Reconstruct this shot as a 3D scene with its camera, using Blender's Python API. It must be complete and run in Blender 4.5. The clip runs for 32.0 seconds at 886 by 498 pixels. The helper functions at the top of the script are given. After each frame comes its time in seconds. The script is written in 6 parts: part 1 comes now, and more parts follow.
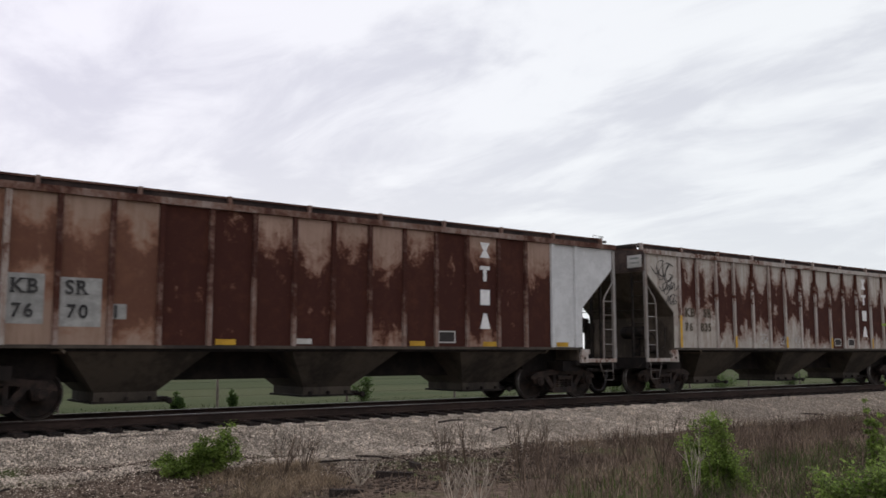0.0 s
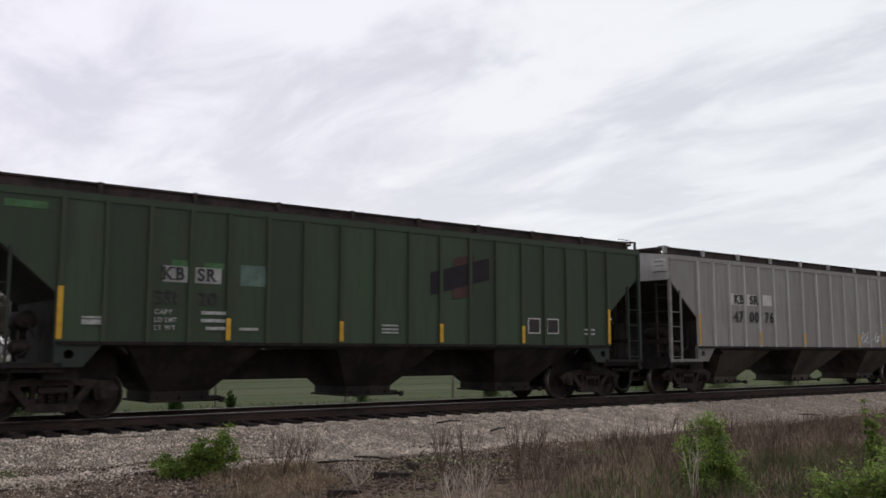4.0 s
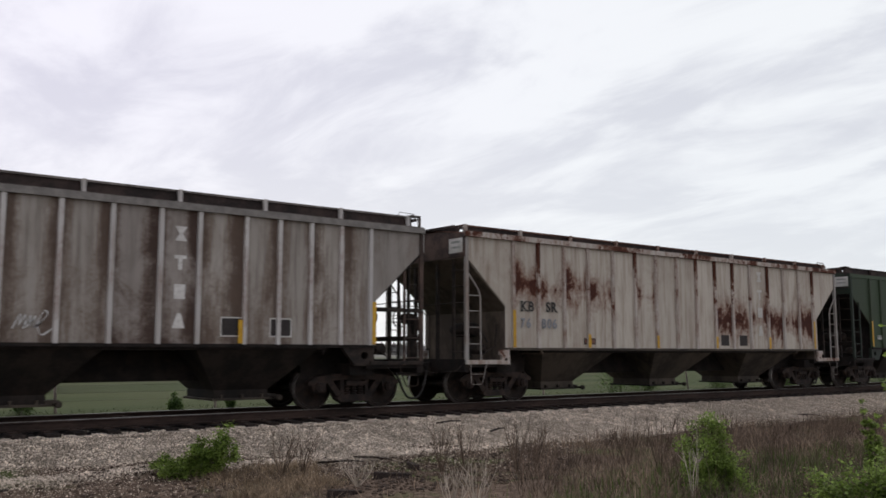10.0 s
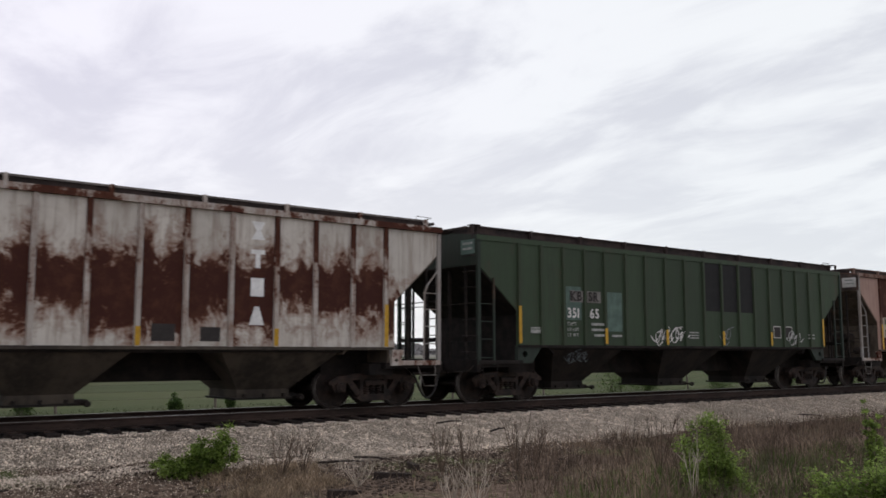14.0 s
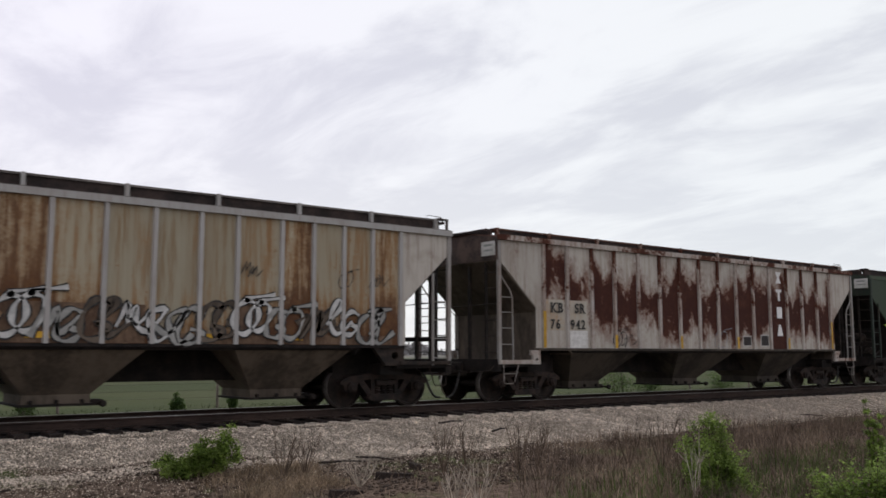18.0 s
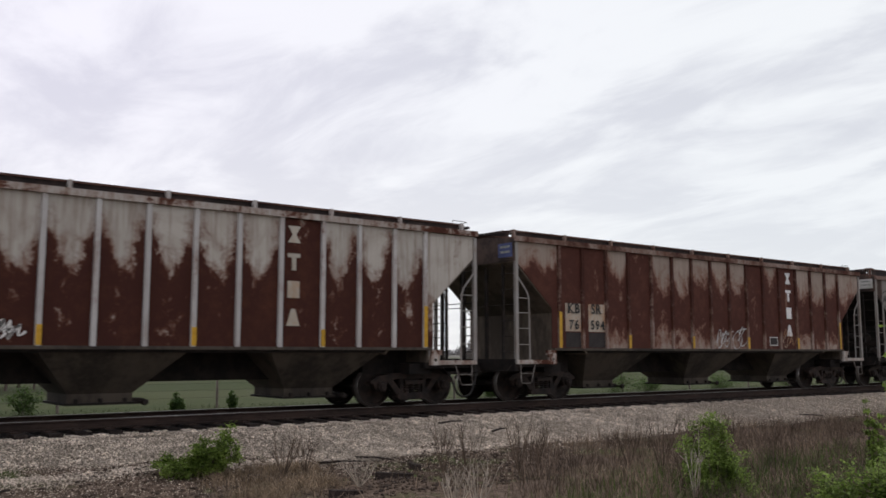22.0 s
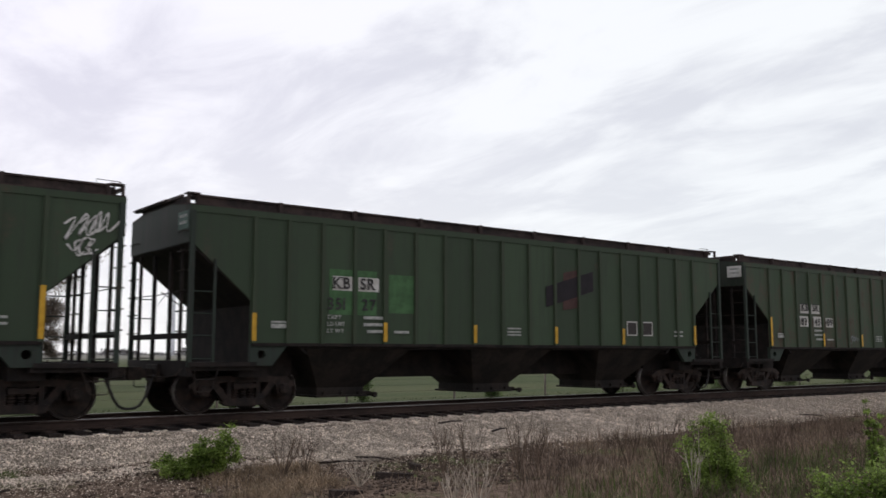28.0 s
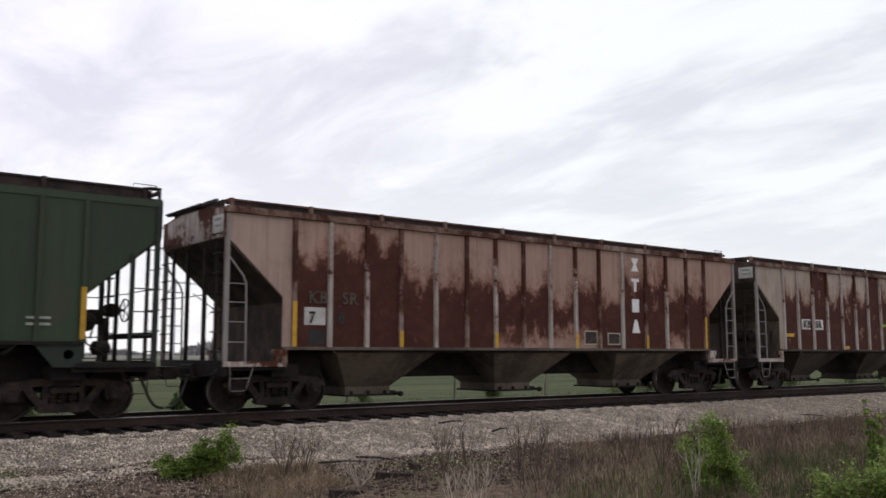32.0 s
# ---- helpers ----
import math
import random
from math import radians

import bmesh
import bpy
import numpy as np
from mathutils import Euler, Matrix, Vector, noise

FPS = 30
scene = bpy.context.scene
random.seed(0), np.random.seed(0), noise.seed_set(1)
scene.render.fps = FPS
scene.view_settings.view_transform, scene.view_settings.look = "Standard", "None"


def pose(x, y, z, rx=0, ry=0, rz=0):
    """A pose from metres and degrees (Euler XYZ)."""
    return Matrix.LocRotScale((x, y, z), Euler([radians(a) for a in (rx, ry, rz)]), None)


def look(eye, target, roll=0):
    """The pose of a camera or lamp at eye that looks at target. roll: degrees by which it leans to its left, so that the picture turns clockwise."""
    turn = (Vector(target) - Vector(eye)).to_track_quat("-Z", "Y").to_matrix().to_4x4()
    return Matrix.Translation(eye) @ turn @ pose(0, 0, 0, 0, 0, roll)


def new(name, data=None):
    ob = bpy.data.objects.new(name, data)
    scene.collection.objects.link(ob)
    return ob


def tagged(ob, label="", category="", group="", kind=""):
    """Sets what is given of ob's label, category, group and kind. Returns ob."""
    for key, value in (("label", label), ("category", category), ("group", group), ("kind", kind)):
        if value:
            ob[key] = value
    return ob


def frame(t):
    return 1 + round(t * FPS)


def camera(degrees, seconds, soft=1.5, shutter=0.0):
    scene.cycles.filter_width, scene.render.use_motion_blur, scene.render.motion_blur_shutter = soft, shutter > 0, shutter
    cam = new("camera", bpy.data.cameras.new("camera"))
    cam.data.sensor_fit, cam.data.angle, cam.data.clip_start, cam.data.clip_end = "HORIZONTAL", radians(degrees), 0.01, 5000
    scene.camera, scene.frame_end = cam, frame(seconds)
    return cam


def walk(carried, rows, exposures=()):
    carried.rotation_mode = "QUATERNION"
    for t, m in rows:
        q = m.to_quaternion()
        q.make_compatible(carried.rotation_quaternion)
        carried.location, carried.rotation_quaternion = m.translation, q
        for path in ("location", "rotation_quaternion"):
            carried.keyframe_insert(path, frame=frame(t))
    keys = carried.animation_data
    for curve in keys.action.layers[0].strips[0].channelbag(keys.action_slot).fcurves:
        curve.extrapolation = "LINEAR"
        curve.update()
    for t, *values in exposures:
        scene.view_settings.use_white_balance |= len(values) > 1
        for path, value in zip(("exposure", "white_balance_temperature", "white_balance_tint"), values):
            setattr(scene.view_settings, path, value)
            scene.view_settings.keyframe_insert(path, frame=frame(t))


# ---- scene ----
cam = camera(52.78, 32.0, soft=1.6, shutter=0.1)

# The camera stands on the bank; only its aim wanders a hair, as on a tripod in wind.
EYE = (0.0, 0.0, 1.208)
AIM = [(0, 0, 0), (1.5, 0, 0.0), (3.5, 0.11, 0.04), (9, 0.12, 0.05), (15.5, 0.11, 0.06), (17.5, 0, 0.06), (24.5, 0.02, 0.06), (32, 0, 0.06)]
walk(cam, [(t, pose(*EYE, 96.61 + dp, 0.0, -37.56 - dy)) for t, dy, dp in AIM],
     exposures=[(0, 0.0), (2, -0.02), (4, -0.04), (8, 0.0), (10.5, 0.0), (12, -0.06), (13.2, 0.0), (18.5, 0.0), (20, -0.07), (21.5, 0.0), (26, 0.02), (29, 0.09), (32, 0.11)])

# ---- sky and light ----


def link(tree, a, b):
    tree.links.new(a, b)


def m2(tree, op, a, b=None, c=None, clamp=False):
    n = tree.nodes.new("ShaderNodeMath")
    n.operation, n.use_clamp = op, clamp
    for i, v in enumerate((a, b, c)):
        if v is None:
            continue
        if isinstance(v, (int, float)):
            n.inputs[i].default_value = v
        else:
            tree.links.new(v, n.inputs[i])
    return n.outputs[0]


def ramp(tree, fac, lo, hi, a=0.0, b=1.0):
    n = tree.nodes.new("ShaderNodeMapRange")
    n.interpolation_type = "SMOOTHSTEP"
    for i, v in ((1, lo), (2, hi), (3, a), (4, b)):
        n.inputs[i].default_value = v
    tree.links.new(fac, n.inputs[0])
    return n.outputs[0]


def mixc(tree, fac, a, b, blend="MIX"):
    n = tree.nodes.new("ShaderNodeMix")
    n.data_type, n.blend_type = "RGBA", blend
    for i, v in ((0, fac), (6, a), (7, b)):
        if isinstance(v, (int, float)):
            n.inputs[i].default_value = v
        elif isinstance(v, tuple):
            n.inputs[i].default_value = (*v, 1)
        else:
            tree.links.new(v, n.inputs[i])
    return n.outputs[2]


def noise_of(tree, vec, scale, detail=4.0, rough=0.6, distort=0.0):
    n = tree.nodes.new("ShaderNodeTexNoise")
    n.inputs["Scale"].default_value, n.inputs["Detail"].default_value = scale, detail
    n.inputs["Roughness"].default_value, n.inputs["Distortion"].default_value = rough, distort
    if vec is not None:
        tree.links.new(vec, n.inputs["Vector"])
    return n.outputs[0]


def mapped(tree, vec, loc=(0, 0, 0), rot=(0, 0, 0), scale=(1, 1, 1)):
    n = tree.nodes.new("ShaderNodeMapping")
    n.inputs[1].default_value, n.inputs[2].default_value, n.inputs[3].default_value = loc, rot, scale
    tree.links.new(vec, n.inputs[0])
    return n.outputs[0]


world = bpy.data.worlds.new("overcast_sky")
scene.world = world
world.use_nodes = True
wt = world.node_tree
wt.nodes.clear()
w_out, w_bg = wt.nodes.new("ShaderNodeOutputWorld"), wt.nodes.new("ShaderNodeBackground")
sky = wt.nodes.new("ShaderNodeTexSky")
sky.sky_type, sky.sun_disc = "NISHITA", False
sky.sun_elevation, sky.sun_rotation = radians(58), radians(20)
coord = wt.nodes.new("ShaderNodeTexCoord")
sep = wt.nodes.new("ShaderNodeSeparateXYZ")
wt.links.new(coord.outputs["Generated"], sep.inputs[0])
lift = m2(wt, "ADD", m2(wt, "MAXIMUM", sep.outputs[2], 0.0), 0.16)
comb = wt.nodes.new("ShaderNodeCombineXYZ")
wt.links.new(m2(wt, "DIVIDE", sep.outputs[0], lift), comb.inputs[0])
wt.links.new(m2(wt, "DIVIDE", sep.outputs[1], lift), comb.inputs[1])
deck = mapped(wt, comb.outputs[0], (3.1, 0.4, 0), (0, 0, radians(10)), (1.15, 0.62, 1))
puffs = noise_of(wt, deck, 2.5, 9.0, 0.58, 0.4)
broad = noise_of(wt, mapped(wt, comb.outputs[0], (7.7, 2.2, 0), (0, 0, 0.2), (0.35, 0.6, 1)), 0.9, 3.0, 0.5)
cover = m2(wt, "ADD", m2(wt, "MULTIPLY", puffs, 0.7), m2(wt, "MULTIPLY", broad, 0.3))
cloud = mixc(wt, ramp(wt, cover, 0.385, 0.585), (0.760, 0.757, 0.812), (0.985, 0.982, 1.005))
side = mixc(wt, ramp(wt, sep.outputs[0], 0.15, 0.85), (1.0, 0.975, 1.035), (0.965, 0.985, 0.985))
cloud = mixc(wt, 1.0, cloud, side, "MULTIPLY")
low = mixc(wt, ramp(wt, sep.outputs[0], 0.45, 0.9), (0.975, 0.975, 0.97), (0.86, 0.895, 0.925))
tinted = mixc(wt, ramp(wt, sep.outputs[2], 0.0, 0.30, 0.35, 1.0), low, cloud)
nish = mixc(wt, 1.0, sky.outputs[0], (0.10, 0.10, 0.10), "MULTIPLY")
wt.links.new(mixc(wt, 0.92, nish, tinted), w_bg.inputs[0])
w_bg.inputs[1].default_value = 1.0
wt.links.new(w_bg.outputs[0], w_out.inputs[0])

sun = new("sun", bpy.data.lights.new("sun", "SUN"))
sun.data.energy, sun.data.angle, sun.data.color = 0.7, radians(25), (1.0, 0.97, 0.92)
sun.matrix_world = look((0, 0, 50), (-14, -38, 50 - 66))

# ---- materials ----


def base_mat(name, rough=0.7, metal=0.0):
    m = bpy.data.materials.new(name)
    m.use_nodes = True
    t = m.node_tree
    b = t.nodes["Principled BSDF"]
    b.inputs["Roughness"].default_value, b.inputs["Metallic"].default_value = rough, metal
    return m, t, b


def bumped(t, b, height, strength=0.3, dist=0.01):
    n = t.nodes.new("ShaderNodeBump")
    n.inputs["Strength"].default_value, n.inputs["Distance"].default_value = strength, dist
    t.links.new(height, n.inputs["Height"])
    t.links.new(n.outputs[0], b.inputs["Normal"])


def two_tone(name, ca, cb, scale=3.0, rough=0.75, metal=0.0, stretch=(1, 1, 1), lo=0.4, hi=0.62, bump=0.25, dist=0.01, vary=0.0, island=False, spec=0.3):
    """A worn surface of two colours, with grain, and a lightness that differs from piece to piece."""
    m, t, b = base_mat(name, rough, metal)
    b.inputs["Specular IOR Level"].default_value = spec
    vec = mapped(t, t.nodes.new("ShaderNodeTexCoord").outputs["Object"], scale=stretch)
    big, fine = noise_of(t, vec, scale, 5.0, 0.65), noise_of(t, vec, scale * 9, 3.0, 0.6)
    col = mixc(t, ramp(t, m2(t, "ADD", m2(t, "MULTIPLY", big, 0.75), m2(t, "MULTIPLY", fine, 0.25)), lo, hi), ca, cb)
    if vary:
        src = t.nodes.new("ShaderNodeNewGeometry").outputs["Random Per Island"] if island else t.nodes.new("ShaderNodeObjectInfo").outputs["Random"]
        k = ramp(t, src, 0, 1, 1 - vary, 1 + vary)
        comb3 = t.nodes.new("ShaderNodeCombineXYZ")
        for i in range(3):
            t.links.new(k, comb3.inputs[i])
        col = mixc(t, 1.0, col, comb3.outputs[0], "MULTIPLY")
    t.links.new(col, b.inputs["Base Color"])
    bumped(t, b, fine, bump, dist)
    return m


def paint_mat(name, paint, rust=(0.045, 0.0138, 0.0092), mid=(0.115, 0.042, 0.021), amount=0.5, zc=2.9, zw=1.3, band=0.2, seed=0,
              pitch=0.913, rib=0.1, grime=0.25, soil=(0.16, 0.105, 0.068), soft=0.03, stretch=0.8, rough=0.62, panel=0.3, differ=0.1, slant=0.0, tone=0.08, runs=0.03, wander=0.0, zoned=False):
    """Old car paint: rust in broad and fine blotches, soft stains round them, runs of dirt, panels faded unevenly."""
    m, t, b = base_mat(name, rough)
    b.inputs["Specular IOR Level"].default_value = 0.25
    obj = t.nodes.new("ShaderNodeTexCoord").outputs["Object"]
    sp = t.nodes.new("ShaderNodeSeparateXYZ")
    t.links.new(obj, sp.inputs[0])
    chance = t.nodes.new("ShaderNodeObjectInfo").outputs["Random"]
    jump = t.nodes.new("ShaderNodeVectorMath")
    jump.operation = "MULTIPLY_ADD"
    pull = t.nodes.new("ShaderNodeCombineXYZ")
    for axis in range(3):
        t.links.new(chance, pull.inputs[axis])
    jump.inputs[1].default_value = (5.0 * panel, 3.0 * panel, 1.5 * panel)
    t.links.new(pull.outputs[0], jump.inputs[0])
    t.links.new(obj, jump.inputs[2])
    here = jump.outputs[0]
    off = (seed * 7.31, seed * 1.7, seed * 3.3)
    n0 = noise_of(t, mapped(t, here, off, scale=(1, 1, stretch)), 0.42, 3.0, 0.5)
    n1 = noise_of(t, mapped(t, here, off, scale=(1, 1, stretch)), 1.35, 9.0, 0.66, 0.7)
    n2 = noise_of(t, mapped(t, here, off, scale=(1, 1, 0.07)), 9.0, 4.0, 0.65)
    n3 = noise_of(t, mapped(t, here, off), 4.5, 6.0, 0.7, 0.4)
    n4 = noise_of(t, mapped(t, here, off, scale=(0.8, 1, 1)), 16.0, 5.0, 0.75)
    bandv = m2(t, "SUBTRACT", 1.0, m2(t, "DIVIDE", m2(t, "ABSOLUTE", m2(t, "SUBTRACT", m2(t, "MULTIPLY_ADD", chance, wander, sp.outputs[2]), zc + wander / 2)), zw))
    bandv = m2(t, "MAXIMUM", bandv, -0.5)
    ribv = m2(t, "COSINE", m2(t, "MULTIPLY", m2(t, "SUBTRACT", sp.outputs[0], 0.457), 2 * math.pi / pitch))
    mask = m2(t, "ADD", m2(t, "MULTIPLY", n0, 0.55), m2(t, "MULTIPLY", n1, 0.66))
    mask = m2(t, "ADD", mask, m2(t, "MULTIPLY", m2(t, "SUBTRACT", n2, 0.5), runs))
    mask = m2(t, "ADD", mask, m2(t, "MULTIPLY", m2(t, "SUBTRACT", chance, 0.5), differ))
    mask = m2(t, "ADD", mask, m2(t, "MULTIPLY", bandv, band))
    mask = m2(t, "ADD", mask, m2(t, "MULTIPLY", sp.outputs[0], slant / 8))
    if zoned:
        zone = t.nodes.new("ShaderNodeSeparateColor")
        t.links.new(t.nodes.new("ShaderNodeObjectInfo").outputs["Color"], zone.inputs[0])
        depth_in = m2(t, "MINIMUM", m2(t, "SUBTRACT", m2(t, "MULTIPLY", zone.outputs[0], 5.0), sp.outputs[2]), m2(t, "SUBTRACT", sp.outputs[2], m2(t, "MULTIPLY", zone.outputs[1], 5.0)))
        depth_in = m2(t, "MINIMUM", m2(t, "MAXIMUM", depth_in, -0.95), 0.45)
        n5 = noise_of(t, mapped(t, here, off, scale=(1, 1, 0.3)), 3.2, 5.0, 0.6, 0.5)
        mask = m2(t, "ADD", m2(t, "MULTIPLY", depth_in, 0.5), m2(t, "MULTIPLY", m2(t, "SUBTRACT", n1, 0.5), 0.95))
        mask = m2(t, "ADD", mask, m2(t, "MULTIPLY", m2(t, "SUBTRACT", n5, 0.5), 0.30))
        mask = m2(t, "ADD", mask, m2(t, "MULTIPLY", m2(t, "SUBTRACT", n0, 0.5), 0.25))
        n6 = noise_of(t, mapped(t, here, off, scale=(1, 1, 0.75)), 3.4, 7.0, 0.68, 1.0)
        mask = m2(t, "ADD", mask, m2(t, "MULTIPLY", m2(t, "SUBTRACT", n6, 0.5), 0.55))
        mask = m2(t, "ADD", mask, 1.08 - amount * 0.9)
    high = ramp(t, sp.outputs[2], 2.3, 3.3, 0.45, 1.3)
    mask = m2(t, "ADD", mask, m2(t, "MULTIPLY", m2(t, "MULTIPLY", ribv, high), rib))
    mask = m2(t, "ADD", mask, m2(t, "ADD", m2(t, "MULTIPLY", m2(t, "SUBTRACT", n3, 0.5), 0.22), m2(t, "MULTIPLY", m2(t, "SUBTRACT", n4, 0.5), 0.17)))
    edge = 1.08 - amount * 0.9
    fac = ramp(t, mask, edge - soft, edge + soft)
    halo = ramp(t, mask, edge - 0.24, edge + 0.02)
    specks = m2(t, "MULTIPLY", ramp(t, m2(t, "ADD", m2(t, "MULTIPLY", n3, 0.5), m2(t, "MULTIPLY", n4, 0.5)), 0.60, 0.64), ramp(t, mask, edge - 0.30, edge - 0.08))
    fac = m2(t, "MAXIMUM", fac, m2(t, "MULTIPLY", specks, 0.85))
    depth = ramp(t, mask, edge - 0.01, edge + 0.11, 1.0, 0.0)
    warm = m2(t, "MULTIPLY", ramp(t, m2(t, "ADD", m2(t, "MULTIPLY", n3, 0.5), m2(t, "MULTIPLY", n1, 0.5)), 0.46, 0.70), 0.45)
    rusty = mixc(t, m2(t, "MAXIMUM", m2(t, "MULTIPLY", depth, 0.7), warm), rust, mid)
    rusty = mixc(t, m2(t, "MULTIPLY", ramp(t, n4, 0.55, 0.8), 0.25), rusty, mid)
    faded = mixc(t, ramp(t, chance, 0, 1), tuple(c * (1 - tone) for c in paint), tuple(c * (1 + tone) for c in paint))
    faded = mixc(t, m2(t, "MULTIPLY", ramp(t, n2, 0.42, 0.75), grime), faded, soil)
    faded = mixc(t, m2(t, "MULTIPLY", ramp(t, n3, 0.55, 0.8), 0.25), faded, tuple(c * 1.2 for c in paint))
    faded = mixc(t, m2(t, "MULTIPLY", ramp(t, n1, 0.40, 0.68), 0.3 * grime + 0.12), faded, soil)
    if zoned:
        veil = m2(t, "ADD", mask, m2(t, "ADD", m2(t, "MULTIPLY", m2(t, "SUBTRACT", n6, 0.5), 0.7), m2(t, "MULTIPLY", m2(t, "SUBTRACT", n2, 0.5), 0.18)))
        faded = mixc(t, m2(t, "MULTIPLY", ramp(t, veil, edge - 0.34, edge + 0.06), 0.78), faded, tuple(0.62 * a + 0.38 * b for a, b in zip(mid, paint)))
    stain = m2(t, "MULTIPLY", halo, m2(t, "ADD", m2(t, "MULTIPLY", ramp(t, n2, 0.35, 0.65), 0.36), m2(t, "MULTIPLY", ramp(t, n4, 0.35, 0.65), 0.36)))
    faded = mixc(t, stain, faded, tuple(c * 1.25 for c in mid))
    t.links.new(mixc(t, fac, faded, rusty), b.inputs["Base Color"])
    t.links.new(ramp(t, fac, 0, 1, rough, 0.9), b.inputs["Roughness"])
    bumped(t, b, m2(t, "ADD", n3, m2(t, "MULTIPLY", fac, 0.4)), 0.15, 0.008)
    return m


TRUCK = two_tone("oily_truck_casting", (0.007, 0.0046, 0.0038), (0.034, 0.021, 0.0155), 4.0, 0.75, vary=0.2)
WORNSTEEL = two_tone("worn_grab_iron", (0.09, 0.075, 0.065), (0.24, 0.22, 0.20), 6.0, 0.6, vary=0.3)
STEEL = two_tone("grimy_cast_steel", (0.009, 0.0072, 0.0062), (0.034, 0.024, 0.018), 4.0, 0.8, vary=0.2)
# Near-black steel for underframes, some slope sheets and end struts.
UNDER = two_tone("near_black_steel", (0.006, 0.0046, 0.004), (0.019, 0.0135, 0.011), 3.0, 0.85)
WHEEL = two_tone("wheel_steel", (0.008, 0.0052, 0.0042), (0.028, 0.0175, 0.013), 5.0, 0.6, 0.3)
TREAD = two_tone("polished_tread", (0.22, 0.20, 0.18), (0.36, 0.34, 0.32), 9.0, 0.4, 0.8)
RAILSIDE = two_tone("rusty_rail_web", (0.020, 0.0125, 0.010), (0.048, 0.030, 0.023), 2.0, 0.85, stretch=(0.3, 1, 1))
TIEWOOD = two_tone("creosoted_tie", (0.014, 0.010, 0.009), (0.042, 0.031, 0.025), 3.0, 0.9, stretch=(6, 1, 6), vary=0.35, bump=0.6, dist=0.02)
BALLAST = two_tone("crushed_limestone_bed", (0.19, 0.16, 0.125), (0.62, 0.53, 0.43), 30.0, 0.95, lo=0.42, hi=0.58, bump=1.0, dist=0.05)
STONE = two_tone("limestone_chips", (0.40, 0.34, 0.27), (0.69, 0.595, 0.485), 3.0, 0.95, vary=0.5, island=True, bump=0.2)
CLOD = two_tone("damp_dark_soil", (0.040, 0.028, 0.021), (0.12, 0.086, 0.064), 3.0, 0.95, vary=0.4, island=True, bump=0.2)
# Stone between the rails has a darker colour than the outer slope.
DARKBED = two_tone("dark_track_bed", (0.012, 0.009, 0.008), (0.04, 0.03, 0.024), 20.0, 0.95, bump=1.0, dist=0.04)
YELLOW = two_tone("yellow_reflective_sheet", (0.42, 0.235, 0.014), (0.56, 0.33, 0.025), 6.0, 0.45, vary=0.12)
WHITE = two_tone("white_stencil_paint", (0.50, 0.49, 0.46), (0.66, 0.65, 0.62), 8.0, 0.7, vary=0.1)
DULLWHITE = two_tone("faded_stencil_paint", (0.20, 0.22, 0.20), (0.38, 0.38, 0.35), 9.0, 0.75)
BLACK = two_tone("black_stencil_paint", (0.018, 0.018, 0.018), (0.05, 0.048, 0.045), 8.0, 0.7)
RUBBER = two_tone("rubber_hose", (0.02, 0.02, 0.02), (0.05, 0.045, 0.04), 8.0, 0.6)
TANGRASS = two_tone("bleached_dead_grass", (0.17, 0.125, 0.08), (0.33, 0.25, 0.165), 1.2, 0.95, vary=0.5, island=True, bump=0.0)
VERGE = two_tone("olive_field_weeds", (0.045, 0.058, 0.026), (0.085, 0.10, 0.048), 1.0, 0.9, vary=0.35, island=True, bump=0.0)
DEADGRASS = two_tone("dead_grass", (0.058, 0.040, 0.030), (0.25, 0.185, 0.13), 0.9, 0.95, vary=0.55, island=True, bump=0.0)
STALK = two_tone("dry_stalks", (0.078, 0.056, 0.041), (0.19, 0.14, 0.098), 1.5, 0.95, vary=0.5, island=True, bump=0.0)
PALESTALK = two_tone("bleached_stalks", (0.36, 0.31, 0.25), (0.50, 0.44, 0.36), 1.5, 0.95, vary=0.3, island=True, bump=0.0)
GREENGRASS = two_tone("spring_grass", (0.045, 0.085, 0.018), (0.09, 0.145, 0.032), 1.0, 0.9, vary=0.45, island=True, bump=0.0)
LEAF = two_tone("young_leaves", (0.125, 0.19, 0.036), (0.27, 0.365, 0.085), 3.0, 0.6, vary=0.45, island=True, bump=0.0)
DARKLEAF = two_tone("shrub_leaves", (0.048, 0.090, 0.022), (0.11, 0.165, 0.045), 3.0, 0.7, vary=0.4, island=True, bump=0.0)
BUD = two_tone("budding_twigs", (0.10, 0.078, 0.060), (0.28, 0.225, 0.185), 2.0, 0.9, vary=0.4, island=True, bump=0.0)
BARK = two_tone("grey_bark", (0.06, 0.045, 0.036), (0.13, 0.10, 0.085), 5.0, 0.95, stretch=(3, 3, 0.6))
# Woods colour is greyed to carry the haze of distance.
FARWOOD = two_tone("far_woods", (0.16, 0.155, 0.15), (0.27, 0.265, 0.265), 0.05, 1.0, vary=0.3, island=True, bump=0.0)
TURBINE = two_tone("turbine_white", (0.62, 0.63, 0.66), (0.70, 0.71, 0.74), 0.2, 0.5, bump=0.0)
POSTWOOD = two_tone("weathered_post", (0.10, 0.085, 0.07), (0.20, 0.17, 0.14), 4.0, 0.95, stretch=(3, 3, 0.5), vary=0.2)


def sheer(m, share):
    """Lets light through thin leaves."""
    t = m.node_tree
    b, out = t.nodes["Principled BSDF"], t.nodes["Material Output"]
    thin, both = t.nodes.new("ShaderNodeBsdfTranslucent"), t.nodes.new("ShaderNodeMixShader")
    t.links.new(b.inputs["Base Color"].links[0].from_socket, thin.inputs[0])
    both.inputs[0].default_value = share
    t.links.new(b.outputs[0], both.inputs[1])
    t.links.new(thin.outputs[0], both.inputs[2])
    t.links.new(both.outputs[0], out.inputs[0])


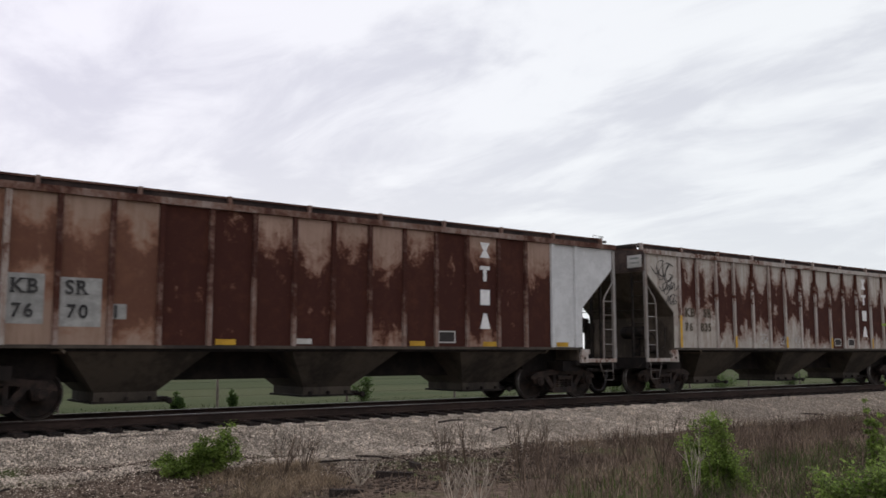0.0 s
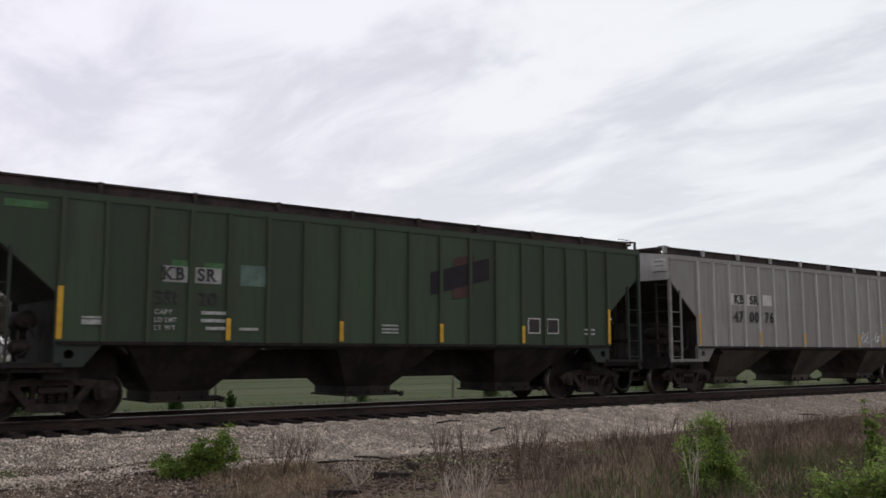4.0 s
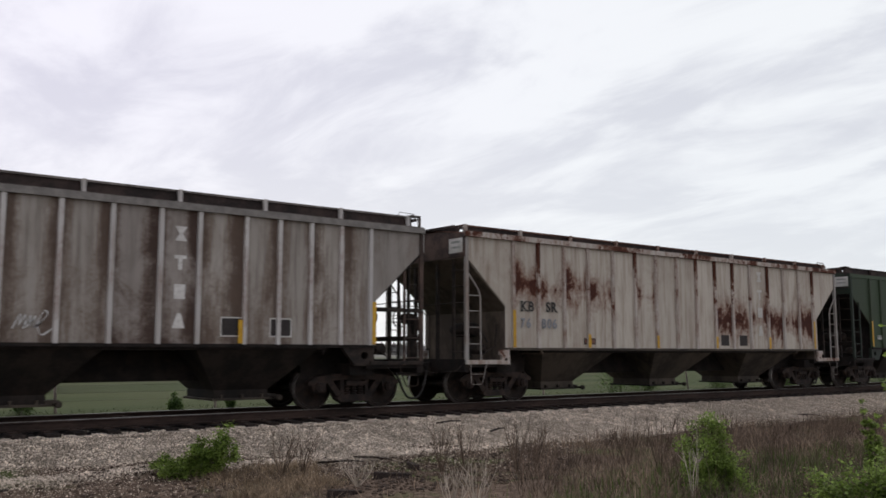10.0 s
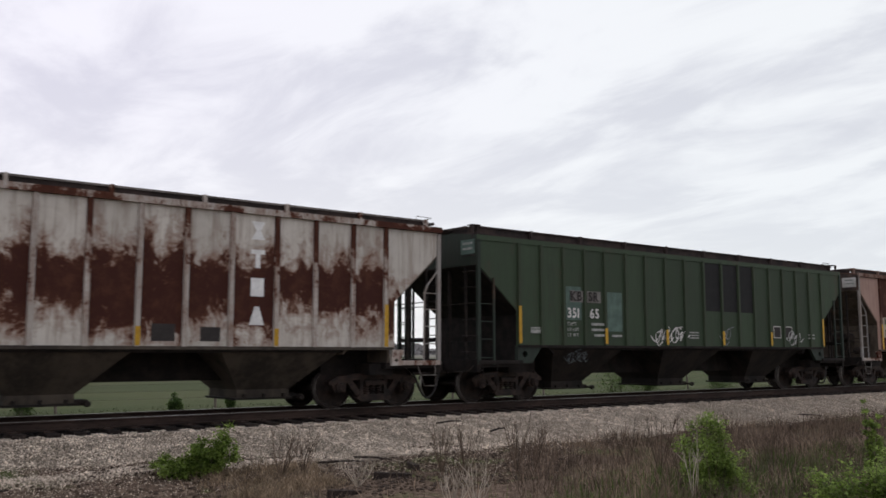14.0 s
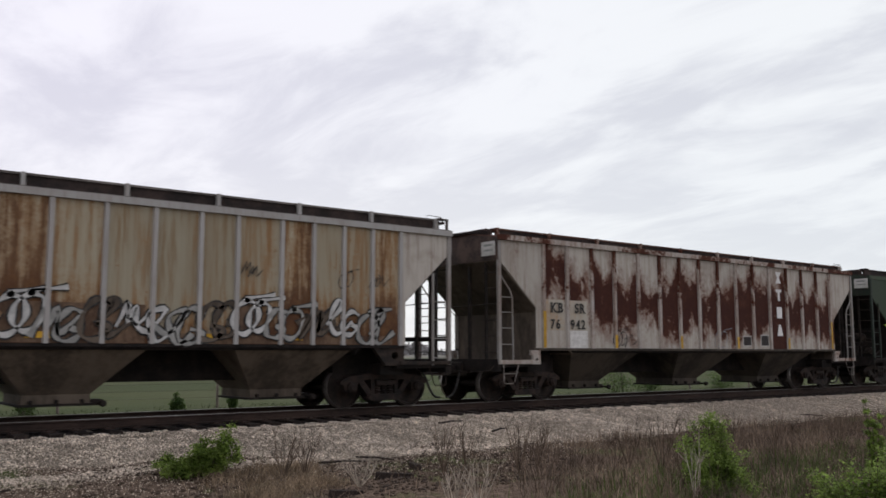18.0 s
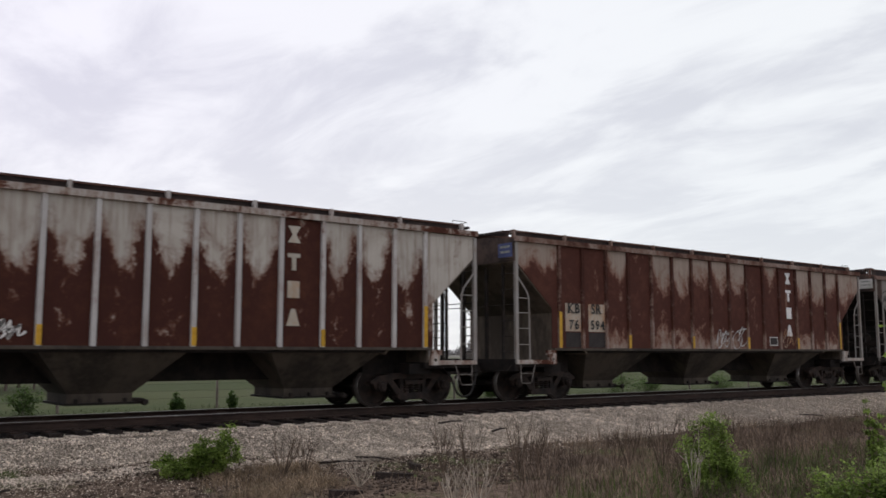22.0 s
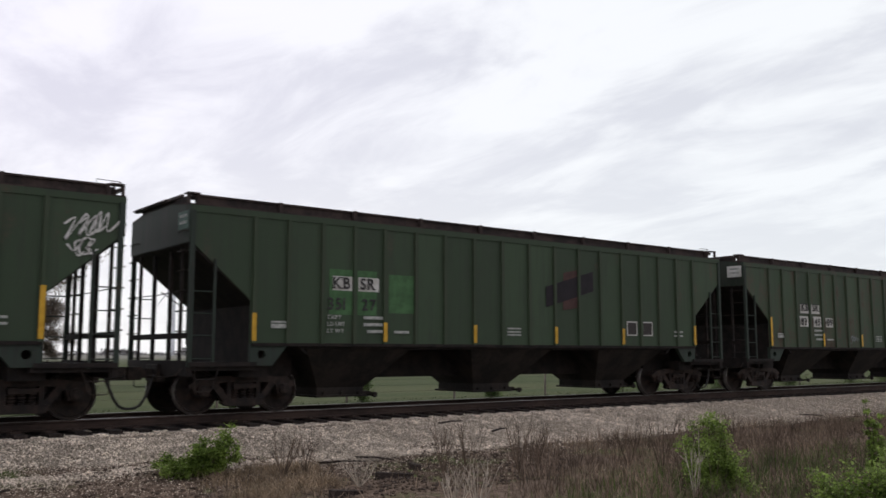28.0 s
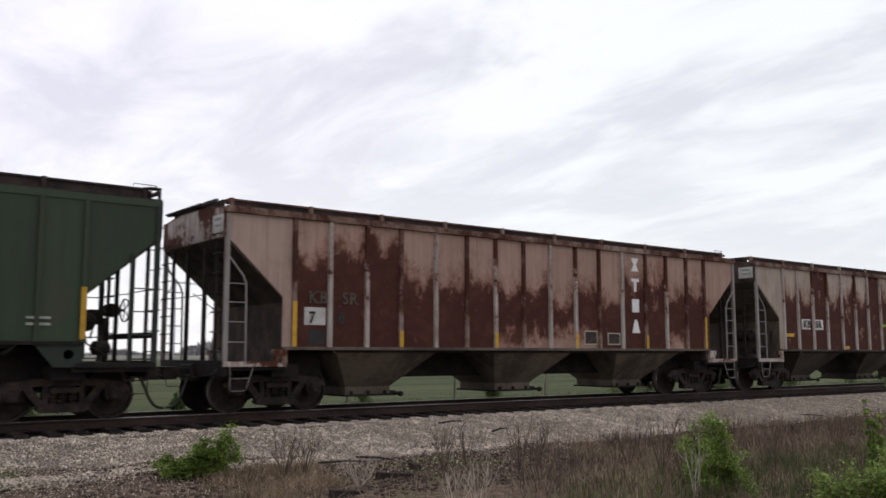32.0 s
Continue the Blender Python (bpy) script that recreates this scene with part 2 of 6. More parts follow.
for leaf in (LEAF, DARKLEAF, GREENGRASS, BUD):
    sheer(leaf, 0.5)


def ground_mat():
    """Bank and fields: dead grass and bare soil by the track, green crops beyond, painted haze farthest off."""
    m, t, b = base_mat("bank_and_field", 0.97)
    b.inputs["Specular IOR Level"].default_value = 0.1
    obj = t.nodes.new("ShaderNodeTexCoord").outputs["Object"]
    sp = t.nodes.new("ShaderNodeSeparateXYZ")
    t.links.new(obj, sp.inputs[0])
    n1, n2, n3 = noise_of(t, obj, 0.7, 5, 0.65), noise_of(t, obj, 9.0, 5, 0.7), noise_of(t, mapped(t, obj, scale=(0.25, 1, 1)), 0.12, 4, 0.6)
    dirt = mixc(t, ramp(t, n2, 0.35, 0.68), (0.068, 0.048, 0.036), (0.185, 0.138, 0.104))
    dirt = mixc(t, ramp(t, n1, 0.52, 0.66), dirt, (0.075, 0.092, 0.032))
    crop = mixc(t, ramp(t, n3, 0.4, 0.6), (0.050, 0.066, 0.026), (0.072, 0.082, 0.037))
    crop = mixc(t, m2(t, "MULTIPLY", ramp(t, n2, 0.4, 0.7), 0.4), crop, (0.050, 0.053, 0.025))
    # Far fields turn pale grey with distance: haze mixed into the colour.
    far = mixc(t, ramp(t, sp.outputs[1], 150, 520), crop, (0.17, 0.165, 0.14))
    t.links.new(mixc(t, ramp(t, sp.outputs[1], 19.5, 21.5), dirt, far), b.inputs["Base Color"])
    bumped(t, b, n2, 0.8, 0.05)
    return m


GROUND = ground_mat()

# ---- mesh helpers ----


class Shape:
    """Collects boxes, prisms, tubes and turned forms into one mesh."""

    def __init__(self):
        self.v, self.f = [], []

    def add(self, verts, faces):
        n = len(self.v)
        self.v += [tuple(p) for p in verts]
        self.f += [tuple(i + n for i in f) for f in faces]
        return self

    def box(self, x0, x1, y0, y1, z0, z1, c=0.0):
        if c:
            return self.prism([(x0 + c, z0), (x1 - c, z0), (x1, z0 + c), (x1, z1 - c), (x1 - c, z1), (x0 + c, z1), (x0, z1 - c), (x0, z0 + c)], y0, y1)
        vs = [(x, y, z) for z in (z0, z1) for y in (y0, y1) for x in (x0, x1)]
        return self.add(vs, [(0, 2, 3, 1), (4, 5, 7, 6), (0, 1, 5, 4), (2, 6, 7, 3), (0, 4, 6, 2), (1, 3, 7, 5)])

    def prism(self, poly, y0, y1, axis="y"):
        """A polygon drawn in x and z, pushed from y0 to y1 (or in x,y along z; or in y,z along x)."""
        n = len(poly)
        def at(a, b, d):
            return (a, d, b) if axis == "y" else ((a, b, d) if axis == "z" else (d, a, b))
        vs = [at(a, b, y0) for a, b in poly] + [at(a, b, y1) for a, b in poly]
        fs = [tuple(range(n)), tuple(range(2 * n - 1, n - 1, -1))]
        fs += [(i, i + n, (i + 1) % n + n, (i + 1) % n) for i in range(n)]
        return self.add(vs, fs)

    def tube(self, pts, r, sides=6, r2=None):
        pts = [Vector(p) for p in pts]
        rings, fs = [], []
        for i, p in enumerate(pts):
            d = (pts[min(i + 1, len(pts) - 1)] - pts[max(i - 1, 0)]).normalized()
            a = d.orthogonal().normalized() if i == 0 else (a - d * a.dot(d)).normalized()
            b = d.cross(a)
            rr = r if r2 is None else r + (r2 - r) * i / (len(pts) - 1)
            rings += [p + (a * math.cos(2 * math.pi * k / sides) + b * math.sin(2 * math.pi * k / sides)) * rr for k in range(sides)]
        for i in range(len(pts) - 1):
            for k in range(sides):
                fs.append((i * sides + k, i * sides + (k + 1) % sides, (i + 1) * sides + (k + 1) % sides, (i + 1) * sides + k))
        fs += [tuple(range(sides - 1, -1, -1)), tuple(range((len(pts) - 1) * sides, len(pts) * sides))]
        return self.add(rings, fs)

    def turned(self, profile, centre=(0, 0, 0), sides=24, axis="y"):
        """Profile of (radius, distance along the axis), turned about it."""
        vs, fs = [], []
        for r, d in profile:
            for k in range(sides):
                c, s = r * math.cos(2 * math.pi * k / sides), r * math.sin(2 * math.pi * k / sides)
                p = (c, d, s) if axis == "y" else ((d, c, s) if axis == "x" else (c, s, d))
                vs.append(tuple(p[i] + centre[i] for i in range(3)))
        for i in range(len(profile) - 1):
            for k in range(sides):
                fs.append((i * sides + k, i * sides + (k + 1) % sides, (i + 1) * sides + (k + 1) % sides, (i + 1) * sides + k))
        fs += [tuple(range(sides)), tuple(range(len(profile) * sides - 1, (len(profile) - 1) * sides - 1, -1))]
        return self.add(vs, fs)

    def mesh(self, name, smooth=False):
        me = bpy.data.meshes.new(name)
        me.from_pydata(self.v, [], self.f)
        bm = bmesh.new()
        bm.from_mesh(me)
        bmesh.ops.recalc_face_normals(bm, faces=bm.faces)
        bm.to_mesh(me)
        bm.free()
        if smooth:
            me.polygons.foreach_set("use_smooth", [True] * len(me.polygons))
            me.set_sharp_from_angle(angle=radians(38))
        me.materials.append(None)
        return me


def part(name, me, material, parent, label="", at=None):
    """One mesh object under a thing; the mesh may be shared, the paint belongs to the object."""
    ob = new(name, me)
    ob.parent = parent
    if at is not None:
        ob.matrix_basis = at
    ob.material_slots[0].link = "OBJECT"
    ob.material_slots[0].material = material
    if label:
        tagged(ob, label)
    return ob


def lone(name, me, material, label="", category="", group="", kind="", at=None):
    ob = part(name, me, material, None, at=at)
    return tagged(ob, label, category, group, kind)


def sheet_mesh(name, verts, faces, smooth=False):
    """A large mesh from number arrays: quads or triangles."""
    me = bpy.data.meshes.new(name)
    verts, faces = np.asarray(verts, "f"), np.asarray(faces, "i")
    k = faces.shape[1]
    me.vertices.add(len(verts))
    me.vertices.foreach_set("co", verts.ravel())
    me.loops.add(faces.size)
    me.loops.foreach_set("vertex_index", faces.ravel())
    me.polygons.add(len(faces))
    me.polygons.foreach_set("loop_start", np.arange(0, faces.size, k))
    me.polygons.foreach_set("loop_total", np.full(len(faces), k))
    me.update(calc_edges=True)
    me.validate()
    if smooth:
        me.polygons.foreach_set("use_smooth", [True] * len(me.polygons))
    me.materials.append(None)
    return me


# ---- ground, track ----
TRACK = 18.06          # the track's middle; rail tops lie at z = 0
BED = 17.49            # the track's middle in bank coordinates, before lay() shears them
SKEW, DEEP, LOW = 0.0841, 1.0261, 0.9699   # shear and scale that fit the bank to the camera's view


def lay(v):
    """Shears and scales bank points so they fit the camera's view."""
    v = np.array(v, float)
    v[..., 0] += SKEW * v[..., 1]
    v[..., 1] *= DEEP
    v[..., 2] *= LOW
    return v


def spot(x, y, z=None):
    """One bank place, sheared to fit the camera's view, on the ground unless its height is given."""
    return x + SKEW * y, y * DEEP, (float(bank(x, y)) if z is None else z) * LOW


def bank(x, y):
    """Height of the ground: ditch, track bank, fields."""
    y = np.asarray(y, float)
    z = np.interp(y, [-40, -6, 2, 7, 13.1, 14.1, 14.7, 16.0, 19.0, 20.8, 25, 60, 3000], [-0.3, -0.35, -0.5, -0.88, -0.85, -0.72, -0.61, -0.50, -0.40, -0.85, -1.0, -1.0, -1.0])
    z = z - 0.085 * np.clip((np.asarray(x, float) - 4) / 8, 0, 1) * np.clip(1 - np.abs(y - 14.4) / 1.2, 0, 1)
    near = np.clip((19.5 - np.abs(y - 6.0)) / 8, 0, 1)
    return z + near * 0.05 * (np.sin(x * 0.9 + y * 0.7) + np.sin(x * 2.3 - y * 1.9) * 0.6) * np.clip((np.abs(y - BED) - 2.2) / 1.5, 0, 1)


def build_ground():
    xs = np.unique(np.concatenate([np.linspace(-2600, -60, 24), np.linspace(-60, -8, 30), np.linspace(-8, 60, 200), np.linspace(60, 200, 40), np.linspace(200, 3600, 30)]))
    ys = np.unique(np.concatenate([np.linspace(-400, -10, 8), np.linspace(-10, 26, 160), np.linspace(26, 120, 30), np.linspace(120, 3600, 30)]))
    gx, gy = np.meshgrid(xs, ys, indexing="ij")
    v = np.stack([gx, gy, bank(gx, gy)], -1).reshape(-1, 3)
    n, k = len(xs), len(ys)
    i = (np.arange(n - 1)[:, None] * k + np.arange(k - 1)[None]).ravel()
    me = sheet_mesh("ground", lay(v), np.stack([i, i + k, i + k + 1, i + 1], 1), True)
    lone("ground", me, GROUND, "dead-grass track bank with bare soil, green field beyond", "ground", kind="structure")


def build_ballast():
    """The stone bed, with a lumpy skin of loose chips on the slope that faces the ditch."""
    prof = [(13.8, -1.0), (14.15, -0.78), (14.9, -0.57), (15.6, -0.36), (15.95, -0.285), (16.15, -0.262), (16.35, -0.262), (16.72, -0.27), (18.3, -0.27), (18.6, -0.22), (18.8, -0.24), (19.05, -0.26), (19.8, -0.55), (20.8, -1.0)]
    ux = np.concatenate([np.linspace(-300, -10, 60), np.linspace(-9.8, 60, 350), np.linspace(61, 600, 90)])
    uy = np.concatenate([np.linspace(a[0], b[0], 8, endpoint=False) for a, b in zip(prof, prof[1:])] + [[20.8]])
    gx, gy = np.meshgrid(ux, uy, indexing="ij")
    gz = np.interp(gy, [p[0] for p in prof], [p[1] for p in prof])
    rng = np.random.default_rng(5)
    gz = gz + rng.normal(0, 0.007, gz.shape) + 0.03 * np.sin(gx * 1.7 + gy * 2.2) * (np.abs(gy - BED) > 1.6)
    v = np.stack([gx, gy, gz], -1).reshape(-1, 3)
    k = len(uy)
    i = (np.arange(len(ux) - 1)[:, None] * k + np.arange(k - 1)[None]).ravel()
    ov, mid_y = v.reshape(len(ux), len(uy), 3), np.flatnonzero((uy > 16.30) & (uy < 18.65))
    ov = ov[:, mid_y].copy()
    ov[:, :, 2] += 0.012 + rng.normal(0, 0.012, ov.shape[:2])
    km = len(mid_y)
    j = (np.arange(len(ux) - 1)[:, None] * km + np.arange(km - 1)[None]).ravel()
    lone("track_bed", sheet_mesh("track_bed", lay(ov.reshape(-1, 3)), np.stack([j, j + km, j + km + 1, j + 1], 1)), DARKBED, "dark stone between the rails", "ballast", kind="structure")
    lone("ballast_bed", sheet_mesh("ballast_bed", lay(v), np.stack([i, i + k, i + k + 1, i + 1], 1)), BALLAST, "pale crushed-limestone railway ballast bed", "ballast", kind="structure")
    # loose chips: lopsided eight-sided lumps
    count = 190000
    x = np.concatenate([rng.uniform(-3, 20, int(count * 0.66)), rng.uniform(20, 56, count - int(count * 0.66))])
    y = rng.uniform(13.85, 16.38, count)
    y = np.where(y < 14.15, y + np.abs(rng.normal(0, 0.22, count)), y)
    low = rng.random(count) < 0.15 * (x < 24)
    y = np.where(low, 14.8 - np.abs(rng.normal(0, 1.1, count)), y)
    base = np.interp(y, [10, 13.6] + [p[0] for p in prof[1:]], [-0.88, -0.84] + [p[1] for p in prof[1:]])
    x0 = np.where(low, x * 0.62 + 0.5, x)
    base = np.where(low, bank(x0, y), base + 0.03 * np.sin(x0 * 1.7 + y * 2.2) * (np.abs(y - BED) > 1.6))
    base = np.where(y < 14.4, np.maximum(base, bank(x0, y) - 0.012), base)
    on_tie = (np.abs((x + 12 + 0.2665) % 0.533 - 0.2665) < 0.15) & (y > 16.10)
    base = np.where(on_tie, base - 0.12, base)
    size = rng.uniform(0.010, 0.021, count) * np.where(rng.random(count) < 0.06, 1.5, 1) * np.where(low, 0.68, 1)
    unit = np.array([(1, 0, 0), (-1, 0, 0), (0, 1, 0), (0, -1, 0), (0, 0, 1), (0, 0, -1)], float)
    pts = unit[None] * size[:, None, None] * rng.uniform(0.6, 1.25, (count, 6, 1)) + rng.normal(0, 0.25, (count, 6, 3)) * size[:, None, None]
    pts[:, :, 2] *= 0.62
    pts += np.stack([x0, y, base + size * 0.3 + np.where(low, 0.004, 0.014)], 1)[:, None]
    tri = np.array([(0, 2, 4), (2, 1, 4), (1, 3, 4), (3, 0, 4), (2, 0, 5), (1, 2, 5), (3, 1, 5), (0, 3, 5)])
    f = (np.arange(count)[:, None, None] * 6 + tri[None]).reshape(-1, 3)
    stones = pts.reshape(-1, 3)
    # dark clods of soil in the rubble at the foot of the slope
    n = 5000
    cy = rng.uniform(10.3, 14.6, n)
    cx = cy * (0.1 + 0.85 * rng.random(n) ** 0.8)
    cs = rng.uniform(0.012, 0.045, n)
    lump = unit[None] * cs[:, None, None] * rng.uniform(0.6, 1.3, (n, 6, 1)) + rng.normal(0, 0.3, (n, 6, 3)) * cs[:, None, None]
    lump[:, :, 2] *= 0.6
    lump += np.stack([cx, cy, bank(cx, cy) + cs * 0.2], 1)[:, None]
    lone("soil_clods", sheet_mesh("soil_clods", lay(lump.reshape(-1, 3)), (np.arange(n)[:, None, None] * 6 + tri[None]).reshape(-1, 3)), CLOD, "dark crumbled soil at the foot of the ballast", "soil", kind="stuff")
    lone("ballast_stones", sheet_mesh("ballast_stones", lay(stones), f), STONE, "loose pale limestone chips heaped beside the ties", "gravel", kind="stuff")


def build_track():
    track = tagged(new("railway_track"), "single railway track, rusty rails on dark wooden ties", "track", kind="structure")
    head = [(-0.036, -0.035), (-0.036, -0.008), (-0.028, 0), (0.028, 0), (0.036, -0.008), (0.036, -0.035), (0.010, -0.05), (0.009, -0.14), (0.075, -0.16), (0.075, -0.172), (-0.075, -0.172), (-0.075, -0.16), (-0.009, -0.14), (-0.010, -0.05)]
    web = Shape().prism([(a, min(b, -0.003)) for a, b in head], -400, 700, "x").mesh("rail")
    top = Shape().prism([(-0.0375, -0.013), (-0.028, 0.001), (0.028, 0.001), (0.0375, -0.013)], -400, 700, "x").mesh("rail_head")
    for side in (-0.7525, 0.7525):
        r = part("rail", web, RAILSIDE, track, at=pose(0, TRACK + side, 0))
        part("rail_head", top, TREAD, r, "bright worn running surface")
    tie = Shape().box(-0.115, 0.115, -1.30, 1.30, -0.36, -0.182, 0.012).mesh("tie")
    plate = Shape().box(-0.09, 0.09, -0.18, 0.18, -0.184, -0.165, 0.004)
    for sx in (-0.06, 0.06):
        for sy in (-0.1, 0.1):
            plate.box(sx - 0.012, sx + 0.012, sy - 0.012, sy + 0.012, -0.17, -0.14)
    plate = plate.mesh("tie_plate")
    rng = random.Random(3)
    for i in range(150):
        x = -12 + SKEW * 16.3 + i * 0.533 + rng.uniform(-0.03, 0.03)
        t = part("tie", tie, TIEWOOD, track, at=pose(x, TRACK + rng.uniform(-0.15, 0.03), rng.uniform(-0.012, 0.004), 0, 0, rng.uniform(-1.2, 1.2)))
        if i % 1 == 0 and -4 < x < 40:
            part("tie_plate", plate, RAILSIDE, t, at=pose(0, -0.7525, 0))
    far = Shape()
    for i in range(300):
        far.box(69.5 + i * 0.9, 69.73 + i * 0.9, TRACK - 1.3, TRACK + 1.3, -0.34, -0.182)
        far.box(-11.2 - i * 0.53, -10.97 - i * 0.53, TRACK - 1.3, TRACK + 1.3, -0.34, -0.182)
    tagged(part("far_ties", far.mesh("far_ties"), TIEWOOD, track), kind="stuff")
    # stray bits of old tie on the slope
    stick = Shape().tube([(-0.42, 0, 0), (0.1, 0.02, 0.02), (0.45, -0.02, 0)], 0.026, 5, 0.012).mesh("stick")
    for x, y, a in [(12.2, 15.0, 25), (8.1, 13.9, -60), (24.0, 14.5, -62), (1.7, 13.4, 60), (7.35, 13.7, -20), (11.2, 15.6, 15)]:
        lone("wood_scrap", stick, TIEWOOD, "dark splinter of old tie lying on the stones", "wood scrap", "wood scraps on the bank", at=pose(*spot(x, y, max(float(bank(x, y)), float(np.interp(y, [14.15, 14.9, 15.6], [-0.78, -0.57, -0.36]))) + 0.03), 0, 0, a))
    chunk = Shape().prism([(-0.62, -0.05), (-0.5, -0.07), (0.1, -0.06), (0.6, -0.03), (0.64, 0.02), (0.2, 0.06), (-0.35, 0.05), (-0.6, 0.03)], -0.05, 0.055, "z").mesh("rotten_timber")
    for x, y, a, k in [(8.5, 13.0, 62, 1.0), (7.3, 11.75, -25, 0.5), (6.0, 11.0, -14, 0.42)]:
        lone("rotten_timber", chunk, TIEWOOD, "rotten dark timber half sunk in the rubble", "timber", "rotten timbers on the bank", at=pose(*spot(x, y, float(bank(x, y)) + 0.03), 0, 4, a) @ Matrix.Diagonal((k, 1, 1, 1)))


build_ground()
build_ballast()
build_track()

# ---- the covered hopper cars ----
NEAR = -1.50           # the side that faces the bank, from the car's middle
HALF = 8.33            # corner posts, from the car's middle
def both_ways(half):
    return [-v for v in half] + half[::-1]


POSTS_OLD = both_ways([6.85, 6.0, 5.08, 4.18, 3.2, 2.28, 1.38, 0.46])
POSTS_NEW = both_ways([7.03, 6.27, 5.47, 4.68, 3.90, 3.05, 2.22, 1.34, 0.45])
POSTS_PALE = both_ways([6.95, 6.20, 5.47, 4.74, 4.00, 3.03, 2.27, 1.37, 0.47])
TALL, WIDE = 0.921, 1.10   # scale factors that fit the body heights and widths below to the camera's view
SIDE = NEAR * WIDE     # the near side sheet, in metres
CACHE = {}


def once(key, build):
    """Builds a shared mesh once; running gear is kept out of the body scaling."""
    if key not in CACHE:
        CACHE[key] = build()
        if key not in ("frame", "wheels", "bolster"):
            CACHE[key].transform(Matrix.Diagonal((1, WIDE, TALL, 1)))
    return CACHE[key]


def plate_with_hole(x0, x1, z0, z1, cx, cz, r, y0, y1, cut=0.0):
    """A flat plate with a round hole; cut: how far its lower inner corner is cut back."""
    s, n = Shape(), 16
    outer = []
    for k in range(n):
        a = 2 * math.pi * k / n
        dx, dz = math.cos(a), math.sin(a)
        reach = min((x1 - cx) / dx if dx > 1e-6 else ((x0 - cx) / dx if dx < -1e-6 else 9), (z1 - cz) / dz if dz > 1e-6 else ((z0 - cz) / dz if dz < -1e-6 else 9))
        px, pz = cx + dx * reach, cz + dz * reach
        if cut and pz < (z0 + z1) / 2:
            px = max(x0, min(x1, px - cut * max(0, (px - cx) / (x1 - cx)) * (1 - (pz - z0) / (z1 - z0))))
        outer.append((px, pz))
    vs = []
    for y in (y0, y1):
        vs += [(px, y, pz) for px, pz in outer]
        vs += [(cx + r * math.cos(2 * math.pi * k / n), y, cz + r * math.sin(2 * math.pi * k / n)) for k in range(n)]
    fs = []
    for k in range(n):
        j = (k + 1) % n
        fs += [(k, j, n + j, n + k), (2 * n + k, 3 * n + k, 3 * n + j, 2 * n + j), (n + k, n + j, 3 * n + j, 3 * n + k), (k, 2 * n + k, 2 * n + j, j)]
    return s.add(vs, fs)


def side_frame():
    """A cast truck side: arched top member, slanting lower members, spring nest and axle boxes."""
    s = Shape()
    s.prism([(-1.16, 0.52), (-1.16, 0.60), (-0.98, 0.70), (-0.45, 0.76), (0.45, 0.76), (0.98, 0.70), (1.16, 0.60), (1.16, 0.52), (0.95, 0.56), (0.42, 0.63), (-0.42, 0.63), (-0.95, 0.56)], -0.09, 0.09)
    for k in (-1, 1):
        s.prism([(k * 0.72, 0.60), (k * 0.56, 0.62), (k * 0.30, 0.30), (k * 0.42, 0.24)], -0.075, 0.075)
        s.prism([(k * 0.27, 0.64), (k * 0.36, 0.64), (k * 0.36, 0.30), (k * 0.27, 0.30)], -0.08, 0.08)
        s.prism([(k * 0.76, 0.36), (k * 1.02, 0.36), (k * 1.10, 0.58), (k * 0.70, 0.60)], -0.085, 0.085)
        s.turned([(0.08, 0.14), (0.095, 0.10), (0.115, 0.06), (0.115, -0.16), (0.075, -0.17), (0.07, -0.20)], (k * 0.889, 0, 0.47), 14)
    s.prism([(-0.46, 0.22), (-0.36, 0.16), (0.36, 0.16), (0.46, 0.22), (0.40, 0.31), (-0.40, 0.31)], -0.11, 0.11)
    for k in (-0.17, 0.0, 0.17):
        for j in range(4):
            s.turned([(0.05, 0.30 + j * 0.055), (0.072, 0.315 + j * 0.055), (0.072, 0.335 + j * 0.055), (0.05, 0.35 + j * 0.055)], (k, -0.03, 0), 10, "z")
    s.prism([(-0.24, 0.51), (0.24, 0.51), (0.26, 0.60), (-0.26, 0.60)], -0.14, 0.16)
    return s.mesh("side_frame", True)


def wheel_pair():
    s = Shape()
    for k in (-1, 1):
        prof = [(0.08, 0.80), (0.10, 0.70), (0.17, 0.69), (0.34, 0.735), (0.40, 0.71), (0.405, 0.675), (0.485, 0.678), (0.49, 0.69), (0.463, 0.712), (0.457, 0.80), (0.445, 0.815), (0.40, 0.815), (0.385, 0.775), (0.20, 0.775), (0.14, 0.815), (0.10, 0.86)]
        s.turned([(r, d * k) for r, d in prof], sides=28)
    s.turned([(0.085, -1.05), (0.085, -0.8), (0.08, 0), (0.085, 0.8), (0.085, 1.05)], sides=14)
    for k in (-1, 1):
        for j in range(3):
            a = 2 * math.pi * j / 3
            s.turned([(0.018, 1.04 * k), (0.018, 1.075 * k)], (0.05 * math.cos(a), 0, 0.05 * math.sin(a)), 6)
    me = s.mesh("wheelset", True)
    me.materials.append(TREAD)
    for p in me.polygons:
        r = math.hypot(p.center.x, p.center.z)
        if 0.448 < r < 0.468 and abs(p.center.y) < 0.81:
            p.material_index = 1
    return me


def hose(sx):
    pts = [(sx * 8.52, -0.32, 0.86), (sx * 8.62, -0.36, 0.60), (sx * 8.70, -0.38, 0.38), (sx * 8.80, -0.38, 0.22), (sx * 8.90, -0.38, 0.16), (sx * 9.0, -0.38, 0.15)]
    return Shape().tube(pts, 0.03, 7).mesh("air_hose", True)


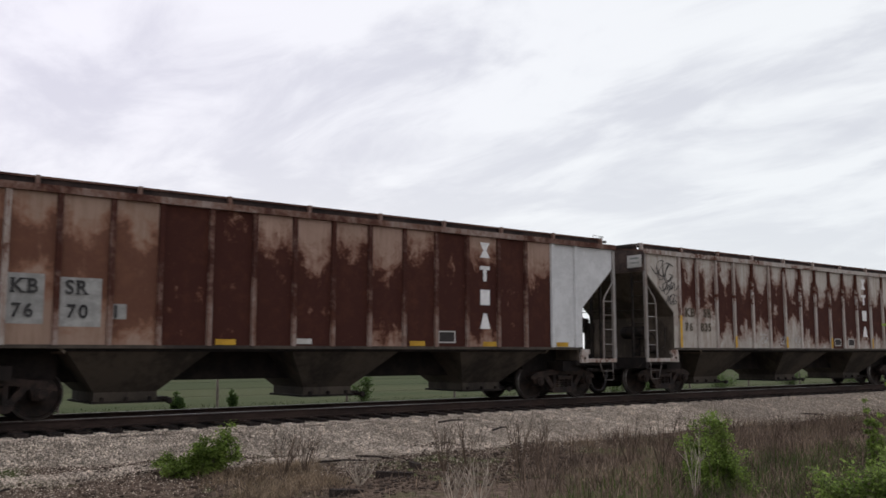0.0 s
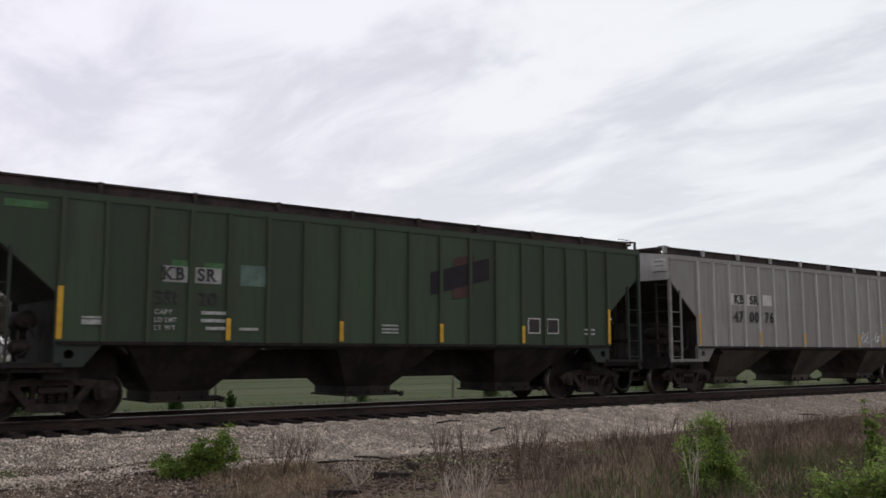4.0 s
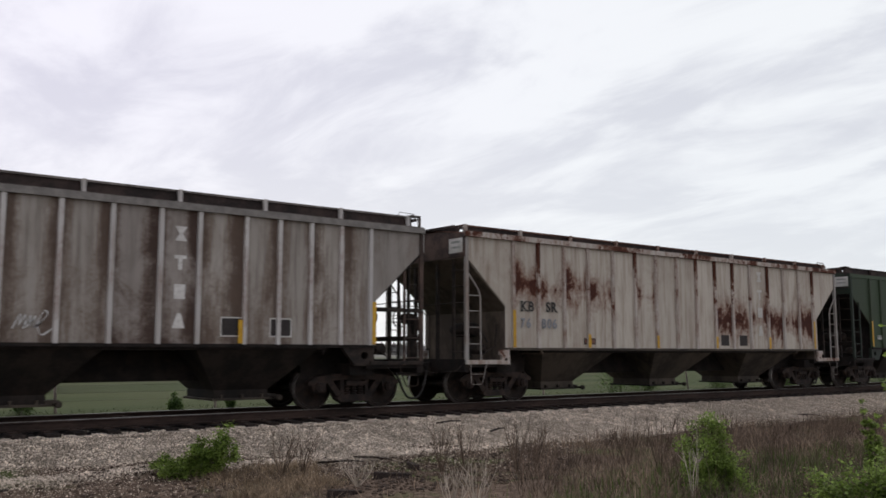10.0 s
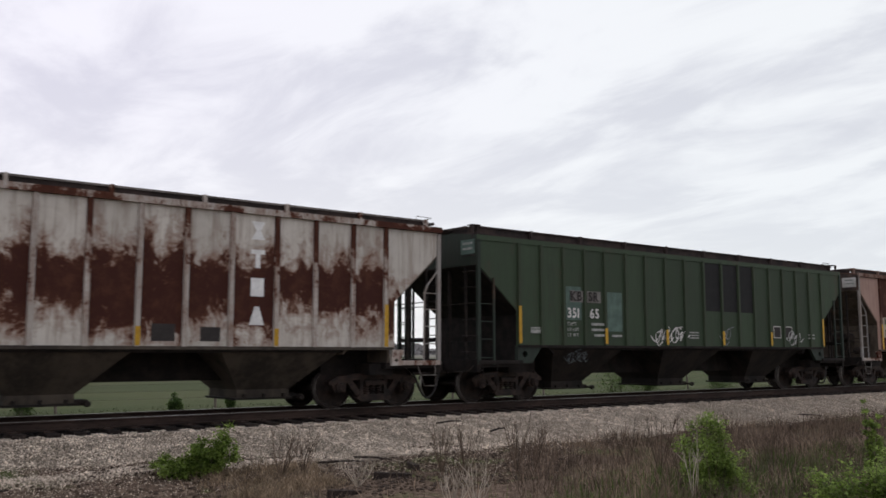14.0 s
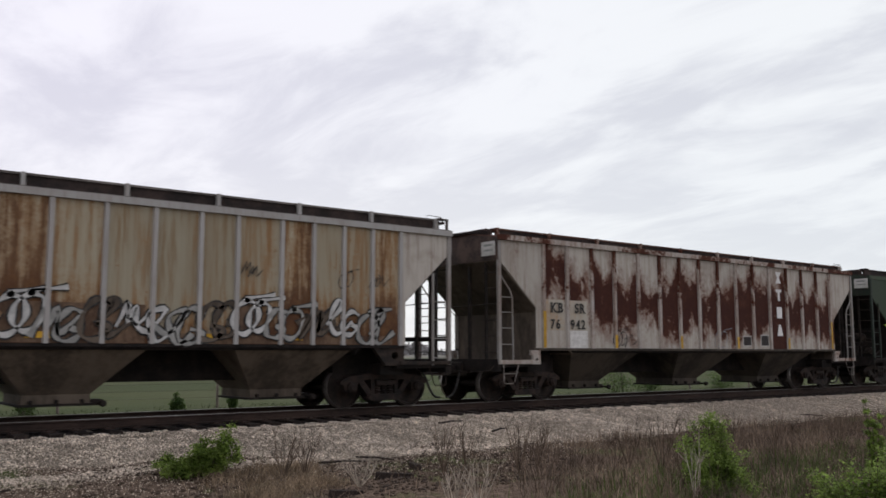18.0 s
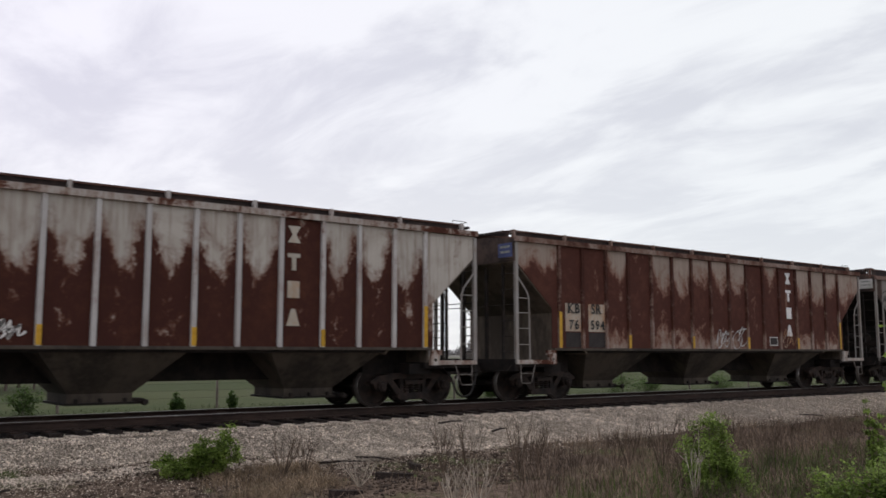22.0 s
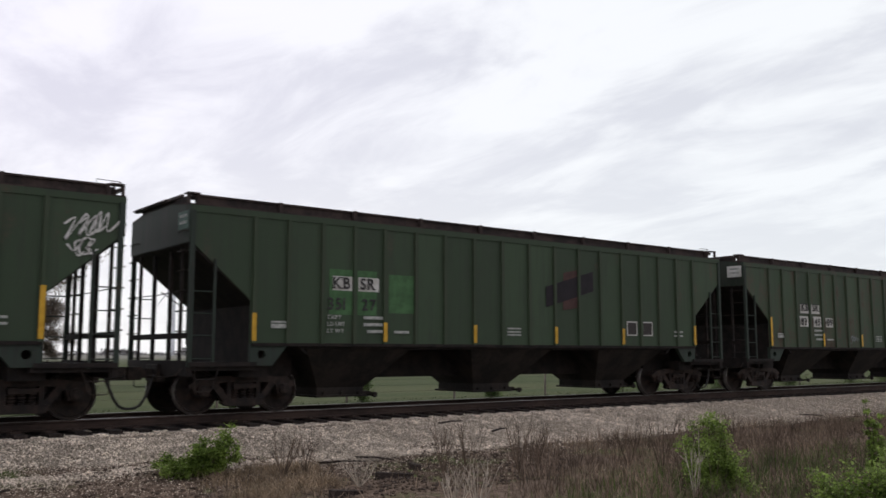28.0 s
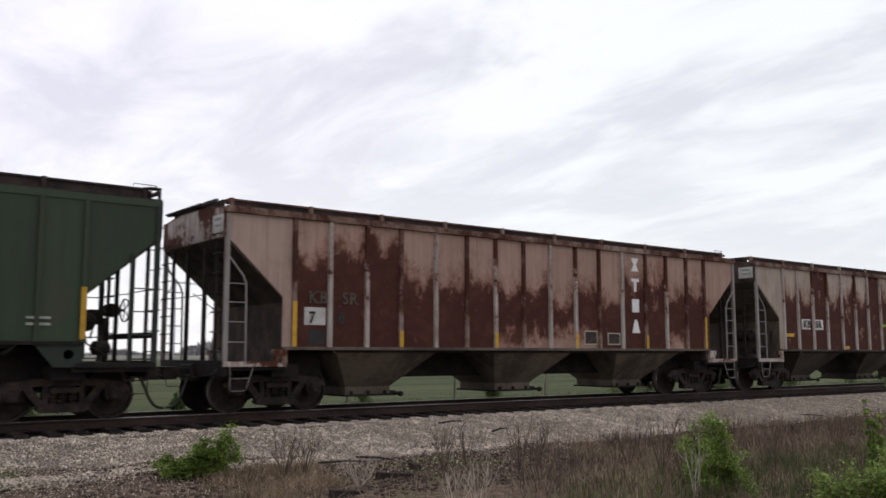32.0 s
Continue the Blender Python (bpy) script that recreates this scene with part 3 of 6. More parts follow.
def coupler(sx):
    s = Shape().box(min(sx * 7.9, sx * 8.78), max(sx * 7.9, sx * 8.78), -0.10, 0.10, 0.78, 0.98, 0.02)
    s.prism([(sx * 8.70, -0.17), (sx * 8.98, -0.20), (sx * 9.06, -0.06), (sx * 8.94, 0.02), (sx * 9.06, 0.16), (sx * 8.92, 0.24), (sx * 8.70, 0.17)], 0.74, 1.02, "z")
    s.box(min(sx * 8.25, sx * 8.45), max(sx * 8.25, sx * 8.45), -0.28, 0.28, 0.70, 1.08, 0.02)
    s.tube([(sx * 8.42, -1.42, 1.0), (sx * 8.55, -1.40, 0.86), (sx * 8.56, -0.6, 0.80), (sx * 8.60, -0.2, 0.84)], 0.014, 5)
    return s.mesh("coupler")


def side_ladder(sx, sy, kind):
    """Bent grab rail beside the corner post, with its rungs."""
    y = sy * 1.515
    s = Shape()
    if kind == "G":
        s.box(sx * 7.86 - 0.025, sx * 7.86 + 0.025, y - 0.02, y + 0.02, 1.02, 3.30)
        zs = (1.20, 1.68, 2.14, 2.60)
    else:
        s.tube([(sx * 8.33, y, 3.42), (sx * 7.99, y, 2.98), (sx * 7.92, y, 2.80), (sx * 7.90, y, 1.14)], 0.021, 7)
        zs = (1.55, 1.98, 2.40, 2.80)
    for z in zs:
        s.tube([(sx * 8.33, y - sy * 0.02, z), (sx * 7.9, y - sy * 0.02, z)], 0.014, 5)
    return s.mesh("side_ladder", True)


def end_ladder(sx, sy):
    """Rungs and rails on the end, by the corner; each rung stands off like a loop."""
    s = Shape()
    x = sx * HALF
    s.box(x - 0.03, x + 0.03, sy * 1.06 - 0.025, sy * 1.06 + 0.025, 1.1, 4.0)
    for i in range(7):
        z = 1.35 + i * 0.42
        s.tube([(x, sy * 1.46, z), (x + sx * 0.10, sy * 1.46, z - 0.01), (x + sx * 0.12, sy * 1.42, z), (x + sx * 0.12, sy * 1.10, z), (x + sx * 0.10, sy * 1.06, z), (x, sy * 1.06, z)], 0.013, 5)
    return s.mesh("end_ladder", True)


def brake_wheel(sx):
    s = Shape()
    c = (sx * 8.56, 0.72, 2.28)
    ring = [(c[0], c[1] + 0.26 * math.cos(2 * math.pi * k / 20), c[2] + 0.26 * math.sin(2 * math.pi * k / 20)) for k in range(21)]
    s.tube(ring, 0.017, 6)
    for k in range(5):
        a = 2 * math.pi * k / 5
        s.tube([c, (c[0], c[1] + 0.26 * math.cos(a), c[2] + 0.26 * math.sin(a))], 0.012, 5)
    s.tube([c, (c[0] - sx * 0.15, c[1], c[2])], 0.03, 8)
    return s.mesh("brake_wheel", True)


def brake_box(sx):
    a, b = sorted((sx * 8.42, sx * 8.16))
    s = Shape().box(a, b, 0.62, 0.84, 2.12, 2.42, 0.05)
    s.box(sx * 8.15 - 0.05, sx * 8.15 + 0.05, 0.62, 0.72, 1.1, 2.1)
    s.tube([(sx * 8.2, 0.74, 2.1), (sx * 8.2, 0.74, 1.1)], 0.02, 6)
    a, b = sorted((sx * 8.12, sx * 7.82))
    s.box(a, b, 0.70, 0.92, 1.95, 2.28, 0.02)
    return s.mesh("brake_housing")


def reservoir(sx):
    s = Shape().turned([(0.05, -0.42), (0.17, -0.38), (0.2, -0.3), (0.2, 0.3), (0.17, 0.38), (0.05, 0.42)], (sx * 7.35, -0.35, 1.95), 16)
    a, b = sorted((sx * 7.7, sx * 7.35))
    s.turned([(0.06, a), (0.14, a + 0.05), (0.14, b - 0.05), (0.06, b)], (0, -1.0, 1.42), 14, "x")
    s.box(sx * 7.35 - 0.06, sx * 7.35 + 0.06, -0.5, -0.3, 1.2, 1.8)
    s.tube([(sx * 7.3, -1.1, 1.6), (sx * 7.4, -1.0, 1.9), (sx * 7.36, -0.7, 1.95)], 0.018, 5)
    s.tube([(sx * 7.6, -1.2, 1.25), (sx * 7.2, -1.25, 1.5), (sx * 7.1, -1.2, 2.1)], 0.018, 5)
    return s.mesh("air_reservoir", True)


def hopper(cx, zt):
    """A bay: four sloping sheets down to a short box."""
    top = [(cx - 1.40, -1.47), (cx + 1.40, -1.47), (cx + 1.40, 1.47), (cx - 1.40, 1.47)]
    bot = [(cx - 0.60, -0.64), (cx + 0.60, -0.64), (cx + 0.60, 0.64), (cx - 0.60, 0.64)]
    s = Shape()
    vs = [(x, y, zt) for x, y in top] + [(x, y, 0.50) for x, y in bot] + [(x, y, 0.31) for x, y in bot]
    fs = [(0, 1, 2, 3)] + [(i, (i + 1) % 4, 4 + (i + 1) % 4, 4 + i) for i in range(4)] + [(4 + i, 4 + (i + 1) % 4, 8 + (i + 1) % 4, 8 + i) for i in range(4)] + [(8, 9, 10, 11)]
    return s.add(vs, fs).mesh("hopper")


def gate(cx):
    s = Shape().box(cx - 0.66, cx + 0.66, -0.70, 0.70, 0.27, 0.32, 0.01)
    s.box(cx + 0.60, cx + 0.88, -0.55, -0.25, 0.26, 0.38, 0.02)
    s.tube([(cx + 0.78, -0.82, 0.31), (cx + 0.78, 0.82, 0.31)], 0.03, 8)
    s.turned([(0.05, -0.86), (0.07, -0.83), (0.07, -0.79), (0.04, -0.77)], (cx + 0.78, 0, 0.31), 8)
    for k in (-0.45, 0.0, 0.45):
        s.box(cx + k - 0.025, cx + k + 0.025, -0.70, 0.70, 0.32, 0.40)
    return s.mesh("outlet_gate")


STROKES = [
    [(0, 0.3), (0.5, 0.9), (0.3, 1.1), (0.1, 0.5), (0.5, 0), (1.1, 0.4)],
    [(0.9, 0.85), (0.4, 1), (0.1, 0.6), (0.2, 0.1), (0.7, 0), (0.95, 0.3), (0.5, 0.4)],
    [(0, 0.1), (0.25, 0.95), (0.4, 0.3), (0.6, 0.9), (0.8, 0.2), (1.3, 0.7)],
    [(-0.3, 0.6), (0.4, 0.2), (0.9, 0.9), (0.3, 0.7), (0.8, -0.1), (1.3, 0.2)],
    [(0.5, 1), (0.1, 0.7), (0.15, 0.2), (0.6, 0), (0.95, 0.4), (0.8, 0.85), (0.4, 1), (1.4, 1.15)],
    [(0, 0.5), (0.4, 0.75), (0.2, 0), (0.8, 0.9), (1, 0.2), (1.5, 0.5)],
]


def squiggle(seed, w, h, thick=0.03):
    """A sprayed tag: joined-up strokes drawn as a flat ribbon, in x and z; seed 0 gives a plain oval."""
    rng = random.Random(seed)
    s = Shape()
    if not seed:
        for i in range(28):
            turn = [2 * math.pi * k / 28 for k in (i, i + 1)]
            s.add([(math.cos(a) * (w / 2 - d), 0, math.sin(a) * (h / 2 - d)) for a, d in ((turn[0], 0), (turn[1], 0), (turn[1], thick), (turn[0], thick))], [(0, 1, 2, 3)])
        return s.mesh("graffiti")
    n = max(2, int(round(w / (h * 0.62))))
    for g in range(n):
        base = rng.choice(STROKES)
        lift, k = rng.uniform(-0.16, 0.16) * h, rng.uniform(0.85, 1.25)
        ctrl = [((g * 0.85 + u * k * 1.25) / n * w - w / 2 + 0.22 * (v - 0.5) * h, (v - 0.5) * h * k + lift) for u, v in base]
        ctrl = [ctrl[0]] + ctrl + [ctrl[-1]]
        pts = []
        for i in range(1, len(ctrl) - 2):
            for j in range(5):
                q = j / 5
                pts.append(tuple(0.5 * (2 * b + (c - a) * q + (2 * a - 5 * b + 4 * c - d) * q * q + (3 * b - a - 3 * c + d) * q ** 3) for a, b, c, d in zip(*ctrl[i - 1:i + 3])))
        pts.append(ctrl[-1])
        last = None
        for i, (px, pz) in enumerate(pts):
            (ax, az), (bx, bz) = pts[max(i - 1, 0)], pts[min(i + 1, len(pts) - 1)]
            d = math.hypot(bx - ax, bz - az) or 1
            th = thick * (0.7 + 0.3 * math.sin(i * 0.9 + seed)) / 2
            ring = [(px + (bz - az) / d * th, 0, pz - (bx - ax) / d * th), (px - (bz - az) / d * th, 0, pz + (bx - ax) / d * th)]
            if last:
                s.add(last + ring[::-1], [(0, 1, 2, 3)])
            last = ring
    return s.mesh("graffiti")


def bubble(seed, w, h, grow=0.0):
    """One block of a graffiti piece: a jagged lopsided outline."""
    rng = random.Random(seed)
    pts = []
    for i in range(13):
        a = 2 * math.pi * (i + rng.uniform(-0.3, 0.3)) / 13
        r = 1 + rng.uniform(-0.42, 0.22)
        c, q = math.cos(a), math.sin(a)
        pts.append(((w / 2 * r + grow) * math.copysign(abs(c) ** 0.75, c) + 0.18 * h * q, (h / 2 * r + grow) * math.copysign(abs(q) ** 0.75, q)))
    return Shape().prism(pts, -0.002, 0).mesh("graffiti")


SLABS = {"K": "abcd", "B": "ac", "R": "acd", "1": "", "7": "", "4": "d", "L": "ac", "P": "ac", "T": "", "D": "ac", "M": "abcd", "A": "cd", "W": "ab", "Y": "ab"}


def letters(text, size, spread=1.0):
    """Stencilled writing as a flat mesh with slab feet, standing in x and z, its lower left corner at the origin."""
    def glyph(c):
        cu = bpy.data.curves.new("letters", "FONT")
        cu.body, cu.size, cu.extrude, cu.offset = c, size, 0.002, 0.022 * size
        ob = bpy.data.objects.new("letters", cu)
        scene.collection.objects.link(ob)
        bpy.context.view_layer.update()
        me = bpy.data.meshes.new_from_object(ob)
        bpy.data.objects.remove(ob)
        v, f = [tuple(q.co) for q in me.vertices], [tuple(q.vertices) for q in me.polygons]
        bpy.data.meshes.remove(me)
        return v, f

    def build():
        s, x = Shape(), 0.0
        for c in text:
            if c == " ":
                x += 0.30 * size
                continue
            v, f = glyph(c)
            x0, x1 = min(q[0] for q in v), max(q[0] for q in v)
            y0, y1 = min(q[1] for q in v), max(q[1] for q in v)
            s.add([(x + (q[0] - x0) * 0.86, q[2], q[1]) for q in v], f)
            w, t, r = (x1 - x0) * 0.86, 0.075 * size, 0.16 * size
            for k in SLABS.get(c, ""):
                left, low = k in "ac", k in "cd"
                a, b = (x - 0.05 * size, x + r) if left else (x + w - r, x + w + 0.05 * size)
                if c in "14":
                    a, b = x + w / 2 - 0.14 * size + (0.1 * size if c == "4" else 0.04 * size), x + w + 0.08 * size
                s.box(a, b, -0.0026, 0.0026, y0 if low else y1 - t, y0 + t if low else y1)
            x += w + 0.13 * size * spread
        me = s.mesh("lettering")
        return me
    return once(("txt", text, size, spread), build)


def flat(x0, x1, z0, z1, thick=0.004):
    return once(("flat", round(x1 - x0, 3), round(z1 - z0, 3)), lambda: Shape().box(0, x1 - x0, -thick, 0, 0, z1 - z0).mesh("patch"))


OWNER_SHAPES = [
    [(-0.16, 0.42), (0.16, 0.42), (0.05, 0.21), (0.16, 0), (-0.16, 0), (-0.05, 0.21)],
    [(-0.16, 0.42), (0.16, 0.42), (0.16, 0.32), (0.055, 0.32), (0.055, 0), (-0.055, 0), (-0.055, 0.32), (-0.16, 0.32)],
    [(-0.15, 0.42), (0.15, 0.42), (0.15, 0), (-0.15, 0)],
    [(-0.05, 0.42), (0.05, 0.42), (0.17, 0), (-0.17, 0)],
]


def marked(panel, zones, i):
    """Tells a panel's paint between which heights it has rusted through: two digits, in ninths from the top."""
    if i < len(zones) and zones[i] != "xx":
        hi, lo = [(4.28 - int(c) / 9 * 2.83) * TALL for c in zones[i]]
        panel.color = ((hi + (0.5 if zones[i][0] == "0" else 0)) / 5, (lo - (0.5 if zones[i][1] == "9" else 0)) / 5, 0, 1)
    return panel


def hopper_car(spec):
    """One three-bay covered hopper, in its own space: x along the track, rail tops at z = 0."""
    kind, paint, ribs_m, hop_m, end_m = spec["kind"], spec["paint"], spec["ribs"], spec["hop"], spec["end"]
    car = tagged(new("hopper_car"), spec["label"], "freight car", "hopper cars of the train")
    zp = 4.36 if kind == "P" else 4.30
    zb = 1.53 if kind == "G" else (1.50 if kind == "P2" else 1.45)
    xs = {"P": POSTS_OLD, "P2": POSTS_PALE, "G": POSTS_NEW}[kind]
    n = len(xs)
    zones = spec.get("zones", "").split()
    slope_top, inner, slope_bot = (3.62, 7.10, 2.46) if kind == "G" else (3.80, 7.10, 2.56)
    # side sheets, panel by panel on the side seen, with the cut-away ends
    def trapezoid(sx, y0, y1):
        p = [(sx * 8.33, zp), (-sx * xs[0], zp), (-sx * xs[0], zb), (sx * inner, zb), (sx * inner, slope_bot), (sx * 8.33, slope_top)]
        return Shape().prism(p, y0, y1)
    for sx in (-1, 1):
        me = once(("endpanel", kind, sx), lambda: trapezoid(sx, NEAR, NEAR + 0.02).mesh("end_panel"))
        mat = spec.get("endpaint", {}).get(sx, paint)
        marked(part("end_panel", me, mat, car), zones, 0 if sx < 0 else n)
    for i in range(n - 1):
        me = once(("panel", kind, n, i), lambda: Shape().box(xs[i] + 0.002, xs[i + 1] - 0.002, NEAR, NEAR + 0.02, zb, zp).mesh("side_panel"))
        marked(part("side_panel", me, spec.get("panelpaint", {}).get(i, paint), car), zones, i + 1)
    def far_whole():
        p = [(-8.33, zp), (8.33, zp), (8.33, slope_top), (inner, slope_bot), (inner, zb), (-inner, zb), (-inner, slope_bot), (-8.33, slope_top)]
        return Shape().prism(p, -NEAR - 0.02, -NEAR).mesh("far_side_sheet")
    part("far_side_sheet", once(("farside", kind), far_whole), paint, car)
    # posts
    wr = 0.055 if kind == "P" else 0.05
    def rib_mesh():
        return Shape().prism([(-wr, 0.0), (-wr * 0.8, -0.055), (wr * 0.8, -0.055), (wr, 0.0)], zb, zp - 0.01, "z").mesh("side_post")
    rib_me = once(("rib", kind), rib_mesh)
    for i, x in enumerate(xs):
        part("side_post", rib_me, spec.get("ribpaint", {}).get(i, ribs_m), car, at=pose(x, SIDE, 0))
    far_rib = once(("farribs", kind, n), lambda: far_ribs(xs, zb))
    tagged(part("far_side_posts", far_rib, ribs_m, car), kind="stuff")
    # chords and sills
    for sy in (-1, 1):
        a, b = sorted((sy * 1.48, sy * (1.575 if kind != "G" else 1.52)))
        part("top_chord", once(("chord", sy, kind), lambda: Shape().prism([(a, zp - 0.03), (b, zp - 0.03), (b, zp + 0.07), ((a + b) / 2, zp + 0.11), (a, zp + 0.11)], -8.39, 8.39, "x").mesh("top_chord")), spec.get("chord", ribs_m if kind != "G" else paint), car)
        part("side_sill", once(("sill", kind, sy), lambda: Shape().box(-7.05, 7.05, min(sy * 1.46, sy * 1.54), max(sy * 1.46, sy * 1.54), zb - 0.06, zb + 0.01).mesh("side_sill")), hop_m if kind == "P" else UNDER, car)
    # roof, hatches, boards
    zr = spec.get("board", {"P": 4.69, "P2": 4.74, "G": 4.70}[kind])
    def roof_mesh():
        return Shape().prism([(-1.5, 4.40), (-0.6, 4.54), (0.6, 4.54), (1.5, 4.40), (1.5, 4.44), (0.6, 4.58), (-0.6, 4.58), (-1.5, 4.44)], -8.40, 8.40, "x").mesh("roof")
    part("roof", once("roof", roof_mesh), spec["roof"], car)
    cover = once(("hatch", zr), lambda: Shape().prism([(-0.42, 4.55), (-0.40, zr - 0.04), (-0.28, zr + 0.0), (0.28, zr + 0.0), (0.40, zr - 0.04), (0.42, 4.55)], -1.88, 1.88, "x").mesh("hatch_cover"))
    for k in range(4):
        part("hatch_cover", cover, spec["roof"], car, at=pose(-5.76 + k * 3.84, 0, 0))
    for sy in (-1, 1):
        a, b = sorted((sy * 1.22, sy * 0.72))
        part("running_board", once(("board", sy, zr), lambda: Shape().box(-8.20, 8.20, a, b, zr - 0.03, zr).mesh("running_board")), spec["roof"], car)
        e0, e1 = sorted((sy * 1.225, sy * 1.205))
        part("board_edge", once(("edge", sy, zr), lambda: Shape().box(-8.202, 8.202, e0, e1, zr - 0.04, zr + 0.004).mesh("board_edge")), spec["roof"], car)
        # Added dark strip closes the gap; the shadow under the board is its colour.
        f0, f1 = sorted((sy * 1.19, sy * 1.17))
        part("board_support", once(("support", sy, zr), lambda: Shape().box(-8.15, 8.15, f0, f1, 4.36, zr - 0.031).mesh("board_support")), DARKROOF, car)
    nb = 10
    for k in range(nb):
        me = once(("bracket", kind, zr), lambda: Shape().box(-0.035, 0.035, -1.30, -1.22, 4.44, zr + 0.005).box(-0.03, 0.03, -1.25, -0.6, zr - 0.07, zr - 0.03).mesh("board_bracket"))
        part("board_bracket", me, spec.get("bracket", ribs_m if kind != "G" else spec["roof"]), car, at=pose(-8.15 + k * 16.3 / (nb - 1), 0, 0))
    for sx in (-1, 1):
        def cross():
            a, b = sorted((sx * 8.10, sx * 8.50))
            s = Shape().box(a, b, -0.55, 1.22, zr - 0.075, zr - 0.04)
            s.box(min(sx * 8.40, sx * 8.46), max(sx * 8.40, sx * 8.46), -1.2, 1.2, zr - 0.10, zr - 0.035)
            # Added plate hides the sky under the walkway, dark like the gap's shade.
            s.box(min(sx * 8.26, sx * 8.30), max(sx * 8.26, sx * 8.30), -1.2, 1.2, 4.42, zr - 0.035)
            return s.mesh("end_walkway")
        part("end_walkway", once(("cross", sx, zr), cross), DARKROOF, car)
        grab = once(("grab", sx, zr), lambda: Shape().tube([(sx * 7.95, -1.18, zr), (sx * 7.95, -1.18, zr + 0.09), (sx * 8.36, -1.18, zr + 0.08), (sx * 8.42, -1.14, zr + 0.08), (sx * 8.42, -0.7, zr + 0.08), (sx * 8.42, -0.66, zr)], 0.008, 5).mesh("roof_grab", True))
        if sx > 0:
            part("roof_grab", grab, STEEL, car)
        if kind != "P":
            leg = once(("leg", sx, zr), lambda: Shape().box(sx * 8.38 - 0.025, sx * 8.38 + 0.025, -1.40, -1.35, 4.20, zr).box(min(sx * 8.15, sx * 8.40), max(sx * 8.15, sx * 8.40), -1.40, -1.20, zr - 0.03, zr).mesh("board_leg"))
            part("board_leg", leg, spec.get("bracket", spec["roof"]), car)
        # ends
        def end_top():
            a, b = sorted((sx * 8.40, sx * 8.36))
            return Shape().prism([(-1.52, slope_top), (1.52, slope_top), (1.52, 4.40), (0.6, 4.56), (-0.6, 4.56), (-1.52, 4.40)], a, b, "x").mesh("end_sheet")
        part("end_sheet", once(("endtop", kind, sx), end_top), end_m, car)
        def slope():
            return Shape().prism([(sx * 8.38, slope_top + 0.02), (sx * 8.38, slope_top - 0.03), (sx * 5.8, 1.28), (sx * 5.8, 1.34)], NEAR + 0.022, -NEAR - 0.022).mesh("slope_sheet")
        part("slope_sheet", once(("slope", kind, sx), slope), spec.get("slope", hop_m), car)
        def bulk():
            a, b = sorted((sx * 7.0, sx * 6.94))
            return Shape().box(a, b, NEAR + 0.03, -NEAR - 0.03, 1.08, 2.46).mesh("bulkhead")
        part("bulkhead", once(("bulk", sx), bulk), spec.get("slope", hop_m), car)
        # Added near-black block; the shade between truck and bay is its colour.
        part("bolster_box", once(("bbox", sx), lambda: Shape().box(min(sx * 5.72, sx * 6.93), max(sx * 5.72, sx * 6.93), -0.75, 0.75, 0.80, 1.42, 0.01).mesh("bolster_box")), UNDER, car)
        for sy in (-1, 1):
            post = once(("post", sx, sy), lambda: Shape().box(sx * HALF - 0.045, sx * HALF + 0.045, sy * 1.5 - 0.035, sy * 1.5 + 0.035, 1.03, 4.30, 0.008).mesh("corner_post"))
            part("corner_post", post, spec.get("post", ribs_m), car)
            part("side_ladder", once(("sl", sx, sy, kind), lambda: side_ladder(sx, sy, "P" if kind == "P" else "G")), spec.get("post", ribs_m), car)
            part("end_ladder", once(("el", sx, sy), lambda: end_ladder(sx, sy)), STEEL if sy > 0 else spec.get("ladder", STEEL), car)
            strut = once(("strut", sx, sy), lambda: Shape().box(sx * 8.28 - 0.035, sx * 8.28 + 0.035, sy * 0.42 - 0.035, sy * 0.42 + 0.035, 1.1, slope_top + 0.1).mesh("end_strut"))
            part("end_strut", strut, spec.get("inner", STEEL), car)
            def platform():
                a, b = sorted((sx * 8.36, sx * 6.74))
                y0, y1 = sorted((sy * 1.55, sy * 1.48))
                if kind == "P":
                    s = plate_with_hole(sx * 7.13 - 0.125, sx * 7.13 + 0.125, 1.02, 1.27, sx * 7.13, 1.145, 0.045, y0, y1)
                    s.box(min(sx * 7.255, sx * 8.36), max(sx * 7.255, sx * 8.36), y0, y1, 1.03, 1.14)
                    s.box(min(sx * 7.02, sx * 7.32), max(sx * 7.02, sx * 7.32), y0, y1, 1.27, 1.40)
                else:
                    a, b = sorted((sx * 8.36, sx * 6.95))
                    zb2 = 1.66 if kind == "G" else 2.30
                    s = Shape().box(a, b, y0, y1, 1.04, 1.13)
                    part("side_rail", once(("srail", kind, sx, sy), lambda: Shape().box(a, b, y0, y1, zb2, zb2 + 0.10).mesh("side_rail")), spec.get("plat", end_m), car)
                return s.mesh("platform_sill")
            part("platform_sill", once(("plat", kind, sx, sy), platform), spec.get("plat", ribs_m) if kind == "P" else spec.get("sill", spec.get("plat", end_m)), car)
            if kind != "P":
                def web():
                    y0, y1 = sorted((sy * 1.40, sy * 1.50))
                    s = plate_with_hole(sx * 6.83 - 0.24, sx * 6.83 + 0.24, zb - 0.48, zb, sx * 6.83, zb - 0.24, 0.09, y0, y1)
                    s.prism([(sx * 6.59, zb - 0.48), (sx * 6.59, zb), (sx * 6.22, zb)], y0, y1)
                    return s.mesh("bolster_web")
                part("bolster_web", once(("web", kind, sx, sy), web), spec.get("plat", end_m), car)
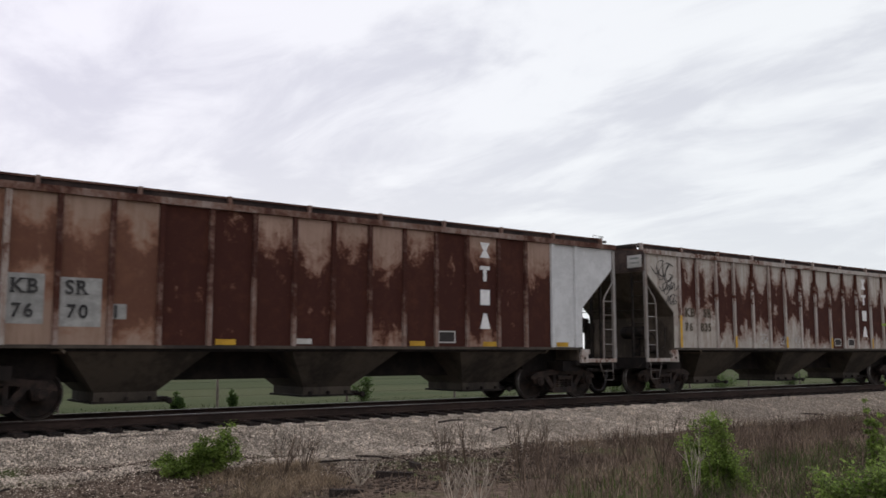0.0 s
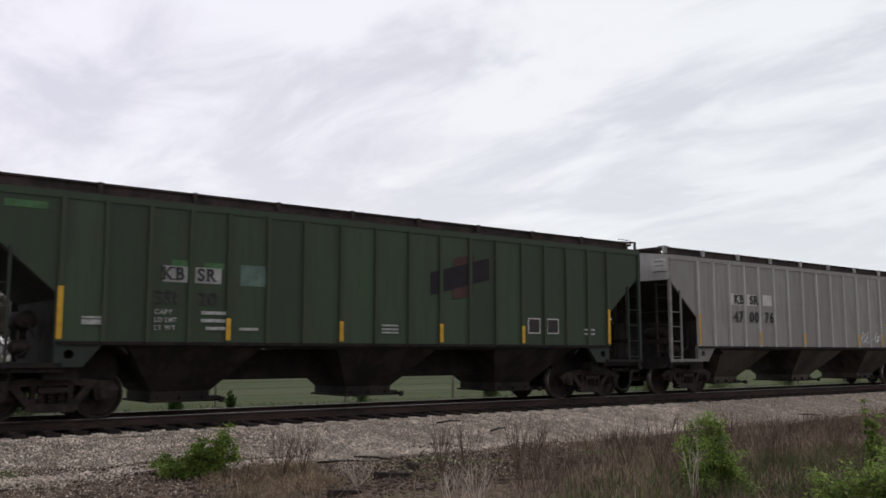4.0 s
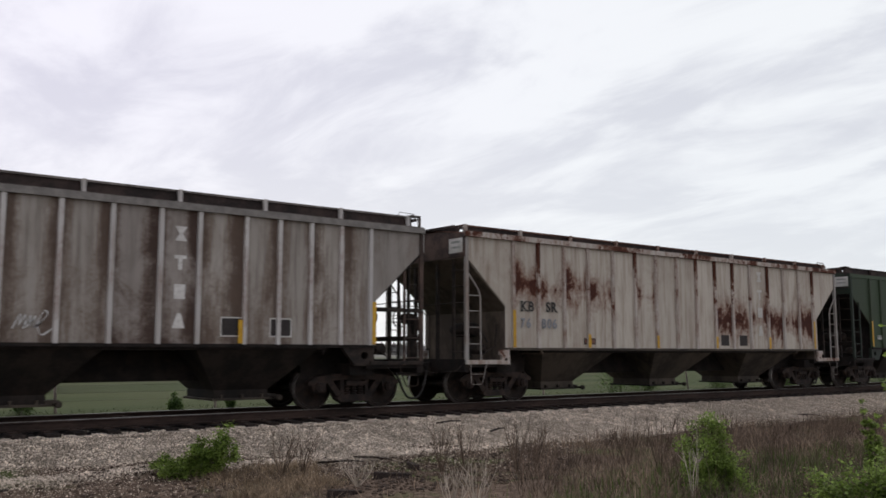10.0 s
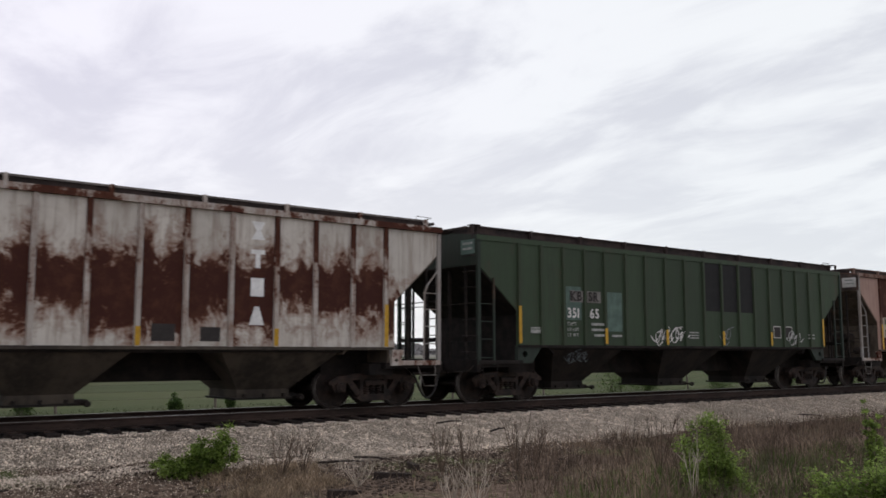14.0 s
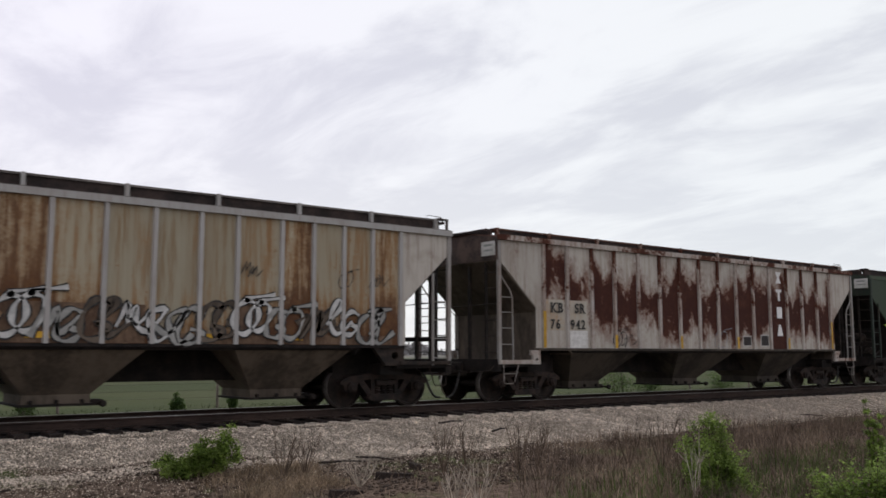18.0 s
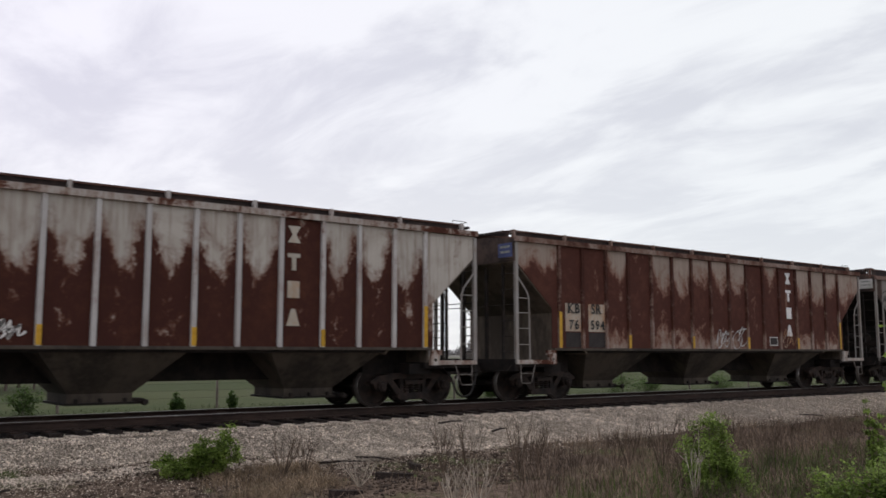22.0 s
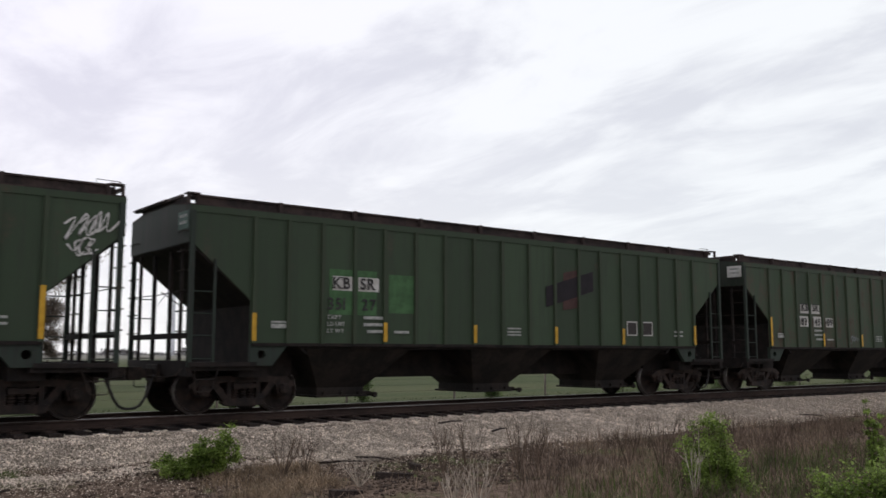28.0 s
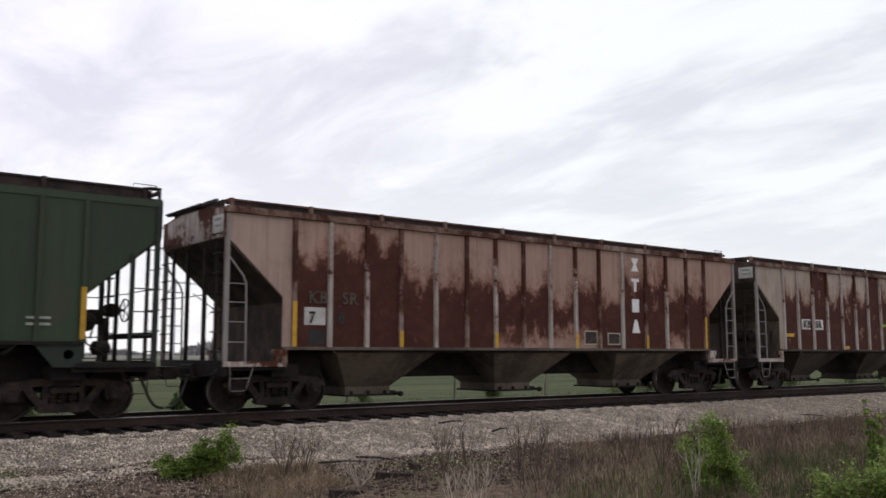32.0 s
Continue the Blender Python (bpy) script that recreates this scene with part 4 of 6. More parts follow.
            step = once(("step", sx, sy), lambda: Shape().tube([(sx * 8.22, sy * 1.52, 1.05), (sx * 8.22, sy * 1.54, 0.55), (sx * 8.18, sy * 1.54, 0.52), (sx * 7.92, sy * 1.54, 0.52), (sx * 7.88, sy * 1.54, 0.56), (sx * 7.72, sy * 1.52, 1.05)], 0.012, 5).tube([(sx * 8.22, sy * 1.54, 0.78), (sx * 7.81, sy * 1.54, 0.78)], 0.014, 5).mesh("sill_step", True))
            part("sill_step", step, WORNSTEEL if kind == "P" else STEEL, car)
        deck = once(("deck", sx), lambda: Shape().box(min(sx * 8.36, sx * 6.9), max(sx * 8.36, sx * 6.9), -1.47, 1.47, 0.95, 1.09).box(min(sx * 8.38, sx * 8.26), max(sx * 8.38, sx * 8.26), -1.5, 1.5, 0.84, 1.16).box(min(sx * 7.2, sx * 6.6), max(sx * 7.2, sx * 6.6), -1.3, 1.3, 0.80, 1.06).mesh("end_platform"))
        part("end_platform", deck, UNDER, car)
        if kind != "P":
            bar = once(("bar", sx), lambda: Shape().box(sx * 8.33 - 0.03, sx * 8.33 + 0.03, -1.5, 1.5, 1.62, 1.74).mesh("end_rail"))
            part("end_rail", bar, spec.get("inner", STEEL), car)
        rod = once(("rod", sx), lambda: Shape().tube([(sx * 8.33, -1.4, 2.62), (sx * 8.36, 0, 2.60), (sx * 8.33, 1.4, 2.62)], 0.012, 5).tube([(sx * 7.9, 1.0, 2.75), (sx * 7.3, 1.2, 2.4)], 0.012, 5).mesh("hand_rod"))
        part("hand_rod", rod, STEEL, car)
        part("coupler", once(("coup", sx), lambda: coupler(sx)), STEEL, car)
        part("air_hose", once(("hose", sx), lambda: hose(sx)), RUBBER, car)
    bs = spec.get("brake", -1)
    part("brake_wheel", once(("bw", bs), lambda: brake_wheel(bs)), STEEL, car)
    part("brake_housing", once(("bb", bs), lambda: brake_box(bs)), STEEL, car)
    part("air_reservoir", once(("res", bs), lambda: reservoir(bs)), STEEL, car)
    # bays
    # Upper box is added to block light through the slit above the sill.
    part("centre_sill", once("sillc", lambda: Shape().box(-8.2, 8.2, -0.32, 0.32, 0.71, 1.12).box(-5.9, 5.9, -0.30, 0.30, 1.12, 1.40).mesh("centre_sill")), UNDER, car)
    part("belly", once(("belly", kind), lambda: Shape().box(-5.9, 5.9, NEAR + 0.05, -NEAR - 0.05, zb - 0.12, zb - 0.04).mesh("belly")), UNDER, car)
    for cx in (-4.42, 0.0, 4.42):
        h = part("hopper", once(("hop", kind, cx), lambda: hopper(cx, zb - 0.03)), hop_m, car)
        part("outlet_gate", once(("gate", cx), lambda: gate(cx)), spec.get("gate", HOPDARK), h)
    if spec.get("hangers"):
        for cx in (-2.2, 2.2):
            part("pipe_hanger", once(("hang", cx), lambda: Shape().tube([(cx - 0.28, -0.9, 1.25), (cx - 0.05, -0.9, 0.45), (cx + 0.05, -0.9, 0.45), (cx + 0.28, -0.9, 1.25)], 0.028, 5).box(cx - 0.2, cx + 0.2, -0.94, -0.86, 0.41, 0.46).mesh("pipe_hanger")), STEEL, car)
    # trucks
    wheels = []
    fr, ws = once("frame", side_frame), once("wheels", wheel_pair)
    bol = once("bolster", lambda: Shape().box(-0.20, 0.20, -1.05, 1.05, 0.48, 0.72, 0.03).box(-0.7, -0.6, -0.9, 0.9, 0.35, 0.5).box(0.6, 0.7, -0.9, 0.9, 0.35, 0.5).mesh("bolster"))
    for sx in (-1, 1):
        truck = part("truck", bol, TRUCK, car, "cast-steel two-axle truck", at=pose(sx * 6.93, 0, 0))
        for sy in (-1, 1):
            part("side_frame", fr, TRUCK, truck, at=pose(0, sy * 1.02, 0, 0, 0, 0 if sy < 0 else 180))
        for k in (-0.889, 0.889):
            w = part("wheelset", ws, WHEEL, truck, at=pose(k, 0, 0.457))
            wheels.append((w, k))
    # reflectors
    style = spec.get("reflect", "tall")
    for x, z0, z1 in spec.get("bars", []):
        if style == "low":
            part("reflector", once("refl_low", lambda: Shape().box(-0.21, 0.21, -0.062, -0.056, 0, 0.12).mesh("reflector")), YELLOW, car, at=pose(x, SIDE + 0.052, z0 * TALL))
        else:
            part("reflector", once(("refl", round(z1 - z0, 2)), lambda: Shape().box(-0.048, 0.048, -0.004, 0, 0, z1 - z0).mesh("reflector")), YELLOW, car, at=pose(x, SIDE - 0.0625, z0 * TALL))
    # patches, writing, owner's shapes, scrawls
    for i, (x0, x1, z0, z1, mat) in enumerate(spec.get("patches", [])):
        part("paint_patch", flat(x0, x1, z0, z1), mat, car, at=pose(x0, SIDE + 0.002 - 0.0014 * i, z0 * TALL))
    for text, size, x, z, mat in spec.get("text", []):
        part("lettering", letters(text, size), mat, car, at=pose(x, SIDE - 0.030, z * TALL))
    if spec.get("owner"):
        x, ztop, dz, mat, k = spec["owner"]
        for i in range(4):
            me = once(("own", i), lambda: Shape().prism(OWNER_SHAPES[i], -0.006, 0).mesh("owner_mark"))
            part("owner_mark", me, mat, car, at=Matrix.Translation((x, SIDE - 0.004, (ztop - i * dz) * TALL)) @ Matrix.Diagonal((k, 1, k, 1)))
    for x0, x1, z, size, mat in spec.get("bars_text", []):
        part("stencilled_data", flat(x0, x1, 0, size), mat, car, at=pose(x0, SIDE - 0.026, z * TALL))
    for i, (seed, x, z, w, h, th, mat) in enumerate(spec.get("scrawl", [])):
        part("graffiti", once(("sq", seed, w, h), lambda: squiggle(seed, w, h, th)), mat, car, at=pose(x, SIDE - 0.030 - 0.0006 * i, z * TALL))
    for i, (seed, x, z, w, h, mat) in enumerate(spec.get("bubbles", [])):
        if spec.get("outlined", True):
            part("graffiti", once(("bo", seed, w, h), lambda: bubble(seed, w, h, 0.028)), BLACK, car, at=pose(x, SIDE - 0.018 - 0.0015 * (i % 3), z * TALL))
        part("graffiti", once(("bi", seed, w, h), lambda: bubble(seed, w, h)), mat, car, at=pose(x, SIDE - 0.0225 - 0.0015 * (i % 3), z * TALL))
    if "emblem" in spec:
        x, z, w, h, tilt = spec["emblem"]
        em = Shape().prism([(-w / 2, -h * 0.35 - tilt), (w / 2, -h * 0.35 + tilt), (w / 2, h * 0.35 + tilt), (-w / 2, h * 0.35 - tilt)], -0.008, -0.004).mesh("emblem_bar")
        part("emblem_bar", em, spec["emblem_mat"], car, at=pose(x, SIDE - 0.012, z * TALL))
        em = Shape().prism([(-w * 0.15, -h * 0.75), (w * 0.22, -h * 0.62), (w * 0.24, h * 0.72), (-w * 0.13, h * 0.55)], -0.005, -0.001).mesh("emblem_field")
        part("emblem_field", em, spec["emblem_red"], car, at=pose(x, SIDE - 0.010, z * TALL))
    # end number board
    if "board_mat" in spec:
        for sy in (-1,):
            part("number_board", once("numb", lambda: Shape().box(-8.408, -8.40, -1.45, -0.98, 3.92, 4.30).mesh("number_board")), spec["board_mat"], car)
            for k in range(2):
                part("number_bar", once(("nb", k), lambda: Shape().box(-8.414, -8.408, -1.38, -1.06, 4.17 - k * 0.14, 4.23 - k * 0.14).mesh("number_bar")), BLACK if spec["board_mat"] is WHITE else DULLWHITE, car)
    return car, wheels


def far_ribs(xs, zb):
    s = Shape()
    for x in xs:
        s.box(x - 0.05, x + 0.05, -NEAR, -NEAR + 0.05, zb, 4.29)
    return s.mesh("far_side_posts")

# ---- the train, car by car ----
GREEN = (0.036, 0.058, 0.031)
PALE = (0.44, 0.41, 0.36)


def solid(name, c, k=0.75, scale=4.0):
    return two_tone(name, tuple(v * k for v in c), tuple(min(1, v * 1.1) for v in c), scale, 0.75, vary=0.06)


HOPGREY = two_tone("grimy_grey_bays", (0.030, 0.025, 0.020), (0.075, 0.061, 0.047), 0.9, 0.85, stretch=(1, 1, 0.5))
# Darkest bay colour, also on outlet gates and a few slope sheets.
HOPDARK = two_tone("dark_bays", (0.009, 0.0075, 0.0065), (0.026, 0.020, 0.016), 1.8, 0.85, stretch=(1, 1, 0.5))
HOPTAN = two_tone("rusty_grey_bays", (0.06, 0.047, 0.036), (0.135, 0.108, 0.082), 0.9, 0.85, stretch=(1, 1, 0.5))
DARKROOF = two_tone("rusty_roof_and_gap_shade", (0.018, 0.014, 0.013), (0.05, 0.034, 0.029), 2.0, 0.85)
BROWNROOF = two_tone("rust_brown_roof", (0.06, 0.028, 0.022), (0.13, 0.07, 0.05), 1.5, 0.85)
GREYROOF = two_tone("weathered_grey_roof", (0.08, 0.07, 0.062), (0.20, 0.18, 0.165), 1.5, 0.8)
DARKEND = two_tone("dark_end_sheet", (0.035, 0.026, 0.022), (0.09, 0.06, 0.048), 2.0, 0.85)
PALERIB = paint_mat("pale_rusty_posts", (0.43, 0.40, 0.36), amount=0.47, seed=3, rib=0.0, band=0.1, grime=0.5)
LADDERPALE = paint_mat("pale_grab_irons", (0.27, 0.26, 0.245), amount=0.26, seed=13, rib=0.0, band=0.0, grime=0.6)
RUSTRIB = paint_mat("rusty_posts", (0.27, 0.22, 0.19), soft=0.14, amount=0.50, seed=5, rib=0.0, band=0.1, grime=0.6)
WHITERIB = paint_mat("chalky_white_posts", (0.47, 0.46, 0.44), amount=0.25, seed=8, rib=0.0, band=0.1, grime=0.4)
GREYRIB = paint_mat("light_grey_posts", (0.37, 0.365, 0.35), amount=0.05, seed=9, rib=0.0, band=0.0, grime=0.3)
BROWNRIB = paint_mat("brown_posts", (0.145, 0.088, 0.070), amount=0.30, seed=10, rib=0.0, grime=0.4)
GREENRIB = paint_mat("green_posts", (0.031, 0.049, 0.026), amount=0.1, seed=11, rib=0.0, band=0.0, grime=0.5, soil=(0.05, 0.05, 0.035))
BOXGREY = solid("dusty_white_patch", (0.30, 0.30, 0.28))
DULLGREY = solid("dusty_grey_steel", (0.19, 0.18, 0.165))
GREENPALE = solid("paler_green_patch", (0.095, 0.145, 0.12))
LIMEPATCH = solid("fresh_green_patch", (0.055, 0.125, 0.050))
DARKPATCH = solid("dark_overpaint", (0.035, 0.030, 0.028))
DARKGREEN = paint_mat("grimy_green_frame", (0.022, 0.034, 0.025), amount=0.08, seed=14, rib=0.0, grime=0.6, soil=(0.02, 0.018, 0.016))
# End-sheet green is darkened; the shade on car ends is in the colour.
ENDGREEN = paint_mat("shaded_green_end", (0.017, 0.028, 0.018), amount=0.12, seed=12, rib=0.0, grime=0.6, soil=(0.04, 0.035, 0.03))
EMBLEM = solid("faded_emblem_bar", (0.013, 0.010, 0.013))
EMBLEMRED = solid("faded_emblem_red", (0.058, 0.029, 0.025))
WHITEPATCH = two_tone("chalky_white_patch", (0.40, 0.39, 0.35), (0.52, 0.51, 0.48), 3.0, 0.75)
ORANGEPATCH = paint_mat("orange_stained_patch", (0.48, 0.43, 0.35), rust=(0.22, 0.075, 0.02), mid=(0.36, 0.15, 0.04), amount=0.50, seed=33, rib=0.0, band=0.05, soft=0.14, panel=1.0)
RUSTYPATCH = paint_mat("rust_stained_patch", (0.44, 0.41, 0.34), rust=(0.22, 0.085, 0.028), mid=(0.36, 0.20, 0.09), amount=0.40, seed=31, rib=0.0, band=0.05, soft=0.14, panel=1.0)
CHALK = paint_mat("repainted_number_ground", (0.50, 0.475, 0.42), rust=(0.22, 0.085, 0.028), mid=(0.36, 0.20, 0.09), amount=0.26, seed=34, rib=0.0, band=0.05, soft=0.14, panel=1.0)
SOOTBLACK = solid("black_overpaint", (0.011, 0.011, 0.011))
OLIVE = solid("faded_olive_stencil", (0.085, 0.068, 0.045))
MARKWHITE = solid("bright_white_marking", (0.72, 0.72, 0.70), 0.85)
FAINTBLUE = solid("washed_out_blue_spray", (0.060, 0.072, 0.105))
FAINTGREY = solid("washed_out_grey_spray", (0.065, 0.075, 0.078))
BLUEPAINT = solid("blue_scrawl", (0.08, 0.10, 0.22))
GREYSCRAWL = solid("grey_scrawl", (0.24, 0.25, 0.27))
REDSCRAWL = solid("red_scrawl", (0.30, 0.08, 0.07))
FADEDRED = solid("faded_red_overpaint", (0.085, 0.022, 0.018))
BLUEGREY = solid("blue_grey_spray", (0.10, 0.108, 0.145))
BUFFED = two_tone("brown_buffed_paint", (0.075, 0.042, 0.026), (0.19, 0.125, 0.078), 2.2, 0.8, stretch=(1, 1, 0.6), lo=0.36, hi=0.66)
SILVER = solid("silver_scrawl", (0.50, 0.50, 0.48))


def p_bars(short=0.38, tall=1.0, picks=(3, 6, 9, 12)):
    return [(-6.85, 1.47, 1.47 + tall), (6.85, 1.47, 1.47 + tall)] + [(POSTS_OLD[i], 1.47, 1.47 + short) for i in picks]


def g_bars(picks=(4, 7, 10, 13), tall=1.0, z=1.58, short=0.46):
    return [(-7.03, z, z + tall), (7.03, z, z + tall)] + [(POSTS_NEW[i], z, z + short) for i in picks]


def p_text(a, b, mat, c=None):
    rows = [("KB", 0.38, -6.60, 2.45, mat), ("SR", 0.38, -5.74, 2.45, mat), (a, 0.36, -6.62, 2.0, mat), (b, 0.36, -5.90, 2.0, mat)]
    return rows + ([(c, 0.36, -4.98, 2.0, mat)] if c else [])


def g_text(a, b, mat_kb, mat_no, c=None):
    rows = [("KB", 0.37, -5.22, 2.81, mat_kb), ("SR", 0.37, -4.54, 2.81, mat_kb), (a, 0.38, -5.34, 2.32, mat_no), (b, 0.38, -4.50, 2.32, mat_no)]
    rows += [("CAPY", 0.13, -5.35, 2.10, DULLWHITE), ("LD LMT", 0.13, -5.35, 1.94, DULLWHITE), ("LT WT", 0.13, -5.35, 1.78, DULLWHITE)]
    return rows + ([(c, 0.38, -3.70, 2.32, mat_no)] if c else [])


def c_text(a, b, c, mat):
    return [("KB", 0.42, -5.20, 2.98, mat), ("SR", 0.42, -4.38, 2.98, mat), (a, 0.50, -5.26, 2.37, mat), (b, 0.50, -4.42, 2.37, mat), (c, 0.50, -3.58, 2.37, mat)]


G_DATA = [(-4.45, -3.95, 2.11, 0.07, DULLWHITE), (-4.45, -3.95, 1.95, 0.07, DULLWHITE), (-4.35, -3.95, 1.79, 0.07, DULLWHITE), (-3.65, -3.25, 1.79, 0.06, DULLWHITE), (-6.65, -6.25, 1.98, 0.04, DULLWHITE), (-6.65, -6.25, 1.86, 0.10, DULLWHITE), (-0.3, 0.15, 1.95, 0.04, DULLWHITE), (-0.3, 0.15, 1.86, 0.04, DULLWHITE), (-0.3, 0.15, 1.78, 0.04, DULLWHITE), (6.1, 6.5, 1.95, 0.05, DULLWHITE), (6.1, 6.5, 1.83, 0.05, DULLWHITE)]


def box_mark(x, z, w, h, line, fill):
    """A framed data panel: outline and dark field."""
    return [(x, x + w, z, z + h, line), (x + 0.03, x + w - 0.03, z + 0.03, z + h - 0.03, fill)]


def old_car(no, **kw):
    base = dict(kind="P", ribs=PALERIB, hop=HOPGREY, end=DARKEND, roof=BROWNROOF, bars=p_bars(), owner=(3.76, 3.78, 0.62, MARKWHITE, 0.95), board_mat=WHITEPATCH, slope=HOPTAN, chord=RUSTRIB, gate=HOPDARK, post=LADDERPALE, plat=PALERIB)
    base.update(kw)
    return base


def green_car(no, seed, **kw):
    base = dict(kind="G", paint=paint_mat("green_paint", GREEN, rust=(0.045, 0.032, 0.026), mid=(0.07, 0.045, 0.032), amount=kw.pop("wear", 0.20), seed=seed, rib=0.05, pitch=0.85, band=0.0, grime=0.55, soil=(0.028, 0.036, 0.024), tone=0.16, runs=0.2, soft=0.12),
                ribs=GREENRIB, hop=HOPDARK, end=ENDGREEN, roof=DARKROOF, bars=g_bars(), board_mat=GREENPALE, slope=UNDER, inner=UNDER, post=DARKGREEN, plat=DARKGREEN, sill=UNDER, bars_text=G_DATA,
                patches=[(-5.22, -4.72, 2.76, 3.09, kw.get("boxes", BOXGREY)), (-4.58, -4.05, 2.76, 3.09, kw.get("boxes", BOXGREY)), *box_mark(4.1, 1.84, 0.42, 0.42, WHITEPATCH, DARKPATCH), *box_mark(4.75, 1.84, 0.42, 0.42, WHITEPATCH, DARKPATCH)])
    base["patches"] = kw.pop("patches", []) + base["patches"]
    base.update(kw)
    return base


def grey_car(no, seed, **kw):
    base = dict(kind="G", paint=paint_mat("light_grey_paint", (0.225, 0.218, 0.203), rust=(0.10, 0.07, 0.05), mid=(0.15, 0.11, 0.08), amount=0.0, seed=seed, rib=0.05, pitch=0.85, band=0.0, grime=0.6, soil=(0.15, 0.13, 0.108), tone=0.10),
                ribs=GREYRIB, hop=HOPGREY, end=GREYRIB, roof=DARKROOF, bracket=GREYRIB, bars=g_bars((4, 7, 11, 13)), board_mat=WHITEPATCH, slope=HOPDARK, post=DULLGREY, plat=DULLGREY, inner=STEEL, gate=HOPDARK)
    base.update(kw)
    return base


def rust_white(seed, amount=0.5, **kw):
    args = dict(paint=PALE, zc=2.75, zw=0.8, band=0.20, seed=seed, rib=0.13, grime=0.55, differ=0.10, soft=0.055, zoned=True)
    args.update(kw)
    return paint_mat("rust_eaten_white_paint", amount=amount, **args)


def rust_red(seed, amount=0.74, paint=(0.33, 0.235, 0.19), **kw):
    args = dict(zc=2.4, zw=1.7, band=0.12, seed=seed, rib=0.09, soft=0.09, differ=0.10, grime=0.45, zoned=True)
    args.update(kw)
    return paint_mat("rust_red_paint", paint, amount=amount, **args)


CREAMPANEL = two_tone("repainted_white_panel", (0.50, 0.51, 0.50), (0.60, 0.61, 0.60), 2.0, 0.6)
BROWNEND = solid("brown_end_panel", (0.13, 0.07, 0.055))
DIRTY = paint_mat("soot_streaked_grey", (0.32, 0.295, 0.26), rust=(0.085, 0.060, 0.046), mid=(0.13, 0.095, 0.072), amount=0.52, slant=-0.10, seed=40, rib=0.16, pitch=0.85, band=0.0, soft=0.18, stretch=0.45, grime=0.6, soil=(0.09, 0.070, 0.054), runs=0.18)
SOOT = paint_mat("brown_vignetted_grey", (0.27, 0.245, 0.22), rust=(0.055, 0.036, 0.028), mid=(0.09, 0.06, 0.045), amount=0.53, seed=52, rib=0.19, pitch=0.85, band=-0.10, soft=0.16, stretch=0.8, grime=0.4, soil=(0.08, 0.06, 0.047), runs=0.06)
TAN = paint_mat("rust_streaked_cream", (0.36, 0.325, 0.235), rust=(0.10, 0.048, 0.025), mid=(0.25, 0.130, 0.050), slant=-0.08, amount=0.56, seed=61, rib=0.04, pitch=0.85, band=0.24, zc=1.3, zw=0.9, soft=0.15, stretch=0.07, grime=0.9, soil=(0.19, 0.115, 0.05), differ=0.30, runs=0.4, tone=0.15)
PALEDUST = paint_mat("dusty_pale_grey", (0.27, 0.25, 0.225), amount=0.2, seed=77, rib=0.0, band=0.0, grime=0.7, soil=(0.11, 0.09, 0.07))
BROWN = paint_mat("faded_brown_paint", (0.105, 0.038, 0.021), rust=(0.040, 0.0145, 0.011), mid=(0.070, 0.026, 0.016), amount=0.40, seed=71, rib=0.02, soft=0.2, grime=0.6, soil=(0.05, 0.022, 0.017))

LEFTPINK = rust_red(29, 0.72, (0.29, 0.20, 0.148), panel=0.2, rust=(0.115, 0.052, 0.033), mid=(0.20, 0.095, 0.055), soft=0.16)

